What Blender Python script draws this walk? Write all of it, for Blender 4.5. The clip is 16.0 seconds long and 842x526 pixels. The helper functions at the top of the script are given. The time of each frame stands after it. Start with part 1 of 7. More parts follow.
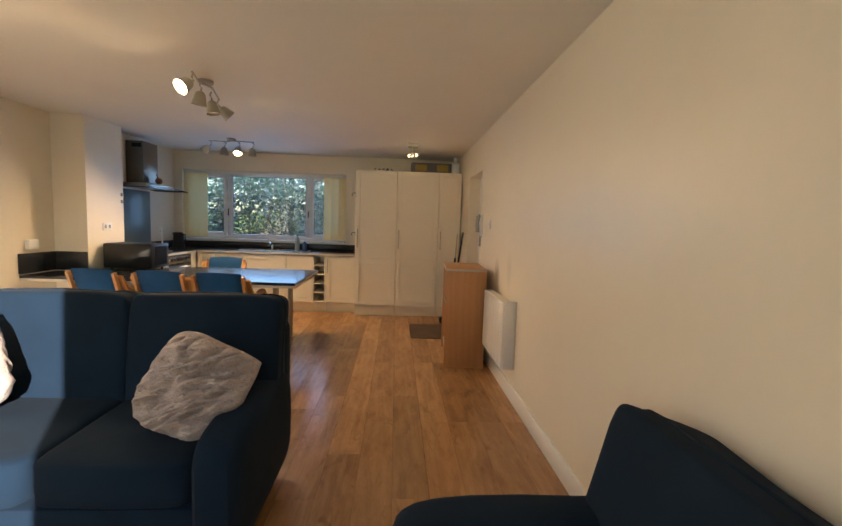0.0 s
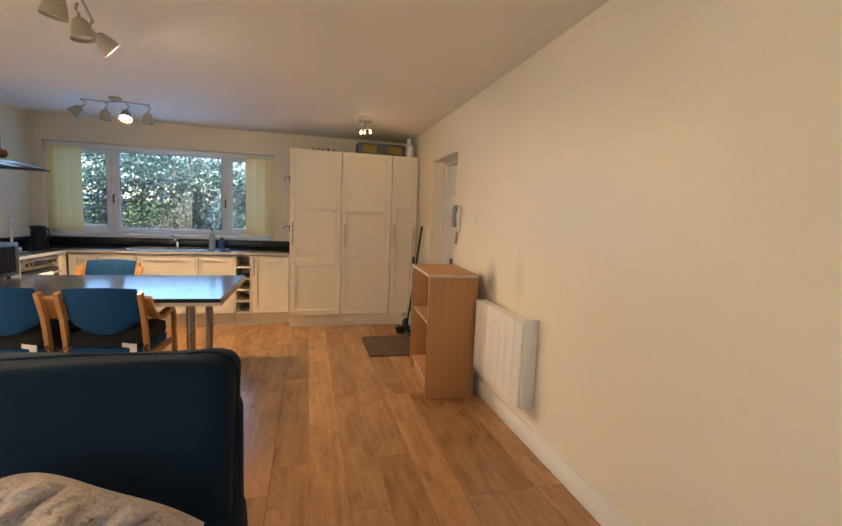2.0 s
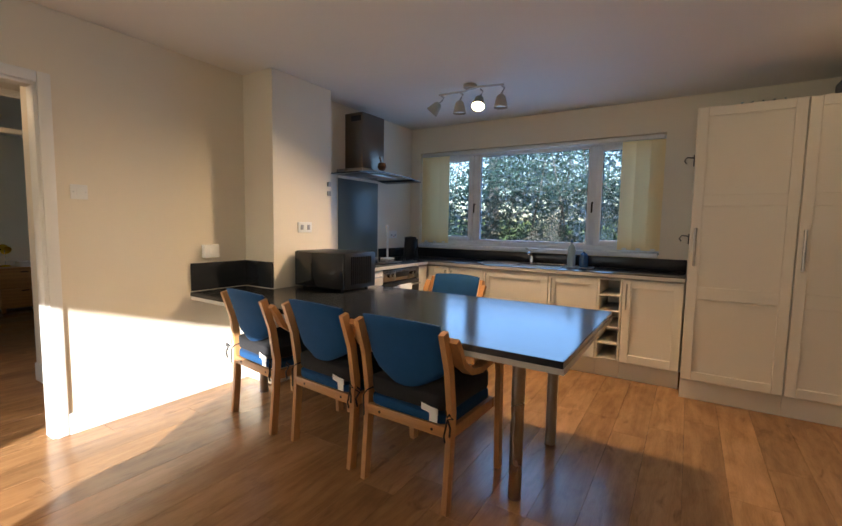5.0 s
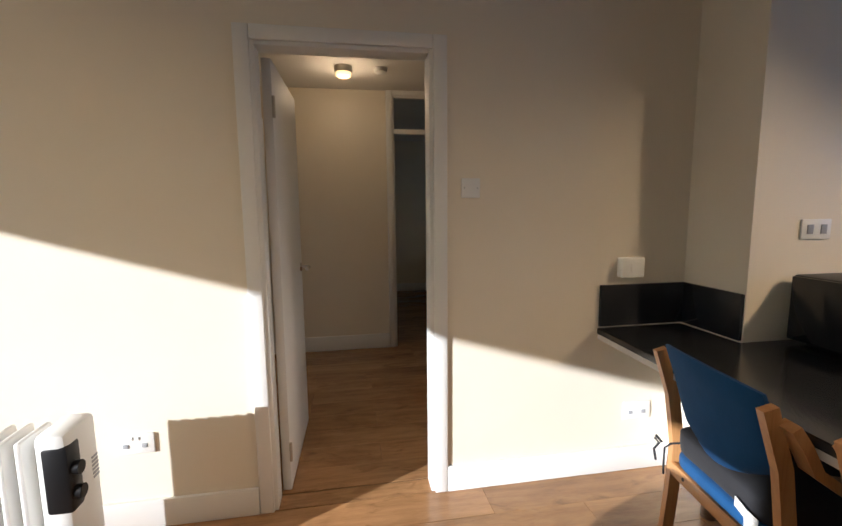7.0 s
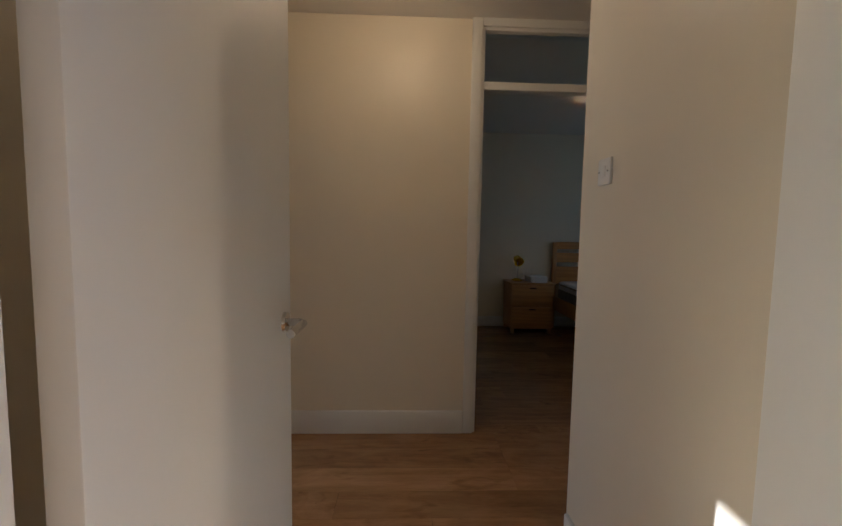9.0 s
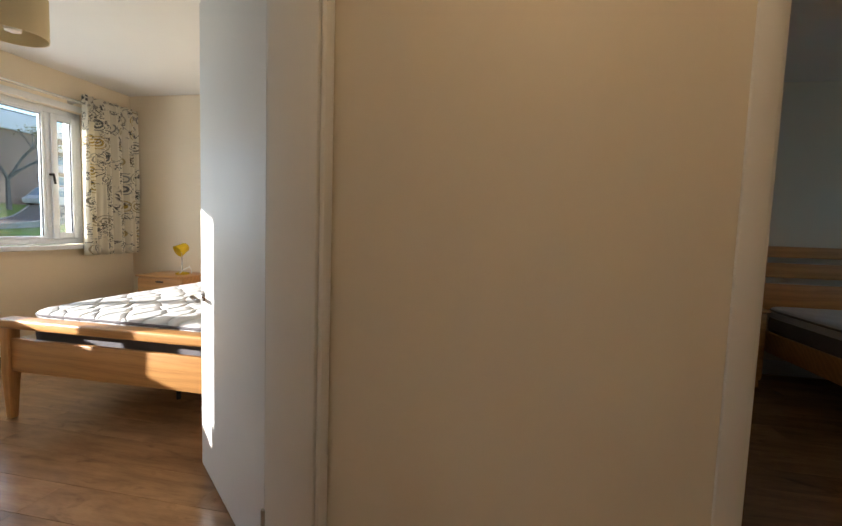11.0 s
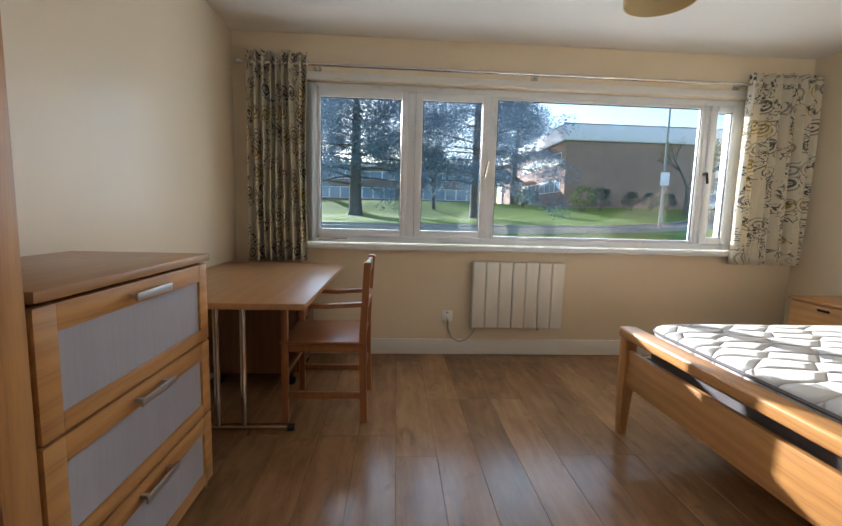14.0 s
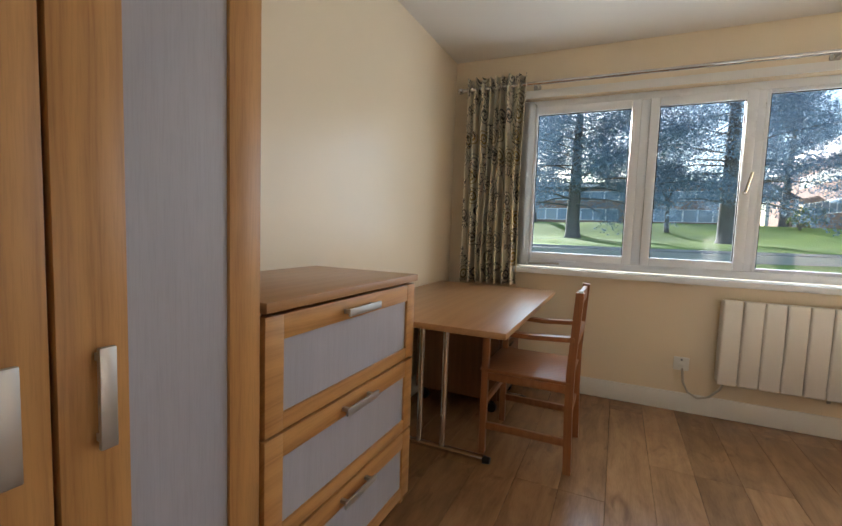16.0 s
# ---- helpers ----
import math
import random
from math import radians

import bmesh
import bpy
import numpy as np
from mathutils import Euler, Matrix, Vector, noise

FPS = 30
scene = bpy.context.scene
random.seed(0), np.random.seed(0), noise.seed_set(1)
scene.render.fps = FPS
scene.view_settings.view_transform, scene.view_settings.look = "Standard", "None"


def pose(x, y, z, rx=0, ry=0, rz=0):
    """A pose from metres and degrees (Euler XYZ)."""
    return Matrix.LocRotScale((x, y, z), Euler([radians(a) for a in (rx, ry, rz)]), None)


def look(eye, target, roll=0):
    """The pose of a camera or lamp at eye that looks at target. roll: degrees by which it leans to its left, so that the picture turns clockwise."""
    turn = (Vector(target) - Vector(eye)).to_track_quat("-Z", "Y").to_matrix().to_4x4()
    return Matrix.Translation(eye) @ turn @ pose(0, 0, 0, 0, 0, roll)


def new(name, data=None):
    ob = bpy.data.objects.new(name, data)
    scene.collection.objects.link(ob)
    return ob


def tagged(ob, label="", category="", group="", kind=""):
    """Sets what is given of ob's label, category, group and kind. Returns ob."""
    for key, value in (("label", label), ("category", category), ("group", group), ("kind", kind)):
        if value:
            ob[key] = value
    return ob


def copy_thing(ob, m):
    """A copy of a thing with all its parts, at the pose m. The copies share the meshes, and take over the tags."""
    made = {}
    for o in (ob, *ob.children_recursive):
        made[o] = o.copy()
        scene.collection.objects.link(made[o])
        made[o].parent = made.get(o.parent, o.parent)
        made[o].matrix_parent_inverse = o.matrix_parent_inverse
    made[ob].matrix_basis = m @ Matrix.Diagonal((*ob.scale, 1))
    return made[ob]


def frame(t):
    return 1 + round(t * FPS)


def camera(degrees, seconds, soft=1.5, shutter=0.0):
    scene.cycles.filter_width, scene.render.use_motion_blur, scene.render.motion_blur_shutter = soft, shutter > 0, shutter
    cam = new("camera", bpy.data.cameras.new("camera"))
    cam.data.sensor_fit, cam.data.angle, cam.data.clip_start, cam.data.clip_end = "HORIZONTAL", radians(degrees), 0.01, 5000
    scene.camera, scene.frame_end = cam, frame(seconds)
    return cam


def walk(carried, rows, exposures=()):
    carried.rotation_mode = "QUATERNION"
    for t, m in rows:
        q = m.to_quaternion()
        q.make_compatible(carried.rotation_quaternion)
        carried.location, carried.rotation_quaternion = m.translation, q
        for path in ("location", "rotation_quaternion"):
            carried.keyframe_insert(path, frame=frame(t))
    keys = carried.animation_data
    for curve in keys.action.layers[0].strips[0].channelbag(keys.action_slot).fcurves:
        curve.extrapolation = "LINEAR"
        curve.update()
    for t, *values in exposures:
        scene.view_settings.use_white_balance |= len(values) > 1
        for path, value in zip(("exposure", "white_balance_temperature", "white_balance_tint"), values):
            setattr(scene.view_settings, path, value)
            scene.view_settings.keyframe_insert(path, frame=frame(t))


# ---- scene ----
cam = camera(89.0, 16.0)
PATH = [
    (0, (-0.949, 0.973, 1.375), (-0.832, 2.961, 1.196), 1.9),
    (0.5, (-1.100, 1.141, 1.389), (-0.863, 3.118, 1.200), 1.9),
    (1, (-1.220, 1.374, 1.358), (-0.926, 3.343, 1.170), 2.1),
    (1.5, (-1.264, 1.669, 1.354), (-0.851, 3.614, 1.143), 1.9),
    (2, (-1.332, 1.973, 1.373), (-0.825, 3.897, 1.168), 2.2),
    (2.5, (-1.361, 2.330, 1.369), (-0.839, 4.249, 1.153), 1.9),
    (3, (-1.420, 2.617, 1.349), (-0.958, 4.552, 1.137), 2.0),
    (3.5, (-1.400, 2.892, 1.326), (-1.263, 4.876, 1.112), 1.6),
    (4, (-1.393, 3.117, 1.302), (-1.668, 5.088, 1.101), 1.5),
    (4.5, (-1.431, 3.341, 1.312), (-2.092, 5.218, 1.115), 1.1),
    (5, (-1.557, 3.576, 1.262), (-2.611, 5.266, 1.090), 1.0),
    (5.2, (-1.619, 3.646, 1.267), (-2.834, 5.225, 1.092), 1.0),
    (7.3, (-2.978, 4.128, 1.337), (-4.950, 4.361, 1.097), 0.2),
    (7.7, (-3.306, 4.123, 1.324), (-5.287, 4.293, 1.100), 1.4),
    (8.2, (-3.704, 4.154, 1.292), (-5.691, 4.260, 1.098), 1.1),
    (10.3, (-5.201, 4.028, 1.171), (-7.197, 4.045, 1.047), 2.0),
    (10.5, (-5.330, 4.012, 1.160), (-7.322, 3.922, 1.010), 2.1),
    (11, (-5.585, 3.925, 1.124), (-7.541, 3.542, 0.969), 1.9),
    (11.5, (-5.886, 3.775, 1.167), (-7.643, 2.844, 0.949), 1.6),
    (12, (-6.056, 3.600, 1.120), (-7.508, 2.240, 0.913), 0.5),
    (12.5, (-6.160, 3.490, 1.095), (-7.280, 1.847, 0.880), 0.2),
    (13, (-6.209, 3.437, 1.116), (-7.037, 1.630, 0.894), 0.6),
    (13.5, (-6.225, 3.408, 1.132), (-6.714, 1.483, 0.898), 1.4),
    (14, (-6.215, 3.354, 1.125), (-6.337, 1.371, 0.895), 1.5),
    (14.5, (-6.223, 3.318, 1.118), (-5.887, 1.358, 0.901), 1.0),
    (15, (-6.185, 3.310, 1.107), (-5.534, 1.429, 0.910), 1.2),
    (15.5, (-6.199, 3.283, 1.094), (-5.363, 1.474, 0.921), 1.6),
    (16, (-6.216, 3.206, 1.131), (-5.387, 1.393, 0.972), 2.0),
]
EXPOSURES = [(0.0, 1.92, 7250, 10), (0.5, 1.88, 7250, 10), (1.0, 1.95, 7200, 10), (1.5, 2.25, 7150, 10), (2.5, 2.32, 7000, 10), (3.0, 2.12, 6900, 10), (3.5, 2.1, 6800, 10), (4.0, 1.88, 6700, 10), (5.0, 1.68, 6650, 10),
             (7.3, 0.75, 5900, 10), (8.2, 0.68, 5600, 10), (10.3, 2.38, 6450, 10), (10.5, 2.3, 6500, 10), (11.0, 1.65, 6650, 10), (11.5, 1.12, 6700, 10), (12.0, 1.22, 6450, 10), (13.5, 1.48, 6300, 10), (15.0, 1.52, 6500, 10), (16.0, 1.72, 6650, 10)]
walk(cam, [(t, look(eye, target, roll)) for t, eye, target, roll in PATH], EXPOSURES)

# strengths of the lights
SKY = 0.15
SUN = 4.8
DAY_LIVING = 4.0
DAY_BED = 13.0
DAY_KITCHEN = 9.0
DAY_SECOND = 0.6
SPOT_W = 24.0
DISC_W = 0.3
HALL_W = 1.65
PENDANT_W = 1.15

# ---- world, sun, large lights ----
world = bpy.data.worlds.new("sky")
scene.world = world
world.use_nodes = True
wn = world.node_tree
sky = wn.nodes.new("ShaderNodeTexSky")
sky.sky_type = 'NISHITA'
sky.sun_disc = False
sky.sun_elevation = radians(14.8)
sky.sun_rotation = radians(152)
sky.ozone_density = 1.8
wn.nodes["Background"].inputs["Strength"].default_value = SKY
wn.links.new(sky.outputs["Color"], wn.nodes["Background"].inputs["Color"])

SUN_DIR = Vector((-0.53, 1.0, -0.30)).normalized()


def lamp(name, kind, where, energy, color=(1, 1, 1), target=None, size=0.05, size_y=None, spot=90):
    data = bpy.data.lights.new(name, kind)
    data.energy = energy
    data.color = color
    if kind == 'AREA':
        data.shape, data.size, data.size_y = 'RECTANGLE', size, size_y or size
    elif kind == 'SUN':
        data.angle = radians(size)
    else:
        data.shadow_soft_size = size
    if kind == 'SPOT':
        data.spot_size, data.spot_blend = radians(spot), 0.6
    ob = new(name, data)
    ob.matrix_world = look(where, target) if target else pose(*where)
    return ob


lamp("sun", 'SUN', (10, -20, 8), SUN, (1.0, 0.985, 0.97), target=Vector((10, -20, 8)) + SUN_DIR, size=0.5)
lamp("daylight_living", 'AREA', (-2.7, -0.28, 1.5), DAY_LIVING, (0.80, 0.90, 1.0), target=(-2.7, 3, 1.4), size=3.1, size_y=1.2)
lamp("daylight_bedroom", 'AREA', (-7.25, -0.30, 1.5), DAY_BED, (0.74, 0.87, 1.0), target=(-7.25, 3, 1.4), size=3.3, size_y=1.1)
lamp("daylight_kitchen", 'AREA', (-3.05, 8.30, 1.6), DAY_KITCHEN, (0.26, 0.52, 1.0), target=(-3.05, 5, 1.2), size=2.4, size_y=1.0)
lamp("daylight_second", 'AREA', (-8.0, 7.60, 1.5), DAY_SECOND, (0.48, 0.70, 1.0), target=(-8.0, 5, 1.3), size=1.1, size_y=1.0)
WARM = (1.0, 0.72, 0.44)


# ---- materials ----
def shader(name):
    m = bpy.data.materials.new(name)
    m.use_nodes = True
    return m, m.node_tree, m.node_tree.nodes["Principled BSDF"]


def rgb(c, k=1.0):
    return (c[0] * k, c[1] * k, c[2] * k, 1)


def coords(nt, scale=(1, 1, 1), rot=(0, 0, 0), shift=False):
    tc = nt.nodes.new("ShaderNodeTexCoord")
    mp = nt.nodes.new("ShaderNodeMapping")
    mp.inputs["Scale"].default_value = scale
    mp.inputs["Rotation"].default_value = rot
    nt.links.new(tc.outputs["Object"], mp.inputs["Vector"])
    if shift:
        oi = nt.nodes.new("ShaderNodeObjectInfo")
        mu = nt.nodes.new("ShaderNodeVectorMath")
        mu.operation = 'SCALE'
        mu.inputs[0].default_value = (37.0, 53.0, 71.0)
        nt.links.new(oi.outputs["Random"], mu.inputs["Scale"])
        nt.links.new(mu.outputs["Vector"], mp.inputs["Location"])
    return mp.outputs["Vector"]


def noise_tex(nt, vec, scale, detail=4.0, rough=0.55, dist=0.0):
    n = nt.nodes.new("ShaderNodeTexNoise")
    n.inputs["Scale"].default_value = scale
    n.inputs["Detail"].default_value = detail
    n.inputs["Roughness"].default_value = rough
    n.inputs["Distortion"].default_value = dist
    nt.links.new(vec, n.inputs["Vector"])
    return n.outputs["Fac"]


def ramp(nt, fac, stops):
    r = nt.nodes.new("ShaderNodeValToRGB")
    els = r.color_ramp.elements
    while len(els) < len(stops):
        els.new(0.5)
    for e, (p, c) in zip(els, stops):
        e.position, e.color = p, rgb(c)
    nt.links.new(fac, r.inputs["Fac"])
    return r.outputs["Color"]


def mixc(nt, fac, a, b, mode='MIX'):
    n = nt.nodes.new("ShaderNodeMix")
    n.data_type, n.blend_type = 'RGBA', mode
    for sock, v in ((n.inputs[0], fac), (n.inputs[6], a), (n.inputs[7], b)):
        if isinstance(v, (int, float)):
            sock.default_value = v
        elif isinstance(v, tuple):
            sock.default_value = rgb(v)
        else:
            nt.links.new(v, sock)
    return n.outputs[2]


def bump(nt, bsdf, height, strength=0.2, distance=0.01):
    b = nt.nodes.new("ShaderNodeBump")
    b.inputs["Strength"].default_value = strength
    b.inputs["Distance"].default_value = distance
    nt.links.new(height, b.inputs["Height"])
    nt.links.new(b.outputs["Normal"], bsdf.inputs["Normal"])


def surface(name, color, rough=0.5, metal=0.0, vary=0.06, big=1.5, fine=60.0, relief=0.08, spec=0.5, shift=False, sheen=0.0):
    """Paint, plaster, plastic, metal: broad tone changes, fine grain and uneven gloss."""
    m, nt, b = shader(name)
    v = coords(nt, shift=shift)
    n1 = noise_tex(nt, v, big, 5.0, 0.6)
    n2 = noise_tex(nt, v, fine, 3.0)
    c = ramp(nt, n1, [(0.3, tuple(x * (1 - vary) for x in color)), (0.7, tuple(min(1, x * (1 + vary)) for x in color))])
    c = mixc(nt, 0.25 * min(1, vary * 6), c, ramp(nt, n2, [(0.35, tuple(x * (1 - vary) for x in color)), (0.65, color)]))
    nt.links.new(c, b.inputs["Base Color"])
    mr = nt.nodes.new("ShaderNodeMapRange")
    mr.inputs["To Min"].default_value = max(0.02, rough - 0.08)
    mr.inputs["To Max"].default_value = min(1, rough + 0.08)
    nt.links.new(n1, mr.inputs["Value"])
    nt.links.new(mr.outputs["Result"], b.inputs["Roughness"])
    b.inputs["Metallic"].default_value = metal
    b.inputs["Specular IOR Level"].default_value = spec
    b.inputs["Sheen Weight"].default_value = sheen
    if relief:
        bump(nt, b, n2, relief, 0.004)
    return m


def wood(name, light, dark, rough=0.4, along='Y', scale=1.0, shift=True, relief=0.06, tint=0.0, figure=0.48):
    """Veneer: cathedral bands that run along one axis, broad tone changes and fine short pores."""
    m, nt, b = shader(name)
    s = {'X': (1.1, 7, 7), 'Y': (7, 1.1, 7), 'Z': (7, 7, 1.1)}[along]
    v = coords(nt, tuple(k * scale for k in s), shift=shift)
    g1 = noise_tex(nt, v, 0.9, 4.0, 0.55, 0.5)
    wv = nt.nodes.new("ShaderNodeTexWave")
    wv.wave_type, wv.bands_direction = 'BANDS', 'Y' if along == 'X' else 'X'
    wv.inputs["Scale"].default_value = 1.5
    wv.inputs["Distortion"].default_value = 9.0
    wv.inputs["Detail"].default_value = 3.0
    wv.inputs["Detail Scale"].default_value = 0.55
    wv.inputs["Detail Roughness"].default_value = 0.55
    q = math.pi / 4
    turn = {'X': (q, 0, 0), 'Y': (0, q, 0), 'Z': (0, 0, q)}[along]
    nt.links.new(coords(nt, tuple(k * scale for k in s), turn, shift), wv.inputs["Vector"])
    p = {'X': (4.0, 90, 90), 'Y': (90, 4.0, 90), 'Z': (90, 90, 4.0)}[along]
    g3 = noise_tex(nt, coords(nt, p, shift=shift), 3.0, 2.0, 0.6)
    mid = tuple((a + d) / 2 for a, d in zip(light, dark))
    c = ramp(nt, g1, [(0.32, tuple(0.6 * a + 0.4 * d for a, d in zip(mid, dark))), (0.5, mid), (0.68, light)])
    c = mixc(nt, figure, c, ramp(nt, wv.outputs["Fac"], [(0.0, light), (0.62, mid), (0.90, dark), (1.0, mid)]))
    c = mixc(nt, 0.13, c, ramp(nt, g3, [(0.38, tuple(x * 0.7 for x in dark)), (0.52, light)]))
    if tint:
        oi = nt.nodes.new("ShaderNodeObjectInfo")
        t = ramp(nt, oi.outputs["Random"], [(0.0, (1 - tint, 1 - tint, 1 - tint)), (0.5, (1, 0.97, 0.93)), (1.0, (1 + tint * 0.5, 1 + tint * 0.5, 1 + tint * 0.55))])
        c = mixc(nt, 1.0, c, t, 'MULTIPLY')
    nt.links.new(c, b.inputs["Base Color"])
    mr = nt.nodes.new("ShaderNodeMapRange")
    mr.inputs["To Min"].default_value = rough - 0.08
    mr.inputs["To Max"].default_value = rough + 0.1
    nt.links.new(g3, mr.inputs["Value"])
    nt.links.new(mr.outputs["Result"], b.inputs["Roughness"])
    bump(nt, b, g3, relief, 0.003)
    return m


def laminate(name, light, dark):
    """Oak effect board: cathedral figure along y, cloudy tone, darker heart patches, fine pores, a tone for each board."""
    m, nt, b = shader(name)
    cloud = noise_tex(nt, coords(nt, (6.0, 1.7, 1), shift=True), 1.6, 4.0, 0.6, 0.6)
    patch = noise_tex(nt, coords(nt, (9.0, 3.2, 1), shift=True), 1.5, 3.0, 0.55, 0.8)
    v = coords(nt, (6.5, 1.2, 1), shift=True)
    wv = nt.nodes.new("ShaderNodeTexWave")
    wv.wave_type, wv.bands_direction = 'BANDS', 'X'
    for key, val in (("Scale", 0.75), ("Distortion", 12.0), ("Detail", 3.0), ("Detail Scale", 0.6), ("Detail Roughness", 0.6)):
        wv.inputs[key].default_value = val
    nt.links.new(v, wv.inputs["Vector"])
    g3 = noise_tex(nt, coords(nt, (150.0, 9.0, 1), shift=True), 2.0, 3.0, 0.6)
    mid = tuple((a + d) / 2 for a, d in zip(light, dark))
    c = ramp(nt, cloud, [(0.30, dark), (0.48, mid), (0.66, light)])
    c = mixc(nt, 0.22, c, ramp(nt, wv.outputs["Fac"], [(0.0, light), (0.5, mid), (0.85, dark), (1.0, mid)]))
    c = mixc(nt, 0.12, c, ramp(nt, g3, [(0.40, tuple(x * 0.6 for x in dark)), (0.56, light)]))
    c = mixc(nt, ramp(nt, patch, [(0.60, (0, 0, 0)), (0.78, (0.7, 0.7, 0.7))]), c, tuple(x * 0.6 for x in dark))
    oi = nt.nodes.new("ShaderNodeObjectInfo")
    t = ramp(nt, oi.outputs["Random"], [(0.0, (0.78, 0.77, 0.75)), (0.35, (0.92, 0.92, 0.92)), (0.7, (1.0, 0.98, 0.96)), (1.0, (1.12, 1.12, 1.11))])
    c = mixc(nt, 1.0, c, t, 'MULTIPLY')
    nt.links.new(c, b.inputs["Base Color"])
    mr = nt.nodes.new("ShaderNodeMapRange")
    mr.inputs["To Min"].default_value = 0.18
    mr.inputs["To Max"].default_value = 0.27
    nt.links.new(cloud, mr.inputs["Value"])
    nt.links.new(mr.outputs["Result"], b.inputs["Roughness"])
    bump(nt, b, g3, 0.05, 0.002)
    return m


def fabric(name, color, color2=None, rough=0.95, weave=420.0, relief=0.35, vary=0.2, sheen=0.06):
    m, nt, b = shader(name)
    v = coords(nt)
    n1 = noise_tex(nt, v, 5.0, 5.0, 0.6)
    n2 = noise_tex(nt, v, weave, 2.0)
    a = tuple(x * (1 - vary) for x in color)
    c = ramp(nt, n1, [(0.3, a), (0.7, color2 or tuple(x * (1 + vary) for x in color))])
    c = mixc(nt, 0.4, c, ramp(nt, n2, [(0.3, a), (0.7, color)]))
    nt.links.new(c, b.inputs["Base Color"])
    b.inputs["Roughness"].default_value = rough
    b.inputs["Sheen Weight"].default_value = sheen
    b.inputs["Specular IOR Level"].default_value = 0.2
    bump(nt, b, n2, relief, 0.002)
    return m


def crushed(name, dark, light):
    """Crushed velvet: crossing creases, their pale sheen and the shade between put into the colour."""
    m, nt, b = shader(name)
    v = coords(nt, (1.0, 1.0, 1.7), (0.3, 0.5, 0.6))
    n1 = noise_tex(nt, v, 24.0, 4.0, 0.6, 2.4)
    n2 = noise_tex(nt, v, 95.0, 3.0, 0.6, 0.8)
    mid = tuple(0.35 * a + 0.65 * c for a, c in zip(dark, light))
    c = ramp(nt, n1, [(0.30, dark), (0.43, mid), (0.50, light), (0.60, mid), (0.70, light)])
    c = mixc(nt, 0.3, c, ramp(nt, n2, [(0.35, dark), (0.6, light)]))
    nt.links.new(c, b.inputs["Base Color"])
    b.inputs["Roughness"].default_value = 0.6
    bump(nt, b, n1, 0.5, 0.010)
    return m


def glow(name, color, strength):
    m, nt, b = shader(name)
    b.inputs["Base Color"].default_value = rgb(color)
    b.inputs["Emission Color"].default_value = rgb(color)
    b.inputs["Emission Strength"].default_value = strength
    return m


def clear_glass(name, tint=(0.96, 0.98, 0.98)):
    m, nt, b = shader(name)
    out = nt.nodes["Material Output"]
    tr = nt.nodes.new("ShaderNodeBsdfTransparent")
    tr.inputs["Color"].default_value = rgb(tint)
    gl = nt.nodes.new("ShaderNodeBsdfGlossy")
    gl.inputs["Roughness"].default_value = 0.02
    fr = nt.nodes.new("ShaderNodeFresnel")
    fr.inputs["IOR"].default_value = 1.5
    mx = nt.nodes.new("ShaderNodeMixShader")
    nt.links.new(fr.outputs["Fac"], mx.inputs["Fac"])
    nt.links.new(tr.outputs["BSDF"], mx.inputs[1])
    nt.links.new(gl.outputs["BSDF"], mx.inputs[2])
    nt.links.new(mx.outputs["Shader"], out.inputs["Surface"])
    return m


def translucent_cloth(name, color, amount=0.4):
    m, nt, b = shader(name)
    v = coords(nt)
    n = noise_tex(nt, v, 300, 2)
    c = ramp(nt, n, [(0.3, tuple(x * 0.9 for x in color)), (0.7, color)])
    nt.links.new(c, b.inputs["Base Color"])
    b.inputs["Roughness"].default_value = 0.9
    out = nt.nodes["Material Output"]
    tl = nt.nodes.new("ShaderNodeBsdfTranslucent")
    nt.links.new(c, tl.inputs["Color"])
    mx = nt.nodes.new("ShaderNodeMixShader")
    mx.inputs["Fac"].default_value = amount
    nt.links.new(b.outputs["BSDF"], mx.inputs[1])
    nt.links.new(tl.outputs["BSDF"], mx.inputs[2])
    nt.links.new(mx.outputs["Shader"], out.inputs["Surface"])
    return m


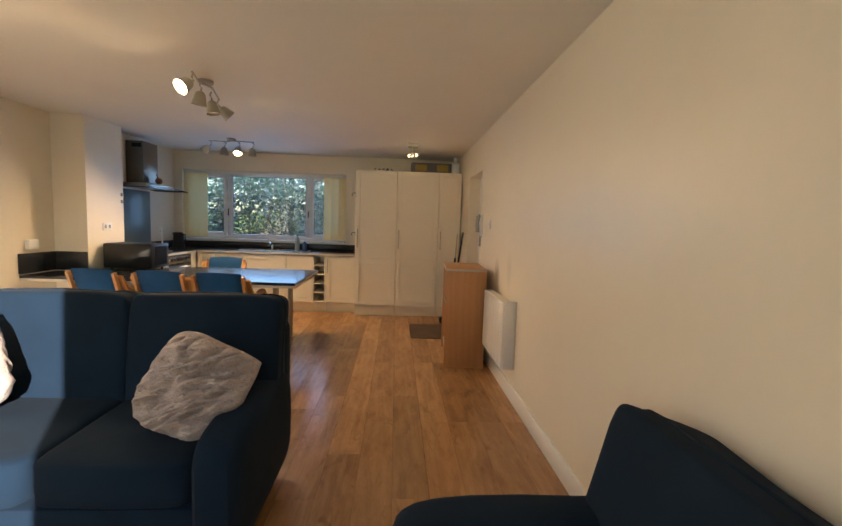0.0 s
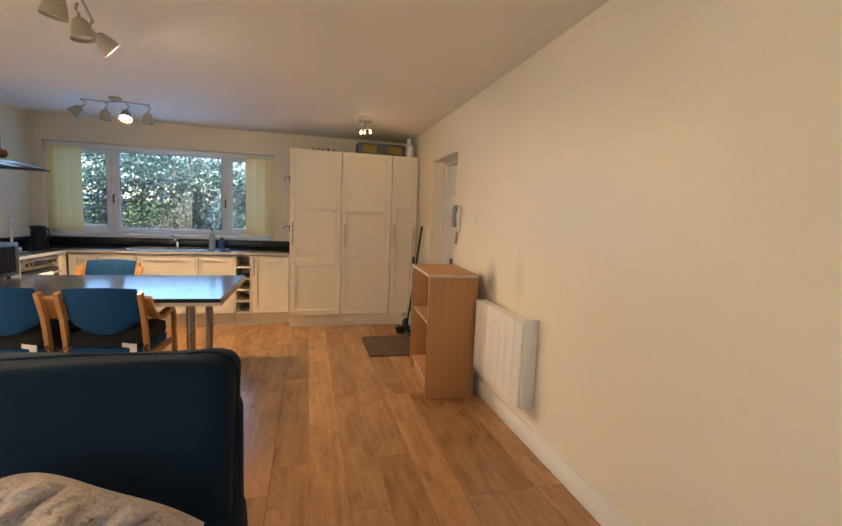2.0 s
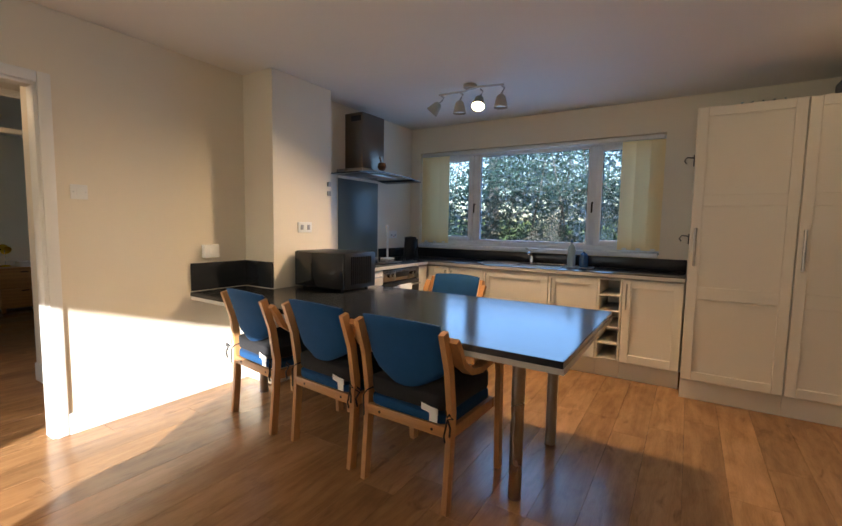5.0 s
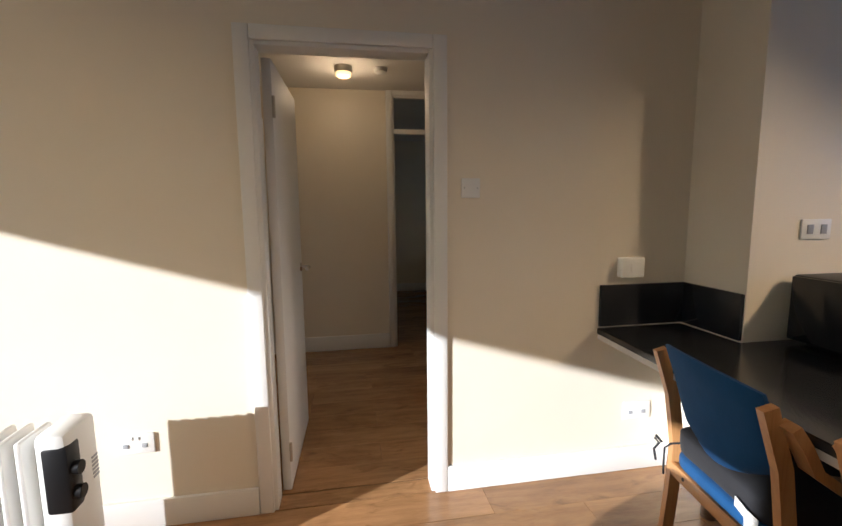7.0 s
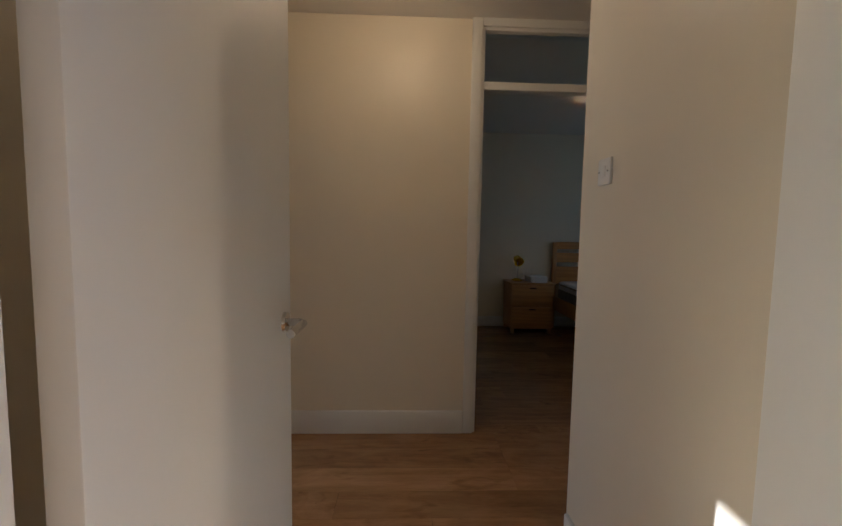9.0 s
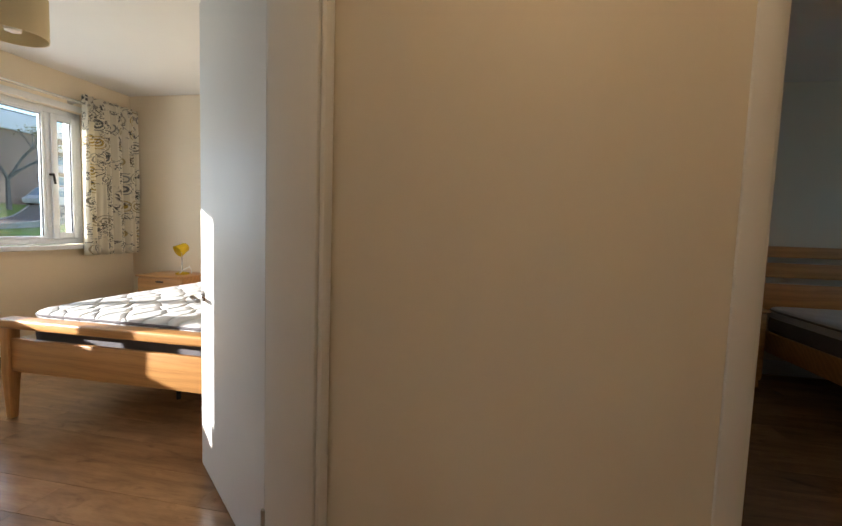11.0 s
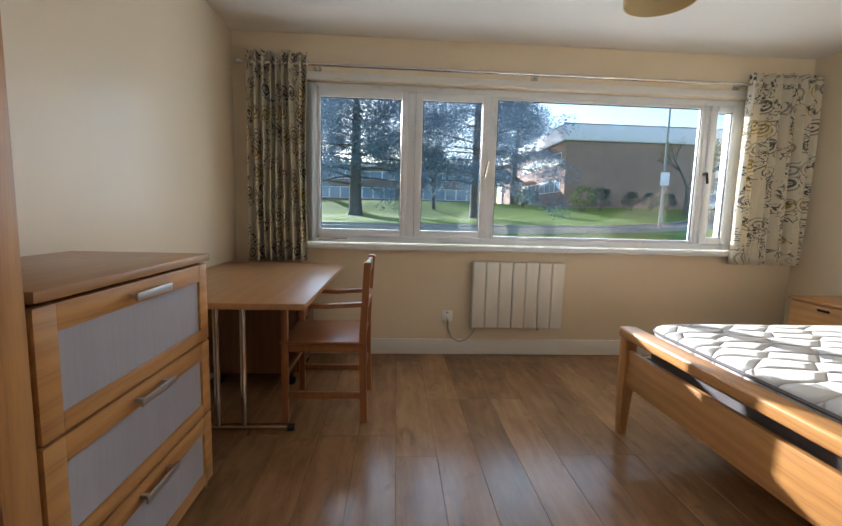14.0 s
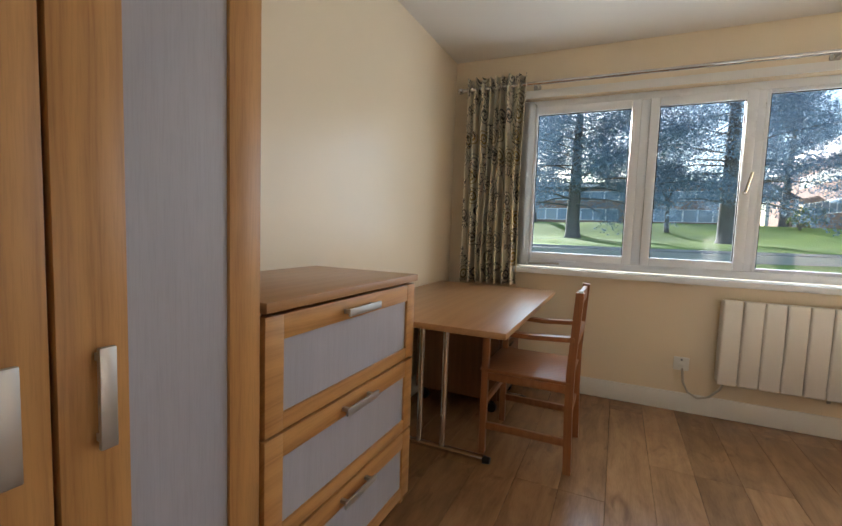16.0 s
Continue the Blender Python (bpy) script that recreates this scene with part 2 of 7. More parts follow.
def printed_curtain(name):
    """Cream cotton printed with ring medallions, dark sprigs and mustard marks."""
    m, nt, b = shader(name)
    tc = nt.nodes.new("ShaderNodeTexCoord")
    mp = nt.nodes.new("ShaderNodeMapping")
    nt.links.new(tc.outputs["UV"], mp.inputs["Vector"])
    v = mp.outputs["Vector"]

    def vor(scale, rnd=0.6):
        n = nt.nodes.new("ShaderNodeTexVoronoi")
        n.inputs["Scale"].default_value = scale
        n.inputs["Randomness"].default_value = rnd
        n.voronoi_dimensions = '2D'
        nt.links.new(v, n.inputs["Vector"])
        return n

    cream = (0.86, 0.80, 0.66)
    v1 = vor(7.0)
    rings = ramp(nt, v1.outputs["Distance"], [(0.0, (1, 1, 1)), (0.05, (1, 1, 1)), (0.07, (0, 0, 0)), (0.16, (0, 0, 0)), (0.18, (1, 1, 1)), (0.25, (1, 1, 1)), (0.27, (0, 0, 0)), (0.36, (0, 0, 0)), (0.38, (0.8, 0.8, 0.8)), (0.42, (0.8, 0.8, 0.8)), (0.44, (0, 0, 0))])
    hue = ramp(nt, v1.outputs["Color"], [(0.3, (0.10, 0.10, 0.09)), (0.5, (0.33, 0.33, 0.30)), (0.62, (0.52, 0.36, 0.07)), (0.8, (0.16, 0.17, 0.17))])
    only = ramp(nt, v1.outputs["Color"], [(0.42, (0, 0, 0)), (0.46, (1, 1, 1))])
    c = mixc(nt, mixc(nt, 1.0, rings, only, 'MULTIPLY'), cream, hue)
    n = noise_tex(nt, v, 15.0, 2.0, 0.45, 1.8)
    sprig = ramp(nt, n, [(0.45, (0, 0, 0)), (0.475, (1, 1, 1)), (0.515, (1, 1, 1)), (0.54, (0, 0, 0))])
    n3 = noise_tex(nt, v, 6.5, 1.0)
    keep = ramp(nt, n3, [(0.49, (0, 0, 0)), (0.53, (1, 1, 1))])
    c = mixc(nt, mixc(nt, 1.0, sprig, keep, 'MULTIPLY'), c, (0.09, 0.09, 0.08))
    nt.links.new(c, b.inputs["Base Color"])
    b.inputs["Roughness"].default_value = 0.9
    out = nt.nodes["Material Output"]
    tl = nt.nodes.new("ShaderNodeBsdfTranslucent")
    nt.links.new(c, tl.inputs["Color"])
    mx = nt.nodes.new("ShaderNodeMixShader")
    mx.inputs["Fac"].default_value = 0.25
    nt.links.new(b.outputs["BSDF"], mx.inputs[1])
    nt.links.new(tl.outputs["BSDF"], mx.inputs[2])
    nt.links.new(mx.outputs["Shader"], out.inputs["Surface"])
    return m


def quilted(name):
    m, nt, b = shader(name)
    v = coords(nt, (5.2, 9.5, 1), (0, 0, radians(28)))
    vo = nt.nodes.new("ShaderNodeTexVoronoi")
    vo.feature = 'DISTANCE_TO_EDGE'
    vo.voronoi_dimensions = '2D'
    vo.inputs["Randomness"].default_value = 0.45
    nt.links.new(v, vo.inputs["Vector"])
    vo.inputs["Scale"].default_value = 1.0
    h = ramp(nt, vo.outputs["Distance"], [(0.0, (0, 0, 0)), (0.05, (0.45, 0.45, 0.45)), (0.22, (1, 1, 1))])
    # shade in the stitched grooves is put into the colour, besides the bump
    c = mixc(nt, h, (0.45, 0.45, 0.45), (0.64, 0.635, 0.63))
    nt.links.new(c, b.inputs["Base Color"])
    b.inputs["Roughness"].default_value = 0.85
    bump(nt, b, h, 0.65, 0.018)
    return m


def brickwork(name, base=(0.30, 0.17, 0.11)):
    m, nt, b = shader(name)
    v = coords(nt, (1, 1, 1))
    sep = nt.nodes.new("ShaderNodeSeparateXYZ")
    nt.links.new(v, sep.inputs["Vector"])
    add = nt.nodes.new("ShaderNodeMath")
    nt.links.new(sep.outputs["X"], add.inputs[0])
    nt.links.new(sep.outputs["Y"], add.inputs[1])
    com = nt.nodes.new("ShaderNodeCombineXYZ")
    nt.links.new(add.outputs[0], com.inputs["X"])
    nt.links.new(sep.outputs["Z"], com.inputs["Y"])
    br = nt.nodes.new("ShaderNodeTexBrick")
    br.inputs["Scale"].default_value = 4.4
    br.inputs["Color1"].default_value = rgb(base)
    br.inputs["Color2"].default_value = rgb(base, 1.5)
    br.inputs["Mortar"].default_value = rgb((0.42, 0.38, 0.33))
    br.inputs["Mortar Size"].default_value = 0.02
    nt.links.new(com.outputs["Vector"], br.inputs["Vector"])
    n = noise_tex(nt, v, 0.6, 6, 0.7)
    c = mixc(nt, 0.6, br.outputs["Color"], ramp(nt, n, [(0.3, tuple(x * 0.8 for x in base)), (0.7, tuple(x * 1.7 for x in base))]))
    nt.links.new(c, b.inputs["Base Color"])
    b.inputs["Roughness"].default_value = 0.9
    return m


def leafy(name, a, b_, rough=0.6):
    m, nt, b = shader(name)
    ge = nt.nodes.new("ShaderNodeNewGeometry")
    c = ramp(nt, ge.outputs["Random Per Island"], [(0.0, a), (1.0, b_)])
    nt.links.new(c, b.inputs["Base Color"])
    b.inputs["Roughness"].default_value = rough
    out = nt.nodes["Material Output"]
    tl = nt.nodes.new("ShaderNodeBsdfTranslucent")
    nt.links.new(c, tl.inputs["Color"])
    mx = nt.nodes.new("ShaderNodeMixShader")
    mx.inputs["Fac"].default_value = 0.4
    nt.links.new(b.outputs["BSDF"], mx.inputs[1])
    nt.links.new(tl.outputs["BSDF"], mx.inputs[2])
    nt.links.new(mx.outputs["Shader"], out.inputs["Surface"])
    return m


def grass_mat(name):
    m, nt, b = shader(name)
    v = coords(nt)
    n1 = noise_tex(nt, v, 0.25, 6, 0.65)
    n2 = noise_tex(nt, v, 9.0, 5, 0.7)
    # broad patches put sun and tree shade into the grass colour
    c = ramp(nt, n1, [(0.36, (0.050, 0.125, 0.010)), (0.62, (0.24, 0.36, 0.028))])
    c = mixc(nt, 0.5, c, ramp(nt, n2, [(0.3, (0.05, 0.12, 0.012)), (0.7, (0.25, 0.36, 0.035))]))
    nt.links.new(c, b.inputs["Base Color"])
    b.inputs["Roughness"].default_value = 0.9
    bump(nt, b, n2, 0.5, 0.05)
    return m


M_WALL = surface("cream_wall_paint", (0.80, 0.728, 0.603), 0.38, vary=0.035, big=0.8, fine=140, relief=0.02, spec=0.32)


def scuffed_shaded(name, base, marks):
    """Wall paint with grey scuff marks and painted shadow: (y, z, half width, half height, strength)."""
    m = base.copy()
    m.name = name
    nt = m.node_tree
    b = nt.nodes["Principled BSDF"]
    c = b.inputs["Base Color"].links[0].from_socket
    smear = noise_tex(nt, coords(nt, (1, 9, 3)), 3.0, 4.0, 0.6)
    for y, z, w, h, k in marks:
        tc = nt.nodes.new("ShaderNodeTexCoord")
        mp = nt.nodes.new("ShaderNodeMapping")
        mp.inputs["Scale"].default_value = (1 / w, 1 / w, 1 / h)
        mp.inputs["Location"].default_value = (0, -y / w, -z / h)
        gr = nt.nodes.new("ShaderNodeTexGradient")
        gr.gradient_type = 'SPHERICAL'
        nt.links.new(tc.outputs["Object"], mp.inputs["Vector"])
        nt.links.new(mp.outputs["Vector"], gr.inputs["Vector"])
        fac = mixc(nt, 1.0, ramp(nt, gr.outputs["Fac"], [(0.0, (0, 0, 0)), (0.7, (k, k, k))]), ramp(nt, smear, [(0.3, (0.35, 0.35, 0.35)), (0.65, (1, 1, 1))]), 'MULTIPLY')
        c = mixc(nt, fac, c, (0.13, 0.10, 0.075))
    nt.links.new(c, b.inputs["Base Color"])
    return m


# first mark: bookcase shadow painted together with dirt; second: a faint scuff
M_WALL_EAST = scuffed_shaded("scuffed_shaded_wall_paint", M_WALL, [(4.93, 0.88, 0.13, 0.22, 0.8), (4.50, 1.0, 0.10, 0.20, 0.18)])
# bedroom copy of the wall paint, yellowed for warm light bounced off the floor
M_WALL_WARMED = surface("bounce_warmed_wall_paint", (0.80, 0.690, 0.525), 0.37, vary=0.035, big=0.8, fine=140, relief=0.012, spec=0.5)
M_CEIL = surface("white_ceiling_paint", (0.82, 0.79, 0.74), 0.8, vary=0.03, big=0.7, fine=90, relief=0.10)
M_TRIM = surface("white_gloss_paint", (0.80, 0.79, 0.76), 0.32, vary=0.03, fine=40, relief=0.03)
M_UPVC = surface("white_upvc", (0.80, 0.84, 0.90), 0.28, vary=0.02, relief=0.0)
M_PLANK = laminate("oak_laminate", (0.48, 0.258, 0.116), (0.265, 0.137, 0.060))
# same laminate, darkened: the bedrooms' weaker light is put into its colour
M_PLANK_SHADED = laminate("shaded_oak_laminate", (0.375, 0.205, 0.098), (0.205, 0.110, 0.052))
M_SCREED = surface("dark_joint", (0.13, 0.07, 0.035), 0.9)
M_UNIT = surface("cream_cabinet_paint", (0.79, 0.73, 0.62), 0.36, vary=0.02, relief=0.02)
M_WORKTOP = surface("black_laminate", (0.022, 0.024, 0.028), 0.17, vary=0.2, fine=220, relief=0.02)
M_EDGE = surface("pale_edge_trim", (0.50, 0.47, 0.42), 0.4)
M_STEEL = surface("brushed_steel", (0.36, 0.32, 0.28), 0.28, 1.0, vary=0.06, relief=0.02)
M_BRONZE = surface("dull_hood_steel", (0.20, 0.160, 0.125), 0.30, 1.0, vary=0.08, relief=0.02)
M_CHROME = surface("chrome", (0.70, 0.70, 0.70), 0.10, 1.0, vary=0.03, relief=0.0)
M_NICKEL = surface("satin_nickel", (0.46, 0.43, 0.38), 0.33, 1.0, vary=0.05, relief=0.0)
M_SATIN = surface("satin_aluminium", (0.56, 0.55, 0.53), 0.46, 1.0, vary=0.05, relief=0.02)
M_BLACKPL = surface("black_plastic", (0.010, 0.010, 0.011), 0.40, relief=0.03, spec=0.3)
M_WHITEPL = surface("white_plastic", (0.80, 0.80, 0.78), 0.35, vary=0.02, relief=0.0)
M_GREYPL = surface("grey_plastic", (0.33, 0.34, 0.36), 0.4, relief=0.02)
M_GLASS = clear_glass("window_glass", (0.93, 0.97, 1.0))
M_SPLASH = surface("blue_grey_glass_panel", (0.10, 0.135, 0.14), 0.30, vary=0.03, relief=0.0)
M_SMOKE = surface("smoked_glass", (0.018, 0.02, 0.022), 0.06, vary=0.05, relief=0.0)
M_NAVY = fabric("navy_cotton", (0.0050, 0.0155, 0.032), weave=300, sheen=0.01)
M_VELVET = crushed("crushed_velvet", (0.21, 0.165, 0.145), (0.54, 0.455, 0.42))
M_BLUE = fabric("blue_wool", (0.010, 0.068, 0.19), weave=260)
M_BLACKCLOTH = fabric("charcoal_cloth", (0.025, 0.025, 0.028), weave=260)
M_BEECH = wood("beech", (0.56, 0.29, 0.115), (0.42, 0.19, 0.065), 0.35, 'Z', 1.0)
M_BEECHX = wood("beech_rail", (0.56, 0.29, 0.115), (0.42, 0.19, 0.065), 0.35, 'X', 1.0)
M_BOOK = wood("beech_veneer", (0.50, 0.25, 0.105), (0.42, 0.195, 0.075), 0.45, 'Z', 0.7)
M_OAK = wood("pale_oak", (0.60, 0.31, 0.108), (0.36, 0.162, 0.052), 0.38, 'Y', 0.8)
M_OAKZ = wood("pale_oak_upright", (0.60, 0.31, 0.108), (0.34, 0.152, 0.048), 0.38, 'Z', 0.8)
M_CHERRY = wood("reddish_chair_wood", (0.36, 0.145, 0.055), (0.24, 0.085, 0.03), 0.35, 'Z', 1.0)
M_DESK = wood("desk_laminate", (0.46, 0.25, 0.115), (0.36, 0.18, 0.075), 0.33, 'Y', 0.6)
M_PEDESTAL = wood("brown_pedestal_veneer", (0.20, 0.085, 0.032), (0.13, 0.05, 0.018), 0.42, 'Z', 0.8)
M_LILAC = wood("frosted_grey_panel", (0.42, 0.41, 0.455), (0.355, 0.345, 0.385), 0.38, 'Z', 1.6, relief=0.03, figure=0.2)
M_DOOR = surface("white_door_paint", (0.72, 0.71, 0.69), 0.50, vary=0.03, fine=50, relief=0.04)
M_RAD = surface("radiator_enamel", (0.80, 0.78, 0.74), 0.30, vary=0.02, relief=0.0)
M_MAT = fabric("brown_coir", (0.10, 0.058, 0.034), weave=180, relief=0.9, vary=0.35)
M_BLIND = translucent_cloth("cream_blind_fabric", (0.92, 0.76, 0.43), 0.08)
M_BLINDG = translucent_cloth("grey_blind_fabric", (0.50, 0.50, 0.48), 0.3)
M_CURTAIN = printed_curtain("printed_cotton")
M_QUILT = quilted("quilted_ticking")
M_TAPE = fabric("grey_border_tape", (0.16, 0.15, 0.16))
M_YELLOW = surface("yellow_enamel", (0.68, 0.44, 0.02), 0.22, vary=0.04, relief=0.0)
M_SHADE = translucent_cloth("cream_shade_cloth", (0.74, 0.62, 0.40), 0.35)
M_SHADE_LIT = translucent_cloth("orange_shade_cloth", (0.78, 0.52, 0.25), 0.5)
M_BULB = glow("lit_bulb", (1.0, 0.78, 0.48), 22.0)
M_BULB_SMALL = glow("lit_capsule", (1.0, 0.76, 0.45), 1.1)
M_BULB_SOFT = glow("lit_diffuser", (1.0, 0.66, 0.30), 1.15)
M_BULBOFF = surface("opal_bulb", (0.85, 0.83, 0.78), 0.2, relief=0.0)
M_LAMPGREY = surface("stone_grey_enamel", (0.40, 0.37, 0.30), 0.3, vary=0.03, relief=0.0)
M_BRICK = brickwork("far_brick", (0.26, 0.155, 0.125))
M_FASCIA = surface("white_cladding", (0.92, 0.84, 0.90), 0.5, vary=0.04)
M_ROOF = surface("dark_roof_felt", (0.07, 0.075, 0.085), 0.8, vary=0.15)
M_FARGLASS = surface("far_window_glass", (0.30, 0.40, 0.52), 0.08, vary=0.1, relief=0.0)
M_GRASS = grass_mat("lawn")
M_ASPHALT = surface("asphalt", (0.075, 0.075, 0.08), 0.9, vary=0.15, fine=30, relief=0.3)
M_KERB = surface("concrete_kerb", (0.33, 0.32, 0.30), 0.9, vary=0.1)
M_BARK = surface("bark", (0.13, 0.125, 0.13), 0.95, vary=0.4, big=3, fine=14, relief=0.8)
# needle colour lifted to pale blue to carry the haze seen through the window
M_CEDAR_HAZED = leafy("hazed_cedar_needles", (0.10, 0.175, 0.265), (0.21, 0.315, 0.43))
M_LAUREL = leafy("hedge_leaves", (0.028, 0.075, 0.072), (0.085, 0.16, 0.145), 0.4)
M_SHRUB = leafy("shrub_leaves", (0.05, 0.09, 0.02), (0.15, 0.21, 0.05))
M_TWIG = leafy("yellow_leaves", (0.16, 0.13, 0.03), (0.30, 0.24, 0.06))
M_CARWHITE = surface("white_car_paint", (0.75, 0.77, 0.80), 0.15, vary=0.02, relief=0.0)
M_BLUEPL = surface("blue_plastic", (0.03, 0.10, 0.26), 0.25, relief=0.0)
M_DARKBLUE = surface("dark_blue_plastic", (0.012, 0.022, 0.085), 0.25, relief=0.0)
M_TEAL = surface("teal_plastic", (0.008, 0.055, 0.075), 0.35, relief=0.0)
M_YELPL = surface("yellow_plastic", (0.30, 0.21, 0.03), 0.4, relief=0.0)
M_CARD = surface("copper_trinket", (0.30, 0.12, 0.05), 0.35, 0.6)
M_PAPER = surface("white_paper", (0.80, 0.80, 0.80), 0.7)


# ---- building helpers ----
def bx(bm, x0, x1, y0, y1, z0, z1, r=0.0, seg=2):
    g = bmesh.ops.create_cube(bm, size=1, matrix=Matrix.LocRotScale(((x0 + x1) / 2, (y0 + y1) / 2, (z0 + z1) / 2), None, (abs(x1 - x0), abs(y1 - y0), abs(z1 - z0))))
    if r:
        r = min(r, 0.45 * min(abs(x1 - x0), abs(y1 - y0), abs(z1 - z0)))
        edges = list({e for v in g["verts"] for e in v.link_edges})
        bmesh.ops.bevel(bm, geom=edges, offset=r, segments=seg, affect='EDGES', profile=0.5)
    return bm


def cyl(bm, p0, p1, r0, r1=None, seg=14):
    p0, p1 = Vector(p0), Vector(p1)
    d = p1 - p0
    m = Matrix.Translation((p0 + p1) / 2) @ d.to_track_quat('Z', 'Y').to_matrix().to_4x4()
    bmesh.ops.create_cone(bm, cap_ends=True, segments=seg, radius1=r0, radius2=r0 if r1 is None else r1, depth=d.length, matrix=m)
    return bm


def tube(bm, pts, r, seg=8, caps=True):
    """A round bar along a line of points; r may be one radius or one for each point."""
    pts = [Vector(p) for p in pts]
    rs = r if isinstance(r, (list, tuple)) else [r] * len(pts)
    rings = []
    for i, p in enumerate(pts):
        d = (pts[min(i + 1, len(pts) - 1)] - pts[max(i - 1, 0)]).normalized()
        up = Vector((0, 0, 1)) if abs(d.z) < 0.95 else Vector((0, 1, 0))
        a = d.cross(up).normalized()
        b = d.cross(a)
        rings.append([bm.verts.new(p + rs[i] * (math.cos(t) * a + math.sin(t) * b)) for t in [2 * math.pi * k / seg for k in range(seg)]])
    for q, w in zip(rings, rings[1:]):
        for k in range(seg):
            bm.faces.new((q[k], q[(k + 1) % seg], w[(k + 1) % seg], w[k]))
    if caps:
        bm.faces.new(rings[0][::-1])
        bm.faces.new(rings[-1])
    return bm


def strip(bm, pts, w, h, side=(1, 0, 0)):
    """A flat bar of section w by h along a line of points."""
    pts = [Vector(p) for p in pts]
    s = Vector(side)
    rings = []
    for i, p in enumerate(pts):
        d = (pts[min(i + 1, len(pts) - 1)] - pts[max(i - 1, 0)]).normalized()
        n = d.cross(s).normalized()
        rings.append([bm.verts.new(p + a * w / 2 * s + b * h / 2 * n) for a, b in ((-1, -1), (1, -1), (1, 1), (-1, 1))])
    for q, v in zip(rings, rings[1:]):
        for k in range(4):
            bm.faces.new((q[k], q[(k + 1) % 4], v[(k + 1) % 4], v[k]))
    bm.faces.new(rings[0][::-1])
    bm.faces.new(rings[-1])
    return bm


def lathe(bm, prof, at=(0, 0, 0), seg=20, m=None):
    rings = []
    m = m or Matrix.Translation(at)
    for r, z in prof:
        rings.append([bm.verts.new(m @ Vector((r * math.cos(t), r * math.sin(t), z))) for t in [2 * math.pi * k / seg for k in range(seg)]])
    for q, w in zip(rings, rings[1:]):
        for k in range(seg):
            bm.faces.new((q[k], q[(k + 1) % seg], w[(k + 1) % seg], w[k]))
    return bm


def puff(bm, c, s, p=0.35, nu=28, nv=16, rough=0.0, freq=4.0, m=None):
    """A padded body: a rounded box with soft corners, s the full size."""
    def f(v, e):
        return math.copysign(abs(v) ** e, v)
    m = m or Matrix.Identity(4)
    rows = []
    for j in range(nv + 1):
        ph = -math.pi / 2 + math.pi * j / nv
        row = []
        for i in range(nu):
            th = 2 * math.pi * i / nu
            q = Vector((f(math.cos(ph), p) * f(math.cos(th), p) * s[0] / 2, f(math.cos(ph), p) * f(math.sin(th), p) * s[1] / 2, f(math.sin(ph), p) * s[2] / 2))
            if rough:
                q += rough * noise.noise_vector((q + Vector(c)) * freq)
            row.append(bm.verts.new(m @ (q + Vector(c))))
        rows.append(row)
    for a, b in zip(rows, rows[1:]):
        for i in range(nu):
            bm.faces.new((a[i], a[(i + 1) % nu], b[(i + 1) % nu], b[i]))
    bmesh.ops.remove_doubles(bm, verts=rows[0] + rows[-1], dist=1e-5)
    return bm


def mesh_of(name, bm, material, smooth=True):
    bmesh.ops.recalc_face_normals(bm, faces=bm.faces)
    me = bpy.data.meshes.new(name)
    bm.to_mesh(me)
    bm.free()
    me.materials.append(material)
    if smooth:
        me.shade_smooth()
        me.set_sharp_from_angle(angle=radians(38))
    return me


def part(name, bm, material, parent, label=""):
    ob = new(name, mesh_of(name, bm, material))
    ob.parent = parent
    if label:
        tagged(ob, label)
    return ob


def thing(name, m, label, category, group="", kind=""):
    ob = new(name)
    ob.empty_display_size = 0.1
    ob.matrix_world = m
    return tagged(ob, label, category, group, kind)


def solid(name, bm, material, label, category, kind="", group=""):
    ob = new(name, mesh_of(name, bm, material))
    return tagged(ob, label, category, group, kind)


def B():
    return bmesh.new()


def box(x0, x1, y0, y1, z0, z1, r=0.0, seg=2):
    return bx(B(), x0, x1, y0, y1, z0, z1, r, seg)


def rod_between(p0, p1, r0, r1=None, seg=14):
    return cyl(B(), p0, p1, r0, r1, seg)

# ---- structure ----
H = 2.41          # ceiling
XW = -4.59        # living room, west wall
XC = -6.80        # hall, wall between the bedroom doors
YN = 7.975        # kitchen window wall
XB0, XB1 = -9.50, -5.00   # bedroom, west and east walls
YB = 3.25         # bedroom, north wall
YH = 3.40         # hall, south wall


def wall(name, axis, face, back, a0, a1, openings=(), z1=H, material=None, label="cream painted plaster wall"):
    """A wall between the planes face and back, from a0 to a1, with openings (a, b, z0, z1) cut right through."""
    bm = B()
    cuts = sorted({a0, a1, *[o[0] for o in openings], *[o[1] for o in openings]})
    for p, q in zip(cuts, cuts[1:]):
        spans = [(0.0, z1)]
        for a, b, lo, hi in openings:
            if a <= p + 1e-6 and q <= b + 1e-6:
                spans = [(0.0, lo)] * (lo > 0) + [(hi, z1)] * (hi < z1)
        for lo, hi in spans:
            if axis == 'x':
                bx(bm, min(face, back), max(face, back), p, q, lo, hi)
            else:
                bx(bm, p, q, min(face, back), max(face, back), lo, hi)
    bmesh.ops.remove_doubles(bm, verts=bm.verts, dist=1e-5)
    return solid(name, bm, material or M_WALL, label, "wall", "structure")


KW = (-4.33, -1.78, 1.03, 2.12)       # kitchen window opening
BW = (-9.00, -5.53, 0.87, 2.09)       # bedroom window opening
LW = (-4.30, -0.75, 0.87, 2.23)       # living room window opening
ED = (5.84, 6.66, 2.01)               # entrance door recess
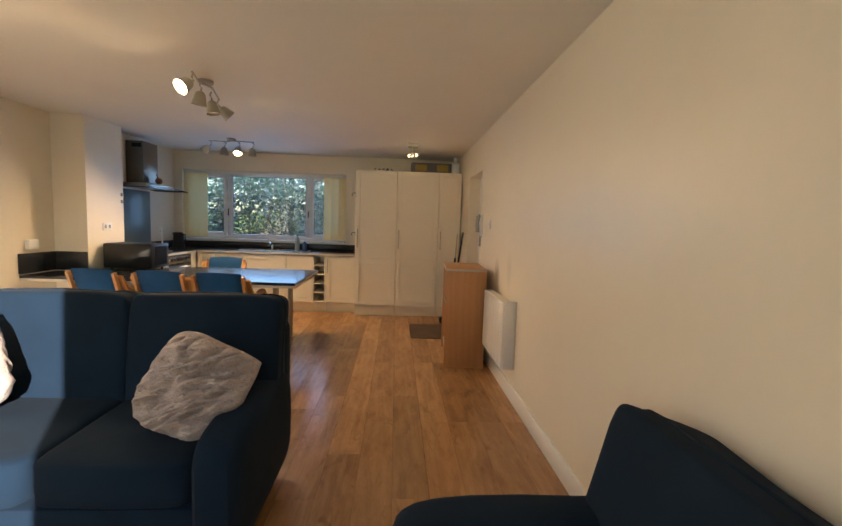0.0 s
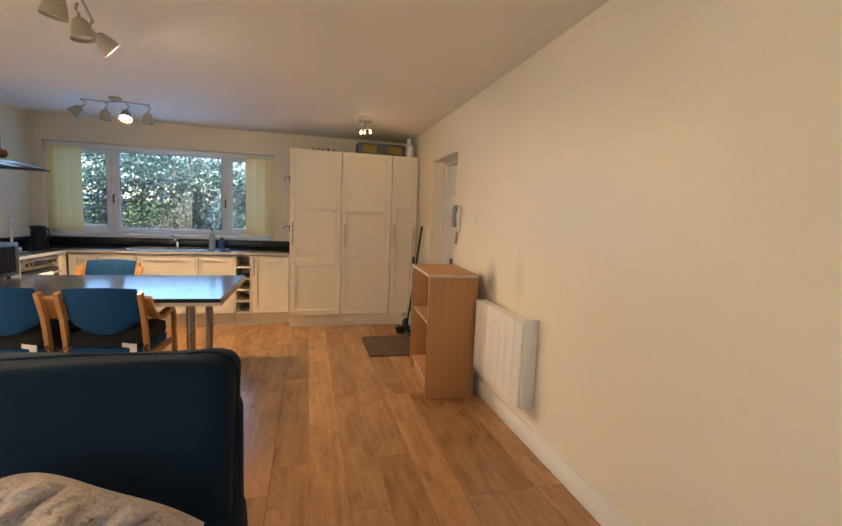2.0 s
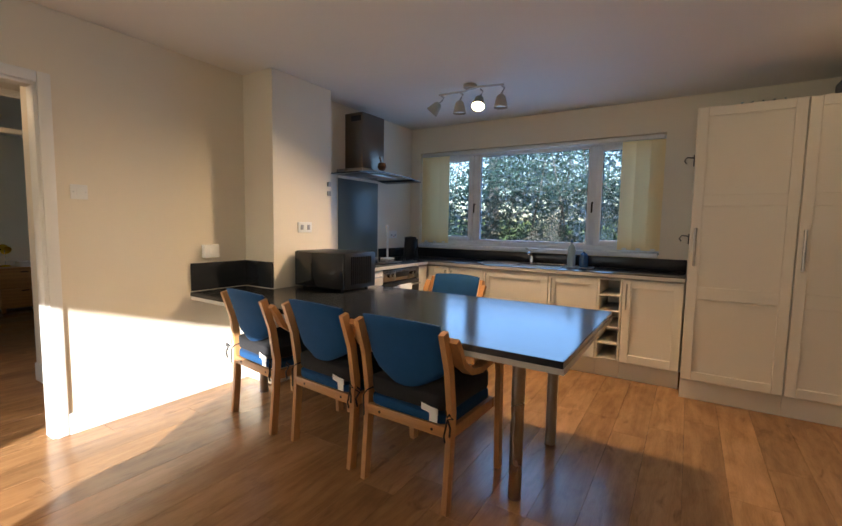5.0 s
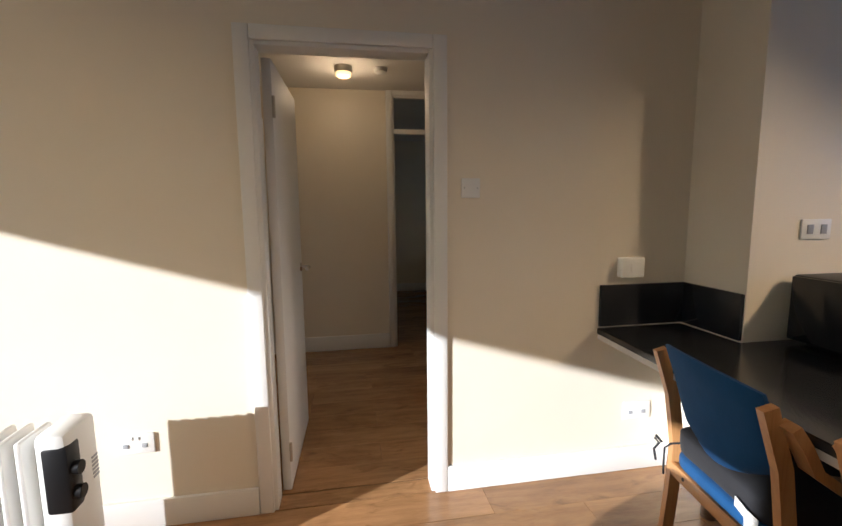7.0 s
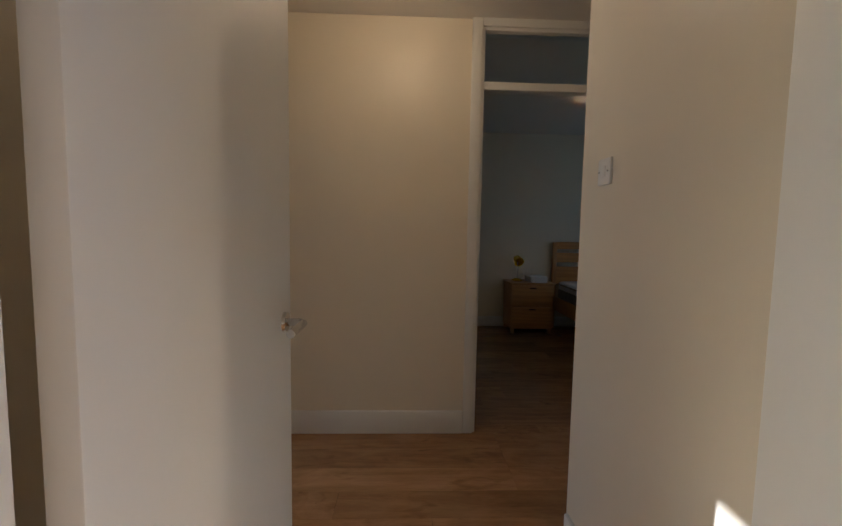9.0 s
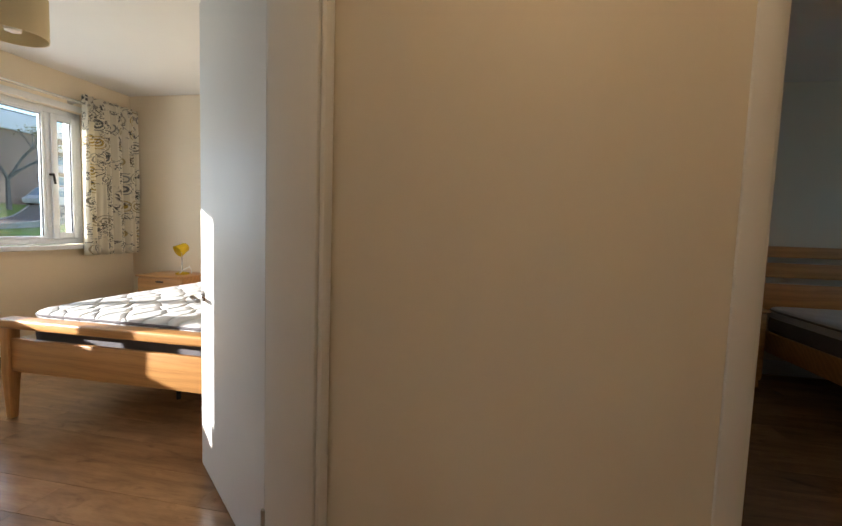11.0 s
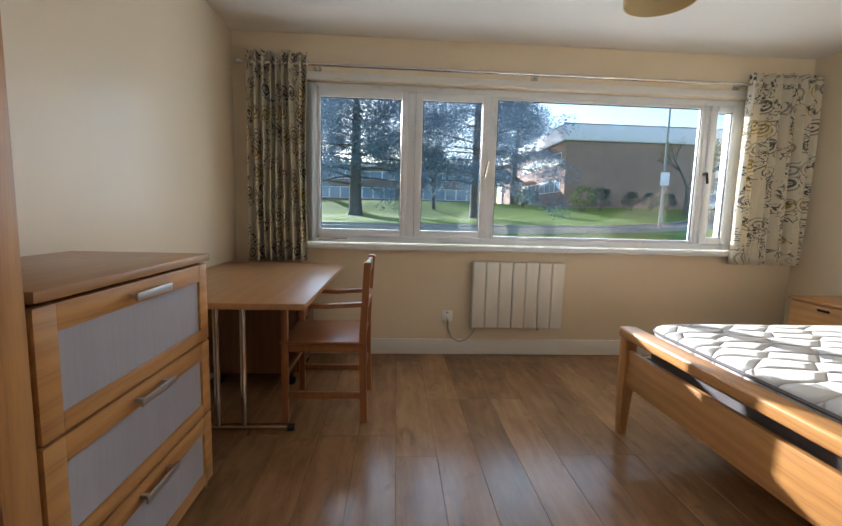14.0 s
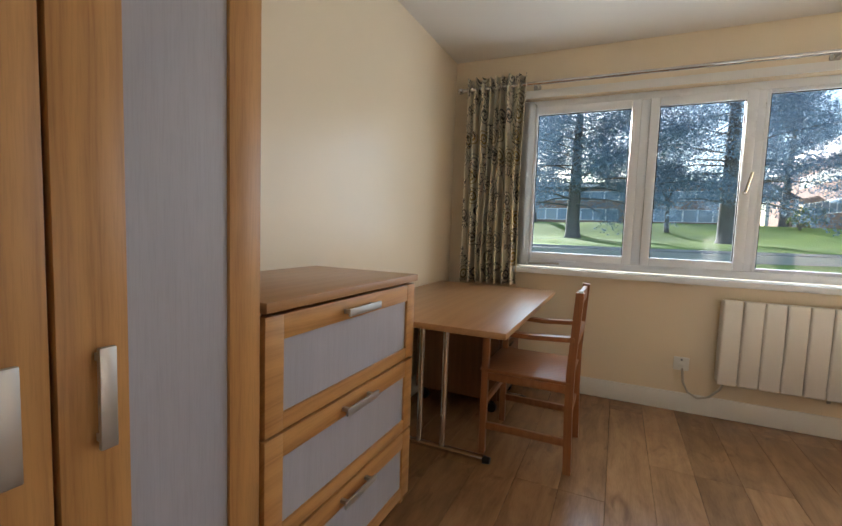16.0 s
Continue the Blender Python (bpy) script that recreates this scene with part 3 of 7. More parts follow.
D1 = (3.745, 4.500, 2.01)               # living room to hall
DB1 = (-6.742, -5.87, 2.09)           # hall to first bedroom
DB2 = (4.54, 5.435, 2.38)              # hall to second bedroom, with fanlight

wall("wall_east", 'x', 0.0, 0.22, -0.3, 8.3, [(ED[0], ED[1], 0, ED[2])], material=M_WALL_EAST, label="cream painted plaster wall with grey scuffs and a painted bookcase shadow")
wall("wall_north", 'y', YN, 8.24, -4.70, 0.0, [KW])
wall("wall_living_south", 'y', 0.0, -0.26, -4.69, 0.0, [LW])
wall("wall_living_west", 'x', XW, XW - 0.10, 0.0, 5.76, [(D1[0], D1[1], 0, D1[2])])
wall("wall_pier", 'x', -4.25, -4.70, 5.76, 6.38)
wall("wall_kitchen_west", 'x', -4.46, -4.70, 6.38, YN)
wall("wall_hall_south", 'y', YH, YB, XC, XW - 0.10, [(DB1[0], DB1[1], 0, DB1[2])])
wall("wall_bedroom_north", 'y', YH, YB, XB0, XC, material=M_WALL_WARMED, label="cream painted plaster wall, warm bounced light in its tint")
wall("wall_hall_west", 'x', XC, XC - 0.10, YH, 5.60, [(DB2[0], DB2[1], 0, DB2[2])])
wall("wall_hall_north", 'y', 4.78, 4.88, -5.88, XW - 0.10)
wall("wall_hall_recess", 'x', -5.88, -5.78, 4.88, 5.60)
wall("wall_hall_end", 'y', 5.60, 5.70, XC - 0.10, -5.78)
wall("wall_bedroom_south", 'y', 0.0, -0.26, XB0, XB1, [BW], material=M_WALL_WARMED, label="cream painted plaster wall, warm bounced light in its tint")
wall("wall_bedroom_east", 'x', XB1, XW - 0.10, -0.26, YB, material=M_WALL_WARMED, label="cream painted plaster wall, warm bounced light in its tint")
wall("wall_bedroom_west", 'x', XB0, XB0 - 0.15, -0.26, YH, material=M_WALL_WARMED, label="cream painted plaster wall, warm bounced light in its tint")
wall("wall_second_south", 'y', YH, YH - 0.10, -9.80, XB0 - 0.15)
wall("wall_second_west", 'x', -9.65, -9.80, YH, 7.6)
wall("wall_second_north", 'y', 7.5, 7.65, -9.65, XC - 0.10, [(-8.6, -7.4, 0.9, 2.05)])
wall("wall_second_east", 'x', XC - 0.10, XC, 5.70, 7.6)
solid("ceiling", box(-9.95, 0.25, -0.27, 8.26, H + 0.002, H + 0.16), M_CEIL, "flat white painted ceiling", "ceiling", "structure")
floor = solid("floor", box(-9.95, 0.25, -0.27, 8.26, -0.15, -0.006), M_SCREED, "oak effect laminate plank floor", "floor", "structure")


def casing(name, m, w, h, depth, label, group=""):
    """Door lining with stops and architraves on both sides; x across the opening, y through the wall from 0 to depth."""
    d = thing(name, m, label, "door frame", group, "structure")
    t = 0.028
    for x0, x1 in ((0, t), (w - t, w)):
        part("jamb", box(x0, x1, 0.001, depth - 0.001, 0, h, 0.003), M_TRIM, d)
    part("head", box(t, w - t, 0.001, depth - 0.001, h - t, h, 0.003), M_TRIM, d)
    for y0, y1 in ((-0.016, 0.0), (depth, depth + 0.016)):
        for x0, x1 in ((-0.048, 0.012), (w - 0.012, w + 0.048)):
            bm = bx(B(), x0, x1, y0, y1, 0, h + 0.045, 0.005)
            part("architrave", bm, M_TRIM, d)
        part("architrave", box(0.013, w - 0.013, y0, y1, h - 0.012, h + 0.045, 0.005), M_TRIM, d)
    return d


def lever(parent, x, z, ys, reach):
    """Lever handles on both faces of a leaf whose faces lie at the two values of ys."""
    for y, s in zip(ys, (-1, 1)):
        hd = part("handle", tube(lathe(B(), [(0, 0.008), (0.024, 0.008), (0.026, 0.0)], seg=18, m=Matrix.Translation((x, y, z)) @ pose(0, 0, 0, -90 * s)), [(x, y, z), (x, y + 0.042 * s, z), (x + 0.012 * reach, y + 0.05 * s, z), (x + 0.12 * reach, y + 0.05 * s, z)], 0.010, 10), M_CHROME, parent, "chrome lever handle")
    return hd


def leaf(name, m, w, h, label, flip=1, lever_z=1.0):
    """A flush door leaf from the hinge at x=0 to x=w, 40 mm thick."""
    d = thing(name, m, label, "door", "flush doors", "structure")
    part("panel", box(0, w, -0.02, 0.02, 0.008, h, 0.003), M_DOOR, d)
    lever(d, w - 0.055, lever_z, (-0.02, 0.02), -1)
    for z in (0.2, h - 0.2):
        part("hinge", tube(B(), [(0.0, 0.024 * flip, z - 0.045), (0.0, 0.024 * flip, z + 0.045)], 0.007, 8), M_NICKEL, d, "brass hinge")
    return d


casing("door_frame_1", pose(XW, D1[0], 0, 0, 0, 90), D1[1] - D1[0], D1[2], 0.10, "white gloss door frame with moulded architraves")
casing("door_frame_2", pose(DB1[1], YH, 0, 0, 0, 180), DB1[1] - DB1[0], DB1[2], YH - YB, "white gloss door frame with moulded architraves")
f3 = casing("door_frame_3", pose(XC, DB2[0], 0, 0, 0, 90), DB2[1] - DB2[0], DB2[2], 0.10, "white door frame with fanlight above the transom")
part("transom", box(0.028, DB2[1] - DB2[0] - 0.028, 0.01, 0.09, 2.03, 2.075, 0.004), M_TRIM, f3)
ob = part("fanlight", box(0.028, DB2[1] - DB2[0] - 0.028, 0.045, 0.05, 2.075, 2.352), M_GLASS, f3, "clear fanlight pane")
leaf("door_1", pose(XW - 0.125, D1[0] + 0.050, 0, 0, 0, 178.5), 0.70, 1.975, "white flush hall door standing wide open", -1)
leaf("door_2", pose(-6.752, 3.243, 0, 0, 0, 230), 0.84, 2.06, "white flush bedroom door standing wide open", 1, 0.80)
leaf("door_3", pose(XC - 0.125, DB2[1] - 0.045, 0, 0, 0, 146), 0.76, 1.985, "white flush bedroom door standing open", -1)

ed = thing("door_4", pose(0.15, (ED[0] + ED[1]) / 2, 0), "white painted entrance door in a deep recess", "door", "", "structure")
w2 = (ED[1] - ED[0]) / 2
part("panel", box(0.01, 0.055, -w2 + 0.045, w2 - 0.045, 0.01, 1.955, 0.003), M_DOOR, ed)
for y0, y1 in ((-w2, -w2 + 0.043), (w2 - 0.043, w2)):
    part("jamb", box(-0.01, 0.069, y0, y1, 0, 2.009, 0.004), M_TRIM, ed)
part("head", box(-0.01, 0.069, -w2 + 0.043, w2 - 0.043, 1.965, 2.009, 0.004), M_TRIM, ed)
for y, z in ((0.22, 1.62), (0.02, 1.64), (-0.16, 1.63), (0.0, 1.40)):
    part("coat_hook", tube(lathe(B(), [(0, 0.006), (0.018, 0.006), (0.02, 0)], seg=12, m=Matrix.Translation((0.01, y, z)) @ pose(0, 0, 0, 0, -90)), [(0.01, y, z), (-0.02, y, z - 0.01), (-0.035, y, z + 0.015)], 0.005, 6), M_WHITEPL, ed)
part("letter_plate", box(0.0, 0.012, -0.16, 0.14, 0.86, 0.96, 0.004), M_BLACKPL, ed, "black letter plate")
solid("entrance_backing", box(0.221, 0.26, ED[0] - 0.1, ED[1] + 0.1, 0, 2.2), M_CEIL, "plain wall behind the entrance door", "wall", "structure")


def skirting(name, axis, face, out, a0, a1, h=0.125):
    bm = B()
    lo, hi = (face, face + out * 0.018)
    lo, hi = min(lo, hi), max(lo, hi)
    if axis == 'x':
        bx(bm, lo, hi, a0, a1, 0.0, h, 0.005)
    else:
        bx(bm, a0, a1, lo, hi, 0.0, h, 0.005)
    return solid(name, bm, M_TRIM, "white painted skirting board", "skirting board", "structure")


skirting("baseboard_east", 'x', 0.0, -1, 0.02, ED[0] - 0.002)
skirting("baseboard_west", 'x', XW, 1, 0.02, D1[0] - 0.05)
skirting("baseboard_west_kitchen", 'x', XW, 1, D1[1] + 0.05, 5.758)
skirting("baseboard_pier", 'y', 5.76, -1, -4.57, -4.25, 0.12)
skirting("baseboard_hall", 'x', XC, 1, YH + 0.002, DB2[0] - 0.05, 0.14)
skirting("baseboard_hall_north", 'y', 4.78, -1, -5.86, -4.75, 0.14)
skirting("baseboard_bedroom_south", 'y', 0.0, 1, XB0 + 0.02, XB1 - 0.02)
skirting("baseboard_bedroom_west", 'x', XB0, 1, 0.02, YB - 0.02)
skirting("baseboard_bedroom_east", 'x', XB1, -1, 0.02, YB - 0.02)
skirting("baseboard_second", 'x', -9.65, 1, YH + 0.02, 7.48)


def sash(parent, x0, x1, z0, z1, y, w=0.055, name="sash", d=0.05):
    """A framed pane; x across, y its inner face."""
    f = part(name, bx(bx(bx(bx(B(), x0, x0 + w, y - d, y, z0, z1, 0.006), x1 - w, x1, y - d, y, z0, z1, 0.006), x0 + w, x1 - w, y - d, y, z0, z0 + w, 0.006), x0 + w, x1 - w, y - d, y, z1 - w, z1, 0.006), M_UPVC, parent)
    g = part("pane", box(x0 + w - 0.004, x1 - w + 0.004, y - d * 0.6, y - d * 0.6 + 0.006, z0 + w - 0.004, z1 - w + 0.004), M_GLASS, f, "clear glass pane")
    g.visible_shadow = False
    for gx0, gx1, gz0, gz1 in ((x0 + w, x0 + w + 0.006, z0 + w, z1 - w), (x1 - w - 0.006, x1 - w, z0 + w, z1 - w), (x0 + w, x1 - w, z1 - w - 0.006, z1 - w)):
        part("gasket", box(gx0, gx1, y - d * 0.5, y - d * 0.3, gz0, gz1), M_BLACKPL, f)
    return f


def window(name, m, x0, x1, z0, z1, lights, label, frame_w=0.05):
    """A uPVC window in its own frame; lights: (x0, x1, opening?) from one end to the other; the room lies on +y."""
    win = thing(name, m, label, "window", "", "structure")
    y0, y1 = -0.075, -0.015
    part("window_frame", bx(bx(bx(bx(B(), x0, x0 + frame_w, y0, y1, z0, z1, 0.005), x1 - frame_w, x1, y0, y1, z0, z1, 0.005), x0 + frame_w, x1 - frame_w, y0, y1, z0, z0 + frame_w, 0.005), x0 + frame_w, x1 - frame_w, y0, y1, z1 - frame_w, z1, 0.005), M_UPVC, win)
    for i, (a, b, opens) in enumerate(lights):
        if i:
            part("mullion", box(lights[i - 1][1], a, y0, y1, z0 + frame_w, z1 - frame_w, 0.006), M_UPVC, win)
        sash(win, a, b, z0 + frame_w, z1 - frame_w, y1 + (0.018 if opens else -0.004), 0.055 if opens else 0.022)
    return win


kwin = window("window_1", pose(0, YN + 0.10, 0, 0, 0, 180), -KW[1], -KW[0], KW[2] + 0.02, KW[3],
              [(1.83, 2.36, True), (2.42, 3.62, False), (3.68, 4.28, True)], "white uPVC kitchen window of three lights")
for x in (2.385, 3.65):
    part("handle", tube(B(), [(x, 0.003, 1.52), (x, 0.03, 1.52), (x, 0.035, 1.42)], 0.008, 8), M_BLACKPL, kwin, "black window handle")
part("window_sill", box(1.79, 4.32, -0.012, 0.14, KW[2] - 0.02, KW[2] + 0.022, 0.006), M_UPVC, kwin)
bwin = window("window_2", pose(0, -0.045, 0), BW[0], BW[1], BW[2] + 0.015, BW[3],
              [(-8.955, -8.72, True), (-8.68, -6.975, False), (-6.93, -6.355, True), (-6.30, -5.575, True)], "wide white uPVC bedroom window of four lights")
part("handle", tube(tube(B(), [(-6.90, 0.005, 1.42), (-6.90, 0.04, 1.42)], 0.012, 8), [(-6.90, 0.042, 1.42), (-6.925, 0.045, 1.54)], 0.009, 8), M_CHROME, bwin, "silver window handle")
part("handle", tube(tube(B(), [(-8.70, 0.005, 1.50), (-8.70, 0.04, 1.50)], 0.012, 8), [(-8.70, 0.042, 1.50), (-8.71, 0.045, 1.42)], 0.009, 8), M_BLACKPL, bwin, "dark window handle")
part("stay", tube(B(), [(-5.62, 0.03, 0.905), (-5.78, 0.05, 0.915), (-5.84, 0.05, 0.915)], 0.007, 6), M_NICKEL, bwin, "metal casement stay")
part("window_sill", box(BW[0] - 0.02, BW[1] + 0.02, -0.02, 0.125, BW[2] - 0.028, BW[2] + 0.012, 0.006), M_UPVC, bwin)
lwin = window("window_3", pose(0, -0.10, 0), LW[0], LW[1], LW[2], LW[3], [(-4.25, -3.3, True), (-3.24, -0.80, False)], "wide white uPVC living room window")
solid("lintel_trim", box(BW[0] - 0.03, BW[1] + 0.03, 0.001, 0.016, BW[3] + 0.003, BW[3] + 0.055, 0.004), M_TRIM, "white painted trim over the bedroom window", "trim", "structure")

# ---- kitchen ----


def bar_handle(parent, p0, p1, out, r=0.006):
    """A straight bar handle between two points, standing off along out."""
    p0, p1, o = Vector(p0), Vector(p1), Vector(out)
    d = (p1 - p0).normalized() * 0.012
    bm = tube(B(), [p0 + o * 0.028 - d, p1 + o * 0.028 + d], r, 8)
    tube(bm, [p0, p0 + o * 0.028], r * 0.8, 6)
    tube(bm, [p1, p1 + o * 0.028], r * 0.8, 6)
    return part("handle", bm, M_NICKEL, parent, "satin nickel bar handle")


def shaker(parent, x0, x1, z0, z1, y, panels, name="door", gap=0.004):
    """A Shaker door facing -y: stiles, rails and sunk panels; panels are (z0, z1)."""
    x0, x1, z0, z1 = x0 + gap, x1 - gap, z0 + gap, z1 - gap
    s = 0.062
    d = part(name, box(x0, x1, y + 0.0145, y + 0.019, z0, z1), M_UNIT, parent)
    for a, b in ((x0, x0 + s), (x1 - s, x1)):
        part("stile", box(a, b, y, y + 0.0144, z0, z1, 0.002, 1), M_UNIT, d)
    zz = [z0] + [v for p in panels for v in p] + [z1]
    for a, b in zip(zz[::2], zz[1::2]):
        part("rail", box(x0 + s, x1 - s, y + 0.0005, y + 0.0144, a, b, 0.002, 1), M_UNIT, d)
    return d


YT = 7.27
tops = ((-1.555, -0.955, True), (-0.955, -0.345, True), (-0.345, -0.012, True))
for a, b, _ in tops:
    u = thing("tall_cabinet", pose((a + b) / 2, YT + 0.32, 0), "tall cream Shaker cabinet beside the kitchen run", "cabinet", "tall kitchen cabinets")
    ha = (b - a) / 2
    part("body", box(-ha + 0.001, ha - 0.001, -0.30, 0.37, 0.15, 2.135, 0.002), M_UNIT, u)
    part("plinth", box(-ha + 0.001, ha - 0.001, -0.27, 0.3, 0.0, 0.148, 0.002), M_UNIT, u)
    d = shaker(u, -ha, ha, 0.155, 2.135, -0.32, [(0.222, 0.765), (0.856, 1.437), (1.518, 2.068)])
    bar_handle(d, (-ha + 0.035, -0.32, 1.02), (-ha + 0.035, -0.32, 1.27), (0, -1, 0), 0.009)

YK = 7.43
runs = ((-3.87, -3.62, 'r'), (-3.62, -3.24, 'l'), (-3.24, -2.61, 'l'), (-2.61, -2.19, 'l'), (-2.0, -1.565, 'l'))
for a, b, side in runs:
    u = thing("base_cabinet", pose((a + b) / 2, YK + 0.28, 0), "cream Shaker base cabinet under the black worktop", "cabinet", "kitchen base cabinets")
    ha = (b - a) / 2
    part("body", box(-ha + 0.001, ha - 0.001, -0.26, 0.25, 0.15, 0.855, 0.002), M_UNIT, u)
    part("plinth", box(-ha + 0.001, ha - 0.001, -0.22, -0.20, 0.0, 0.148, 0.002), M_UNIT, u)
    d = shaker(u, -ha, ha, 0.155, 0.855, -0.28, [(0.225, 0.785)])
    hx = (ha - 0.035) if side == 'r' else (-ha + 0.035)
    bar_handle(d, (hx, -0.28, 0.62), (hx, -0.28, 0.81), (0, -1, 0))

wr = thing("wine_rack", pose(-2.095, YK + 0.28, 0), "narrow cream wine rack with five open pigeonholes", "wine rack")
part("body", bx(bx(bx(B(), -0.094, -0.078, -0.28, 0.25, 0.155, 0.855, 0.002), 0.078, 0.094, -0.28, 0.25, 0.155, 0.855, 0.002), -0.078, 0.078, 0.2, 0.25, 0.155, 0.855), M_UNIT, wr)
for i in range(6):
    z = 0.157 + i * 0.1364
    part("shelf", box(-0.077, 0.077, -0.279, 0.199, z, z + 0.014, 0.002), M_UNIT, wr)
part("plinth", box(-0.094, 0.094, -0.22, -0.20, 0.0, 0.15, 0.002), M_UNIT, wr)

XF = -3.88
du = thing("drawer_cabinet", pose(XF, 6.52, 0), "cream drawer cabinet next to the oven", "cabinet")
part("body", box(-0.57, -0.02, -0.138, 0.138, 0.15, 0.855, 0.002), M_UNIT, du)
for z0, z1 in ((0.72, 0.855), (0.44, 0.715), (0.155, 0.435)):
    d = part("drawer", box(-0.019, 0.0, -0.135, 0.135, z0 + 0.002, z1 - 0.002, 0.003), M_UNIT, du)
    bar_handle(d, (0.0, -0.09, z1 - 0.05), (0.0, 0.09, z1 - 0.05), (1, 0, 0))
part("plinth", box(-0.08, -0.06, -0.138, 0.138, 0.0, 0.148), M_UNIT, du)

ov = thing("oven", pose(XF, 6.96, 0), "built-in steel and black glass oven with a tea towel", "oven")
part("body", box(-0.56, -0.02, -0.298, 0.298, 0.15, 0.855, 0.002), M_BLACKPL, ov)
part("fascia", box(-0.02, 0.004, -0.297, 0.297, 0.745, 0.852, 0.003), M_STEEL, ov, "brushed steel control panel")
part("oven_door", box(-0.02, 0.006, -0.297, 0.297, 0.22, 0.735, 0.004), M_SMOKE, ov, "black glass oven door")
part("trim", box(-0.02, 0.005, -0.297, 0.297, 0.152, 0.216, 0.003), M_STEEL, ov)
part("display", box(0.0035, 0.006, -0.11, 0.11, 0.775, 0.825, 0.001), M_BLACKPL, ov)
for y in (-0.22, -0.16, 0.16, 0.22):
    part("knob", rod_between((0.004, y, 0.80), (0.024, y, 0.80), 0.017, 0.015), M_STEEL, ov)
bar_handle(ov, (0.006, -0.25, 0.69), (0.006, 0.25, 0.69), (1.3, 0, 0), 0.008)
bm = B()
pts = [(0.02, 0.43), (0.034, 0.58), (0.036, 0.70), (0.052, 0.708), (0.062, 0.69), (0.060, 0.58), (0.058, 0.40)]
strip(bm, [(x, -0.02, z) for x, z in pts], 0.20, 0.006, (0, 1, 0))
tt = solid("tea_towel", bm, fabric("white_cotton", (0.72, 0.72, 0.70), weave=200), "white cotton tea towel over the oven handle", "towel")
tt.location = (XF, 6.96, 0)
cf = thing("corner_cabinet", pose(XF, 7.34, 0), "cream corner filler panel of the kitchen run", "cabinet")
part("body", box(-0.57, 0.0, -0.078, 0.084, 0.0, 0.855, 0.002), M_UNIT, cf)

# worktops
bm = B()
bx(bm, -4.455, -1.56, YK - 0.015, YN - 0.002, 0.862, 0.90, 0.004)
solid("worktop", bm, M_WORKTOP, "black laminate worktop with a pale front edge", "worktop")
bm = box(-4.455, XF + 0.015, 6.385, YK - 0.016, 0.862, 0.90, 0.004)
solid("worktop", bm, M_WORKTOP, "black laminate worktop around the hob", "worktop")
solid("worktop_edging", box(XF + 0.015, -1.562, YK - 0.0195, YK - 0.0155, 0.864, 0.893), M_EDGE, "pale aluminium edging of the worktop", "trim", "structure")
solid("worktop_edging", box(XF + 0.0155, XF + 0.0195, 6.386, YK - 0.02, 0.864, 0.893), M_EDGE, "pale aluminium edging of the worktop", "trim", "structure")
solid("upstand", box(-4.44, -1.56, YN - 0.018, YN - 0.001, 0.901, 1.005, 0.002), M_WORKTOP, "black laminate upstand behind the worktop", "upstand", "structure")
solid("upstand", box(-4.459, -4.442, 7.33, YN - 0.02, 0.901, 1.005, 0.002), M_WORKTOP, "black laminate upstand behind the worktop", "upstand", "structure")
solid("upstand", box(-4.459, -4.442, 6.385, 6.68, 0.901, 1.005, 0.002), M_WORKTOP, "black laminate upstand behind the worktop", "upstand", "structure")
solid("upstand", box(XW + 0.001, XW + 0.018, 5.30, 5.758, 0.764, 0.965, 0.002), M_WORKTOP, "black laminate upstand behind the breakfast bar", "upstand", "structure")
solid("upstand", box(XW + 0.02, -4.252, 5.741, 5.758, 0.764, 0.965, 0.002), M_WORKTOP, "black laminate upstand behind the breakfast bar", "upstand", "structure")
solid("hob", box(-4.38, -3.93, 6.68, 7.26, 0.901, 0.908, 0.002), M_SMOKE, "black glass hob set in the worktop", "hob")
solid("splashback", box(-4.459, -4.452, 6.69, 7.31, 0.912, 1.71, 0.002), M_SPLASH, "blue-grey glass splashback behind the hob", "splashback")

hd = thing("cooker_hood", pose(-4.46, 6.96, 0), "steel chimney cooker hood with a glass canopy", "cooker hood")
part("chimney", box(0.002, 0.22, -0.17, 0.17, 1.79, 2.33, 0.004), M_BRONZE, hd, "brushed steel flue")
part("base", box(0.002, 0.32, -0.29, 0.29, 1.735, 1.79, 0.008), M_STEEL, hd)
bm = B()
n = 16
for i in range(n):
    t0, t1 = -0.5 + i / n, -0.5 + (i + 1) / n
    z0, z1 = 1.755 - 0.12 * t0 * t0, 1.755 - 0.12 * t1 * t1
    x = 0.46
    vs = [bm.verts.new(p) for p in ((0.01, t0, z0), (x, t0, z0), (x, t1, z1), (0.01, t1, z1), (0.01, t0, z0 - 0.008), (x, t0, z0 - 0.008), (x, t1, z1 - 0.008), (0.01, t1, z1 - 0.008))]
    for f in ((0, 1, 2, 3), (7, 6, 5, 4), (0, 4, 5, 1), (1, 5, 6, 2), (3, 2, 6, 7), (0, 3, 7, 4)):
        bm.faces.new([vs[k] for k in f])
bmesh.ops.remove_doubles(bm, verts=bm.verts, dist=1e-5)
part("canopy", bm, M_SMOKE, hd, "smoked glass canopy")
part("grille", box(0.08, 0.2, -0.1715, -0.1695, 2.25, 2.30), M_BLACKPL, hd)
bm = lathe(B(), [(0.0, 0.0), (0.03, 0.01), (0.045, 0.04), (0.035, 0.075), (0.0, 0.09)], seg=14)
tube(bm, [(-0.01, 0, 0.08), (-0.03, 0.0, 0.14)], 0.008, 6)
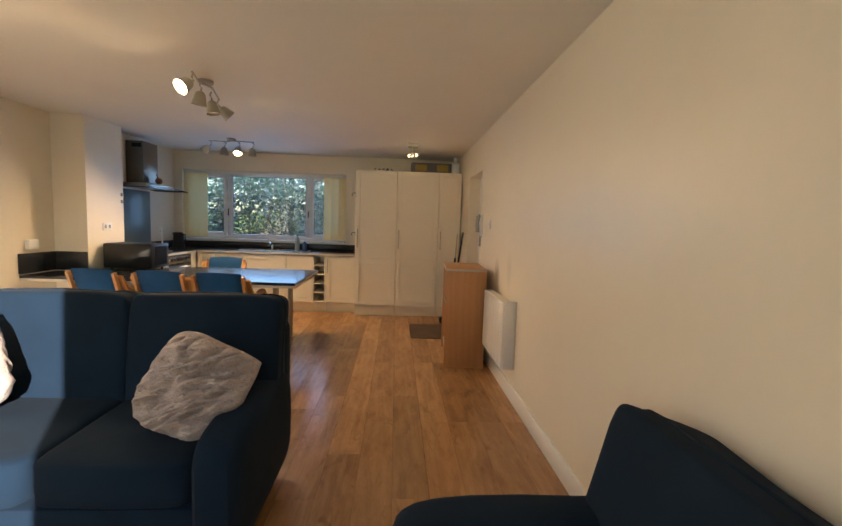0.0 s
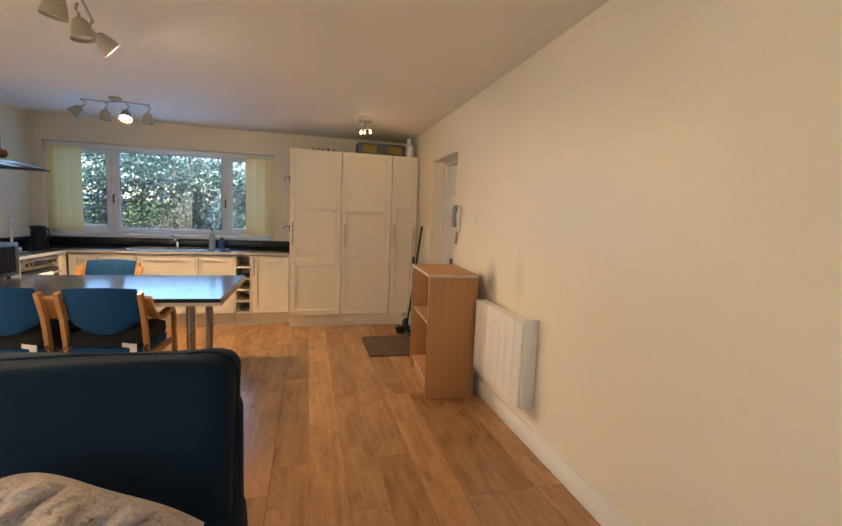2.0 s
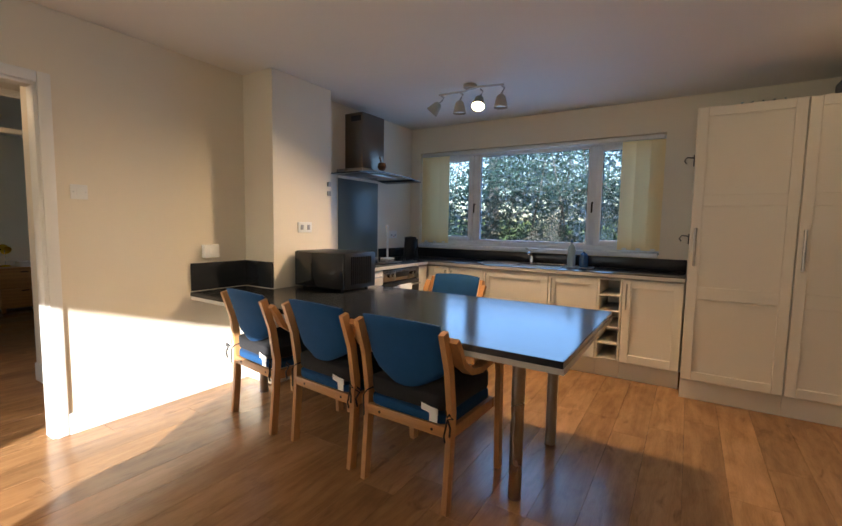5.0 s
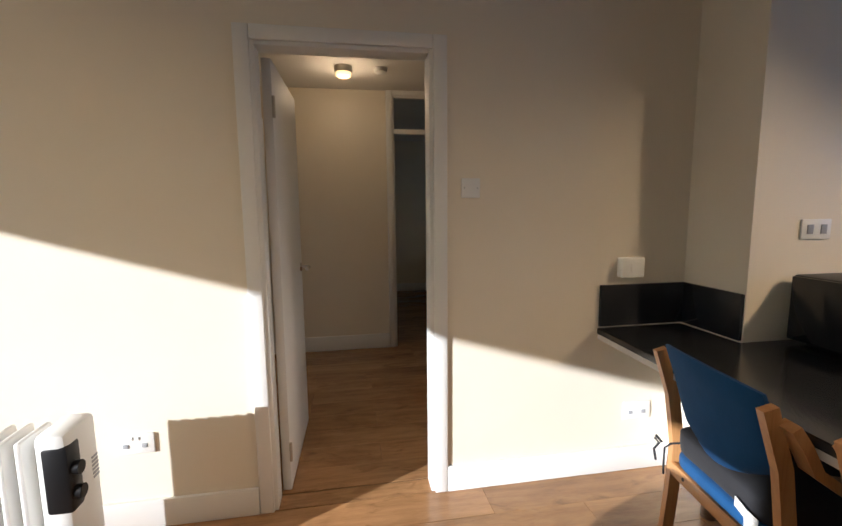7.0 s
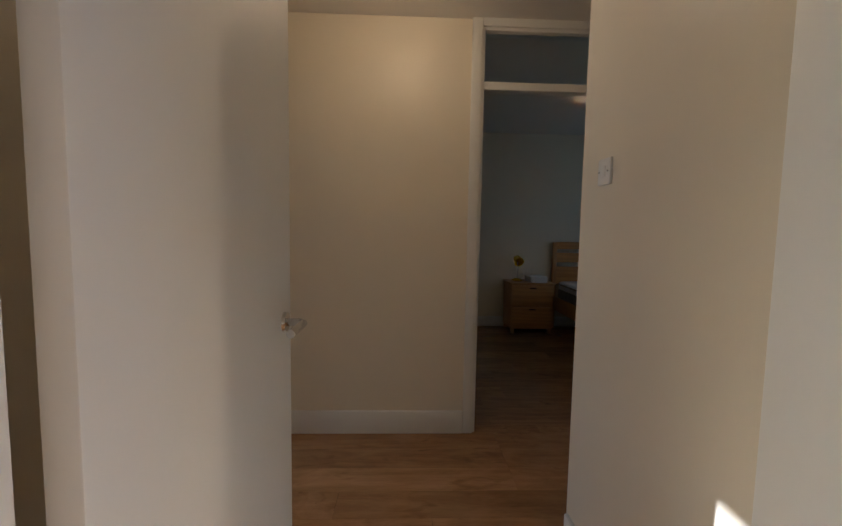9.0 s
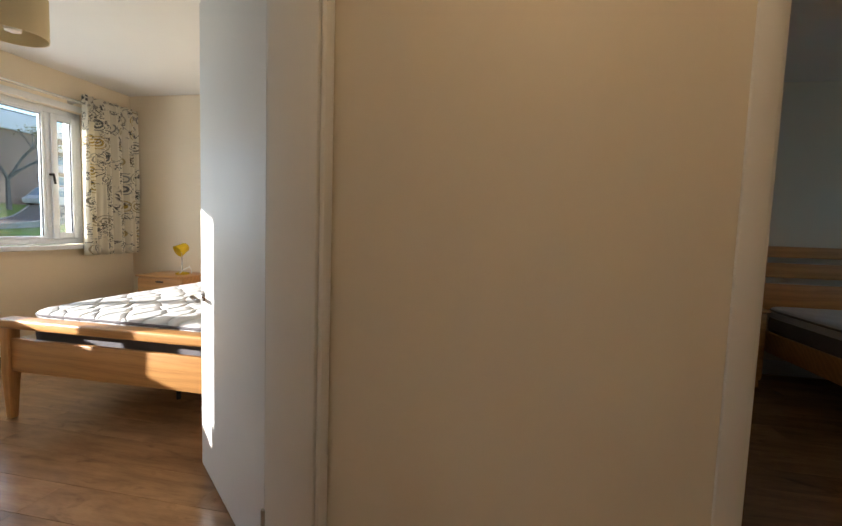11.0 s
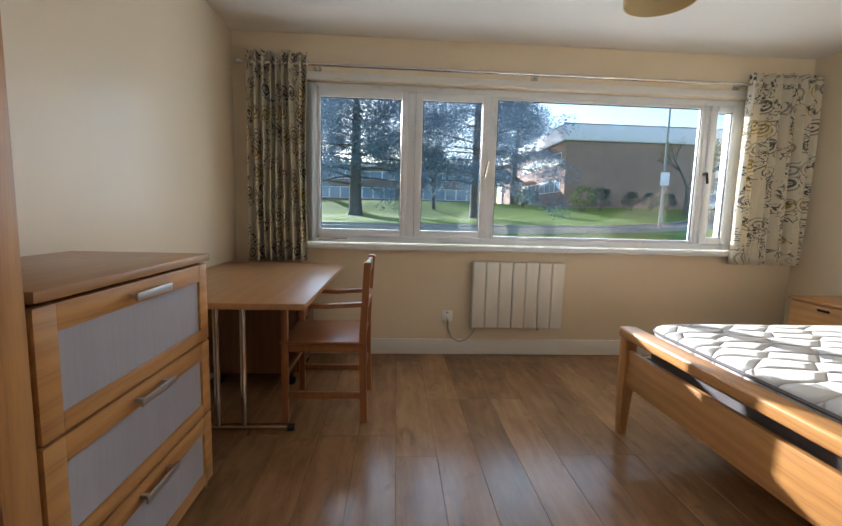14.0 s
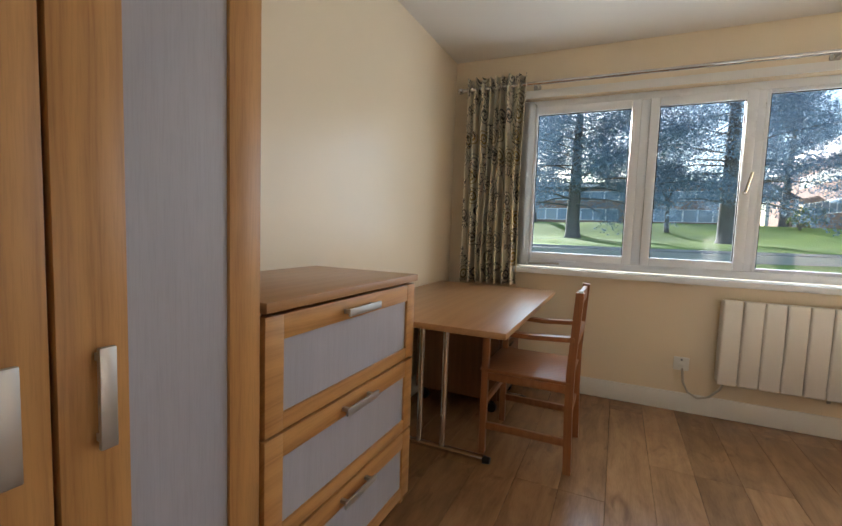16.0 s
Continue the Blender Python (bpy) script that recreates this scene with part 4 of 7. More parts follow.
o = solid("ornament", bm, M_CARD, "small copper ornament on the cooker hood", "ornament")
o.location = (-4.15, 6.98, 1.792)

sk = thing("sink", pose(-2.92, 7.69, 0.901), "stainless steel sink and drainer with a mixer tap", "sink")
part("bowl", bx(bx(bx(bx(bx(B(), -0.02, 0.34, -0.19, 0.19, 0.0005, 0.002), -0.43, -0.41, -0.2, 0.2, 0.0, 0.008, 0.002), 0.36, 0.38, -0.2, 0.2, 0.0, 0.008, 0.002), -0.41, 0.36, -0.2, -0.185, 0.0, 0.008, 0.002), -0.41, 0.36, 0.185, 0.2, 0.0, 0.008, 0.002), M_STEEL, sk)
for i in range(6):
    part("drainer_rib", box(-0.39, -0.05, -0.15 + i * 0.055, -0.135 + i * 0.055, 0.001, 0.005, 0.001), M_STEEL, sk)
part("mixer_tap", tube(tube(cyl(B(), (0, 0.22, 0.0), (0, 0.22, 0.07), 0.022, 0.018), [(0, 0.22, 0.06), (0.0, 0.20, 0.10), (0.01, 0.1, 0.115), (0.012, 0.06, 0.10)], 0.011, 8), [(0, 0.22, 0.07), (-0.02, 0.235, 0.12), (-0.07, 0.24, 0.15)], 0.008, 8), M_CHROME, sk, "chrome mixer tap")


def bottle(at, r, h, mat, label, cap=M_WHITEPL):
    t = thing("bottle", pose(*at), label, "bottle", "bottles by the sink")
    part("body", lathe(B(), [(0, 0), (r * 0.95, 0), (r, 0.01), (r, h * 0.6), (r * 0.75, h * 0.75), (r * 0.3, h * 0.82), (r * 0.3, h * 0.88), (0, h * 0.88)], seg=14), mat, t)
    part("cap", lathe(B(), [(0, h), (r * 0.32, h), (r * 0.35, h * 0.88), (0, h * 0.88)], seg=10), cap, t)
    return t


bottle((-2.50, 7.80, 0.901), 0.038, 0.26, surface("clear_detergent", (0.35, 0.45, 0.52), 0.1, relief=0), "clear plastic washing-up bottle with blue liquid", M_BLUEPL)
bottle((-2.38, 7.76, 0.901), 0.04, 0.17, M_BLUEPL, "blue plastic soap bottle on the worktop")
solid("sponge_tray", box(-2.56, -2.30, 7.70, 7.86, 0.9005, 0.9045, 0.003), surface("pale_blue_tray", (0.30, 0.42, 0.55), 0.3), "pale blue tray beside the sink", "tray")
kt = thing("kettle", pose(-4.22, 7.62, 0.901), "black jug kettle on the corner of the worktop", "kettle")
part("body", lathe(B(), [(0, 0), (0.08, 0.0), (0.082, 0.02), (0.07, 0.2), (0.06, 0.235), (0.0, 0.245)], seg=20), M_BLACKPL, kt)
part("handle", tube(B(), [(0.06, -0.03, 0.215), (0.115, -0.05, 0.21), (0.125, -0.055, 0.12), (0.078, -0.035, 0.05)], 0.011, 8), M_BLACKPL, kt)
part("spout", tube(B(), [(-0.06, 0.02, 0.19), (-0.095, 0.03, 0.225)], [0.02, 0.014], 8), M_BLACKPL, kt)
tr = thing("towel_pole", pose(-4.25, 7.22, 0.909), "white kitchen roll holder without a roll", "roll holder")
part("base", lathe(B(), [(0, 0), (0.075, 0.0), (0.075, 0.012), (0.0, 0.02)], seg=20), M_WHITEPL, tr)
part("pole", rod_between((0, 0, 0.01), (0, 0, 0.33), 0.011), M_WHITEPL, tr)
part("knob", lathe(B(), [(0, 0.325), (0.016, 0.33), (0.016, 0.345), (0, 0.355)], seg=12), M_WHITEPL, tr)

mw = thing("microwave", pose(-3.95, 6.11, 0.761), "black microwave oven on the breakfast bar", "microwave")
part("body", box(-0.26, 0.26, -0.17, 0.19, 0.015, 0.29, 0.008), M_BLACKPL, mw)
part("microwave_door", box(-0.255, 0.255, -0.185, -0.171, 0.02, 0.285, 0.005), M_SMOKE, mw, "black glass door")
for i in range(11):
    part("vent_slot", box(0.2605, 0.268, -0.1 + i * 0.022, -0.092 + i * 0.022, 0.05, 0.26), M_BLACKPL, mw)
for x in (-0.2, 0.2):
    for y in (-0.13, 0.15):
        part("foot", rod_between((x, y, 0.0), (x, y, 0.016), 0.014), M_BLACKPL, mw)

# breakfast bar
tb = thing("breakfast_bar", pose(-1.93, 5.20, 0), "long black laminate breakfast bar on steel legs", "table")
bm = B()
foot = [(-2.64, 0.085), (0, 0), (0, 1.20), (-2.305, 1.20), (-2.305, 0.535), (-2.64, 0.535)]
low = [bm.verts.new((x, y, 0.732)) for x, y in foot]
top = [bm.verts.new((x, y, 0.760)) for x, y in foot]
bm.faces.new(low[::-1])
bm.faces.new(top)
for i in range(6):
    bm.faces.new((low[i], low[(i + 1) % 6], top[(i + 1) % 6], top[i]))
bmesh.ops.bevel(bm, geom=[e for e in bm.edges if all(v.co.z > 0.75 for v in e.verts)], offset=0.003, segments=2, affect='EDGES')
part("tabletop", bm, M_WORKTOP, tb)
bm = B()
strip(bm, [(-2.64, 0.102, 0.7185), (0.003, 0.017, 0.7185)], 0.026, 0.025, (0, 1, 0))
bx(bm, -0.027, 0.003, 0.03, 1.197, 0.706, 0.731, 0.002)
bx(bm, -2.30, -0.027, 1.17, 1.197, 0.706, 0.731, 0.002)
part("edging", bm, M_EDGE, tb, "pale edging under the top")
for x, y in ((-0.25, 0.24), (-0.25, 0.85), (-2.28, 0.42), (-1.72, 0.92)):
    lg = part("leg", rod_between((x, y, 0.012), (x, y, 0.715), 0.030, seg=20), M_STEEL, tb, "round brushed steel leg")
    part("foot", rod_between((x, y, 0.0), (x, y, 0.014), 0.0315, seg=20), M_STEEL, lg)
    part("flange", rod_between((x, y, 0.716), (x, y, 0.731), 0.05, seg=20), M_STEEL, lg)


def dining_chair(m):
    """Bentwood armchair, seat towards +y."""
    c = thing("dining_chair", m, "beech armchair with blue upholstered back and black seat pad", "chair", "chairs round the breakfast bar")
    for s in (-1, 1):
        x = s * 0.235
        part("back_leg", strip(B(), [(x, 0.0, 0.0), (x, 0.02, 0.25), (x, 0.03, 0.45), (x, 0.0, 0.65), (x, -0.055, 0.82)], 0.027, 0.042), M_BEECH, c)
        part("front_leg", strip(B(), [(x + s * 0.035, 0.48, 0.0), (x + s * 0.037, 0.462, 0.3), (x + s * 0.04, 0.448, 0.53), (x + s * 0.041, 0.432, 0.585), (x + s * 0.042, 0.395, 0.622), (x + s * 0.043, 0.34, 0.634)], 0.028, 0.042), M_BEECH, c)
        part("armrest", strip(B(), [(x + s * 0.043, 0.36, 0.634), (x + s * 0.044, 0.27, 0.624), (x + s * 0.042, 0.19, 0.612), (x + s * 0.036, 0.11, 0.622), (x + s * 0.029, 0.05, 0.665), (x + s * 0.027, 0.015, 0.735), (x + s * 0.027, -0.02, 0.785)], 0.050, 0.028), M_BEECH, c)
        part("side_rail", box(x - 0.012, x + 0.012, 0.02, 0.46, 0.33, 0.385, 0.004), M_BEECH, c)
    part("back_rail", box(-0.235, 0.235, 0.005, 0.028, 0.335, 0.385, 0.004), M_BEECHX, c)
    part("front_rail", box(-0.25, 0.25, 0.435, 0.458, 0.335, 0.385, 0.004), M_BEECHX, c)
    for x in (-0.15, 0.15):
        part("screw_cap", rod_between((x, 0.003, 0.36), (x, 0.006, 0.36), 0.007, seg=8), M_BLACKPL, c)
    part("seat", puff(B(), (0, 0.24, 0.410), (0.47, 0.47, 0.056), 0.3), M_BLUE, c, "blue upholstered seat")
    pad = part("seat_pad", puff(B(), (0, 0.245, 0.484), (0.465, 0.48, 0.095), 0.28, rough=0.012, freq=7), M_BLACKCLOTH, c, "charcoal tie-on seat pad")
    for s in (-1, 1):
        part("tie", tube(B(), [(s * 0.2, 0.04, 0.47), (s * 0.225, 0.0, 0.455), (s * 0.24, -0.012, 0.43), (s * 0.228, -0.02, 0.36), (s * 0.232, -0.015, 0.33)], 0.004, 5), M_BLACKCLOTH, pad)
    part("label", strip(B(), [(0.10, -0.006, 0.462), (0.15, -0.012, 0.456), (0.19, -0.010, 0.452)], 0.030, 0.002, (0, 0, 1)), M_WHITEPL, pad, "white care label")
    part("label", strip(B(), [(0.165, -0.013, 0.455), (0.17, -0.014, 0.43), (0.168, -0.012, 0.405)], 0.042, 0.002), M_WHITEPL, pad, "white care label")
    for s in (-1, 1):
        part("bow", tube(B(), [(s * 0.245, -0.02, 0.45), (s * 0.262, -0.034, 0.47), (s * 0.275, -0.03, 0.452), (s * 0.25, -0.028, 0.445), (s * 0.268, -0.036, 0.41), (s * 0.262, -0.03, 0.37)], 0.005, 5), M_BLACKCLOTH, pad)
    bm = B()
    rows = []
    for j in range(9):
        v = j / 8
        z = 0.53 + v * 0.315
        hw = 0.212 * math.sqrt(1 - 0.62 * max(0, 1 - v / 0.42) ** 2.4)
        row = []
        for i in range(13):
            u = -1 + i / 6
            y = 0.028 - 0.10 * max(0, v - 0.2) ** 1.3 - 0.028 * (1 - u * u)
            row.append((u * hw, y, z + 0.035 * (u * u) * (1 - v) ** 2 + 0.012 * (1 - u * u) * v))
        rows.append(row)
    fr = [[bm.verts.new((x, y + 0.022 * (1 if 0 < j < 8 and 0 < i < 12 else 0.3), z)) for i, (x, y, z) in enumerate(r)] for j, r in enumerate(rows)]
    bk = [[bm.verts.new((x, y - 0.018 * (1 if 0 < j < 8 and 0 < i < 12 else 0.3), z)) for i, (x, y, z) in enumerate(r)] for j, r in enumerate(rows)]
    for j in range(8):
        for i in range(12):
            bm.faces.new((fr[j][i], fr[j][i + 1], fr[j + 1][i + 1], fr[j + 1][i]))
            bm.faces.new((bk[j][i + 1], bk[j][i], bk[j + 1][i], bk[j + 1][i + 1]))
    for j in range(8):
        bm.faces.new((fr[j + 1][0], bk[j + 1][0], bk[j][0], fr[j][0]))
        bm.faces.new((fr[j][12], bk[j][12], bk[j + 1][12], fr[j + 1][12]))
    for i in range(12):
        bm.faces.new((fr[0][i], bk[0][i], bk[0][i + 1], fr[0][i + 1]))
        bm.faces.new((fr[8][i + 1], bk[8][i + 1], bk[8][i], fr[8][i]))
    part("backrest", bm, M_BLUE, c, "curved blue upholstered backrest")
    return c


ch = dining_chair(pose(-2.63, 5.17, 0, 0, 0, -2))
copy_thing(ch, pose(-3.21, 5.22, 0, 0, 0, -5))
copy_thing(ch, pose(-3.84, 5.25, 0, 0, 0, -8))
copy_thing(ch, pose(-3.22, 6.78, 0, 0, 0, 178))

# ceiling lights


def spot_head(parent, root, mouth, lit):
    """A cone shade on a bent arm, hanging from root with its mouth at mouth."""
    root, mouth = Vector(root), Vector(mouth)
    d = (mouth - root).normalized()
    neck = root + Vector((0, 0, -0.05))
    part("arm", tube(B(), [root, root + Vector((0.02, 0.015, -0.02)), root + Vector((0.012, 0.0, -0.045)), neck + d * 0.02], 0.007, 6), M_NICKEL, parent)
    m = Matrix.Translation(neck + d * 0.02) @ d.to_track_quat('Z', 'Y').to_matrix().to_4x4()
    sh = part("shade", lathe(B(), [(0.0, 0.0), (0.020, 0.0), (0.034, 0.014), (0.043, 0.045), (0.055, 0.10), (0.056, 0.10), (0.052, 0.098), (0.040, 0.05), (0.0, 0.045)], seg=18, m=m), M_LAMPGREY, parent, "stone grey metal shade")
    part("bulb", lathe(B(), [(0.0, 0.052), (0.036, 0.058), (0.043, 0.088), (0.0, 0.094)], seg=14, m=m), M_BULB if lit else M_BULBOFF, sh)
    return m @ Vector((0, 0, 0.115)), d


def spot_bar(at, angle, heads, label, watts, cone=114):
    t = thing("ceiling_spotlight", pose(*at, 0, 0, angle), label, "ceiling light", "ceiling spotlights")
    m0 = pose(*at, 0, 0, angle)
    part("ceiling_plate", lathe(B(), [(0, -0.025), (0.05, -0.025), (0.055, -0.018), (0.055, 0.0)], seg=24), M_LAMPGREY, t)
    xs = [h[0] for h in heads]
    part("bar", tube(B(), [(min(xs) - 0.02, 0, -0.04), (-0.06, 0.03, -0.035), (0.0, 0.0, -0.03), (0.06, -0.03, -0.035), (max(xs) + 0.02, 0, -0.04)], 0.008, 6), M_NICKEL, t)
    for x, d, lit in heads:
        mouth, way = spot_head(t, (x, 0, -0.045), Vector((x, 0, -0.045)) + Vector(d), lit)
        if lit:
            p = m0 @ mouth
            lamp("spot_lamp", 'SPOT', p, watts * lit, WARM, target=p + m0.to_3x3() @ way, size=0.08, spot=cone)
    return t


spot_bar((-2.43, 4.43, H), 98, [(-0.30, (-0.55, 0.43, -0.5), 0.75), (-0.12, (0.05, 0.1, -0.6), False), (0.14, (0.0, -0.1, -0.6), False), (0.36, (0.23, -0.54, -0.5), 0.22)], "grey metal ceiling light with four spots", SPOT_W)
spot_bar((-3.14, 6.82, H), 0, [(-0.27, (-0.35, -0.1, -0.4), False), (-0.09, (0.0, 0.0, -0.5), False), (0.09, (0.05, -0.25, -0.45), True), (0.27, (0.0, 0.0, -0.5), False)], "grey metal ceiling light with four spots in a row", SPOT_W * 2.1, 144)

hl = thing("ceiling_light", pose(-0.77, 6.62, H), "square nickel ceiling light with small glass discs", "ceiling light")
part("ceiling_plate", box(-0.065, 0.065, -0.065, 0.065, -0.045, 0.0, 0.003), M_NICKEL, hl)
part("stem", rod_between((0, 0, -0.045), (0, 0, -0.12), 0.008), M_NICKEL, hl)
for x, y, z in ((-0.05, -0.04, -0.165), (0.05, -0.02, -0.15), (0.0, 0.06, -0.14)):
    part("arm", tube(B(), [(0, 0, -0.10), (x * 0.7, y * 0.7, -0.12), (x, y, z + 0.02)], 0.005, 6), M_NICKEL, hl)
    part("glass_disc", lathe(B(), [(0.012, z + 0.012), (0.058, z + 0.016), (0.058, z + 0.012), (0.012, z + 0.008)], (x, y, 0), 18), M_GLASS, hl, "clear glass disc")
    part("bulb", puff(B(), (x, y, z), (0.026, 0.026, 0.04), 1.0, 10, 8), M_BULB_SMALL, hl)
lamp("disc_lamp", 'POINT', (-0.77, 6.60, H - 0.20), DISC_W, WARM, size=0.04)

# entrance corner
bs = thing("bookcase", pose(-0.078, 4.985, 0, 0, 0, -4), "low beech bookcase with two open shelves against the wall", "bookcase")
part("side_panel", box(-0.385, 0.0, 0.0, 0.02, 0.0, 0.94, 0.002), M_BOOK, bs)
part("side_panel", box(-0.385, 0.0, 0.71, 0.73, 0.0, 0.94, 0.002), M_BOOK, bs)
part("top", box(-0.39, 0.0, -0.003, 0.733, 0.941, 0.965, 0.002), M_BOOK, bs)
part("edging", box(-0.3935, -0.3905, -0.003, 0.733, 0.943, 0.963, 0.001), M_EDGE, bs, "pale edging strip")
part("edging", box(-0.388, -0.002, -0.0065, -0.0035, 0.943, 0.963, 0.001), M_EDGE, bs, "pale edging strip")
part("back_panel", box(-0.008, -0.001, 0.021, 0.709, 0.0, 0.939), M_BOOK, bs)
for z in (0.10, 0.56):
    part("shelf", box(-0.365, -0.009, 0.021, 0.709, z, z + 0.02, 0.002), M_BOOK, bs)
    part("edging", box(-0.368, -0.3655, 0.021, 0.709, z + 0.001, z + 0.019), M_EDGE, bs, "pale edging strip")
part("plinth", box(-0.35, -0.335, 0.021, 0.709, 0.0, 0.099), M_BOOK, bs)
cp = solid("cup", lathe(B(), [(0, 0.003), (0.026, 0.003), (0.034, 0.1), (0.036, 0.1), (0.028, 0.0), (0, 0.0)], seg=16), surface("frosted_plastic", (0.62, 0.55, 0.47), 0.4, relief=0), "frosted plastic cup on the bookcase shelf", "cup")
cp.location = (-0.20, 5.22, 0.581)
cp2 = solid("plastic_cap", puff(B(), (0, 0, 0.012), (0.045, 0.03, 0.024), 0.9, 12, 8), M_WHITEPL, "small white plastic cap on the bottom shelf", "cap")
cp2.location = (-0.33, 5.10, 0.121)

mt = solid("doormat", puff(B(), (-0.40, 6.40, 0.0065), (0.70, 0.72, 0.012), 0.13, 64, 8), M_MAT, "dark brown doormat on the laminate", "doormat")


def panel_heater(name, m, w, z0, z1, label, n, extra=None):
    """Wall heater with vertical flutes; x along the wall, the room on -y."""
    r = thing(name, m, label, "radiator", "wall radiators")
    part("casing", box(0, w, -0.085, -0.02, z0 + 0.01, z1 - 0.01, 0.006), M_RAD, r)
    p = w / n
    for i in range(n):
        part("flute", box(i * p + 0.0012, (i + 1) * p - 0.0012, -0.103, -0.075, z0, z1, 0.012, 3), M_RAD, r)
    part("top_grille", box(0.01, w - 0.01, -0.08, -0.025, z1 - 0.01, z1 - 0.004), M_RAD, r)
    for x in (0.1, w - 0.1):
        part("bracket", box(x - 0.02, x + 0.02, -0.021, -0.001, z0 + 0.08, z1 - 0.06), M_GREYPL, r)
    return r


r1 = panel_heater("wall_radiator", pose(0, 4.965, 0, 0, 0, -90), 0.735, 0.25, 0.785, "white fluted electric radiator on the living room wall", 7)
part("end_box", box(0.736, 0.752, -0.090, -0.002, 0.255, 0.80, 0.005), M_RAD, r1, "white control end")

bk = thing("broom", pose(-0.145, 6.99, 0), "black broom leaning in the corner by the tall cabinet", "broom")
part("pole", tube(B(), [(-0.04, -0.10, 0.07), (0.130, 0.0, 1.28)], 0.012, 8), M_BLACKPL, bk)
part("head", box(-0.18, 0.08, -0.15, -0.05, 0.03, 0.09, 0.02), M_BLACKPL, bk)
bm = B()
rnd = random.Random(4)
for i in range(90):
    x, y = rnd.uniform(-0.17, 0.07), rnd.uniform(-0.14, -0.06)
    tube(bm, [(x, y, 0.035), (x + rnd.uniform(-0.03, 0.03), y + rnd.uniform(-0.03, 0.02), 0.001)], 0.003, 3)
part("bristles", bm, M_BLACKPL, bk)
mp2 = thing("mop", pose(-0.16, 7.08, 0), "thin steel mop handle in the corner", "mop")
part("pole", tube(B(), [(0.0, -0.05, 0.02), (0.10, 0.14, 1.25)], 0.009, 8), M_NICKEL, mp2)
part("head", puff(B(), (0.0, -0.05, 0.04), (0.12, 0.12, 0.08), 0.7, rough=0.02, freq=12), M_GREYPL, mp2)
for x, y, h, mm, lb in ((-0.20, 6.90, 0.22, M_DARKBLUE, "blue spray bottle on the floor"), (-0.11, 6.94, 0.27, M_WHITEPL, "white cleaner bottle on the floor"), (-0.07, 6.93, 0.2, M_DARKBLUE, "blue spray bottle on the floor")):
    bo = bottle((x, y, 0.0), 0.038, h, mm, lb)
    bo["group"] = "cleaning bottles"
    part("trigger", box(-0.045, 0.015, -0.012, 0.012, h - 0.02, h + 0.025, 0.006), M_GREYPL, bo)

dpn = thing("dustpan", pose(-0.115, 6.76, 0, 0, 0, 20), "teal lobby dustpan with a long grey handle", "dustpan")
part("pan", bx(bx(bx(bx(B(), -0.085, 0.085, -0.09, 0.09, 0.001, 0.006), -0.085, -0.079, -0.09, 0.09, 0.006, 0.055, 0.002), 0.079, 0.085, -0.09, 0.09, 0.006, 0.055, 0.002), -0.079, 0.079, 0.084, 0.09, 0.006, 0.07, 0.002), M_TEAL, dpn)
part("handle", tube(B(), [(0.0, 0.087, 0.05), (0.02, 0.11, 0.30), (0.035, 0.135, 0.82)], 0.011, 8), M_GREYPL, dpn, "grey plastic handle")
part("grip", tube(B(), [(0.035, 0.135, 0.80), (0.038, 0.14, 0.92)], 0.015, 8), M_BLACKPL, dpn)

ep = thing("entry_phone", pose(0, 5.70, 1.33), "white entry phone with a coiled cord by the door", "telephone")
part("base", box(-0.03, -0.001, -0.035, 0.035, -0.06, 0.17, 0.008), M_WHITEPL, ep)
part("handset", tube(tube(B(), [(-0.05, 0, 0.16), (-0.062, 0, 0.08), (-0.055, 0, -0.02)], [0.026, 0.019, 0.024], 10), [(-0.035, 0, 0.155), (-0.055, 0, 0.155)], 0.024, 10), M_GREYPL, ep, "grey handset")
part("cord", tube(B(), [(-0.02 - 0.012 * math.cos(i * 1.4), -0.0 + 0.03 * math.sin(i / 44 * math.pi) + 0.012 * math.sin(i * 1.4), -0.06 - 0.11 * math.sin(i / 44 * math.pi)) for i in range(45)], 0.004, 5), M_GREYPL, ep)


def plate(name, m, w, h, rocker, label, cat, group=""):
    """A wall plate; it lies in the xz plane with its face towards -y."""
    t = thing(name, m, label, cat, group)
    part("plate", box(-w / 2, w / 2, -0.010, 0.0, -h / 2, h / 2, 0.004), M_WHITEPL, t)
    for x, z, a, b, mat in rocker:
        part("rocker", box(x - a / 2, x + a / 2, -0.0135, -0.0095, z - b / 2, z + b / 2, 0.0015), mat, t)
    return t


SW = [(0, 0, 0.03, 0.035, M_WHITEPL), (-0.03, 0, 0.005, 0.005, M_GREYPL), (0.03, 0, 0.005, 0.005, M_GREYPL)]
SOCK = [(-0.036, -0.008, 0.022, 0.018, M_GREYPL), (0.036, -0.008, 0.022, 0.018, M_GREYPL), (-0.012, 0.024, 0.012, 0.016, M_WHITEPL), (0.012, 0.024, 0.012, 0.016, M_WHITEPL)]
plate("light_switch", pose(0, 5.33, 1.40, 0, 0, -90), 0.085, 0.085, SW, "white plastic light switch by the entrance", "light switch", "light switches")
plate("light_switch", pose(XW, 4.655, 1.425, 0, 0, 90), 0.085, 0.085, SW, "white plastic light switch beside the hall door", "light switch", "light switches")
plate("light_switch", pose(-5.69, 4.78, 1.43, 0, 0, 0), 0.085, 0.085, SW, "white plastic light switch in the hall", "light switch", "light switches")
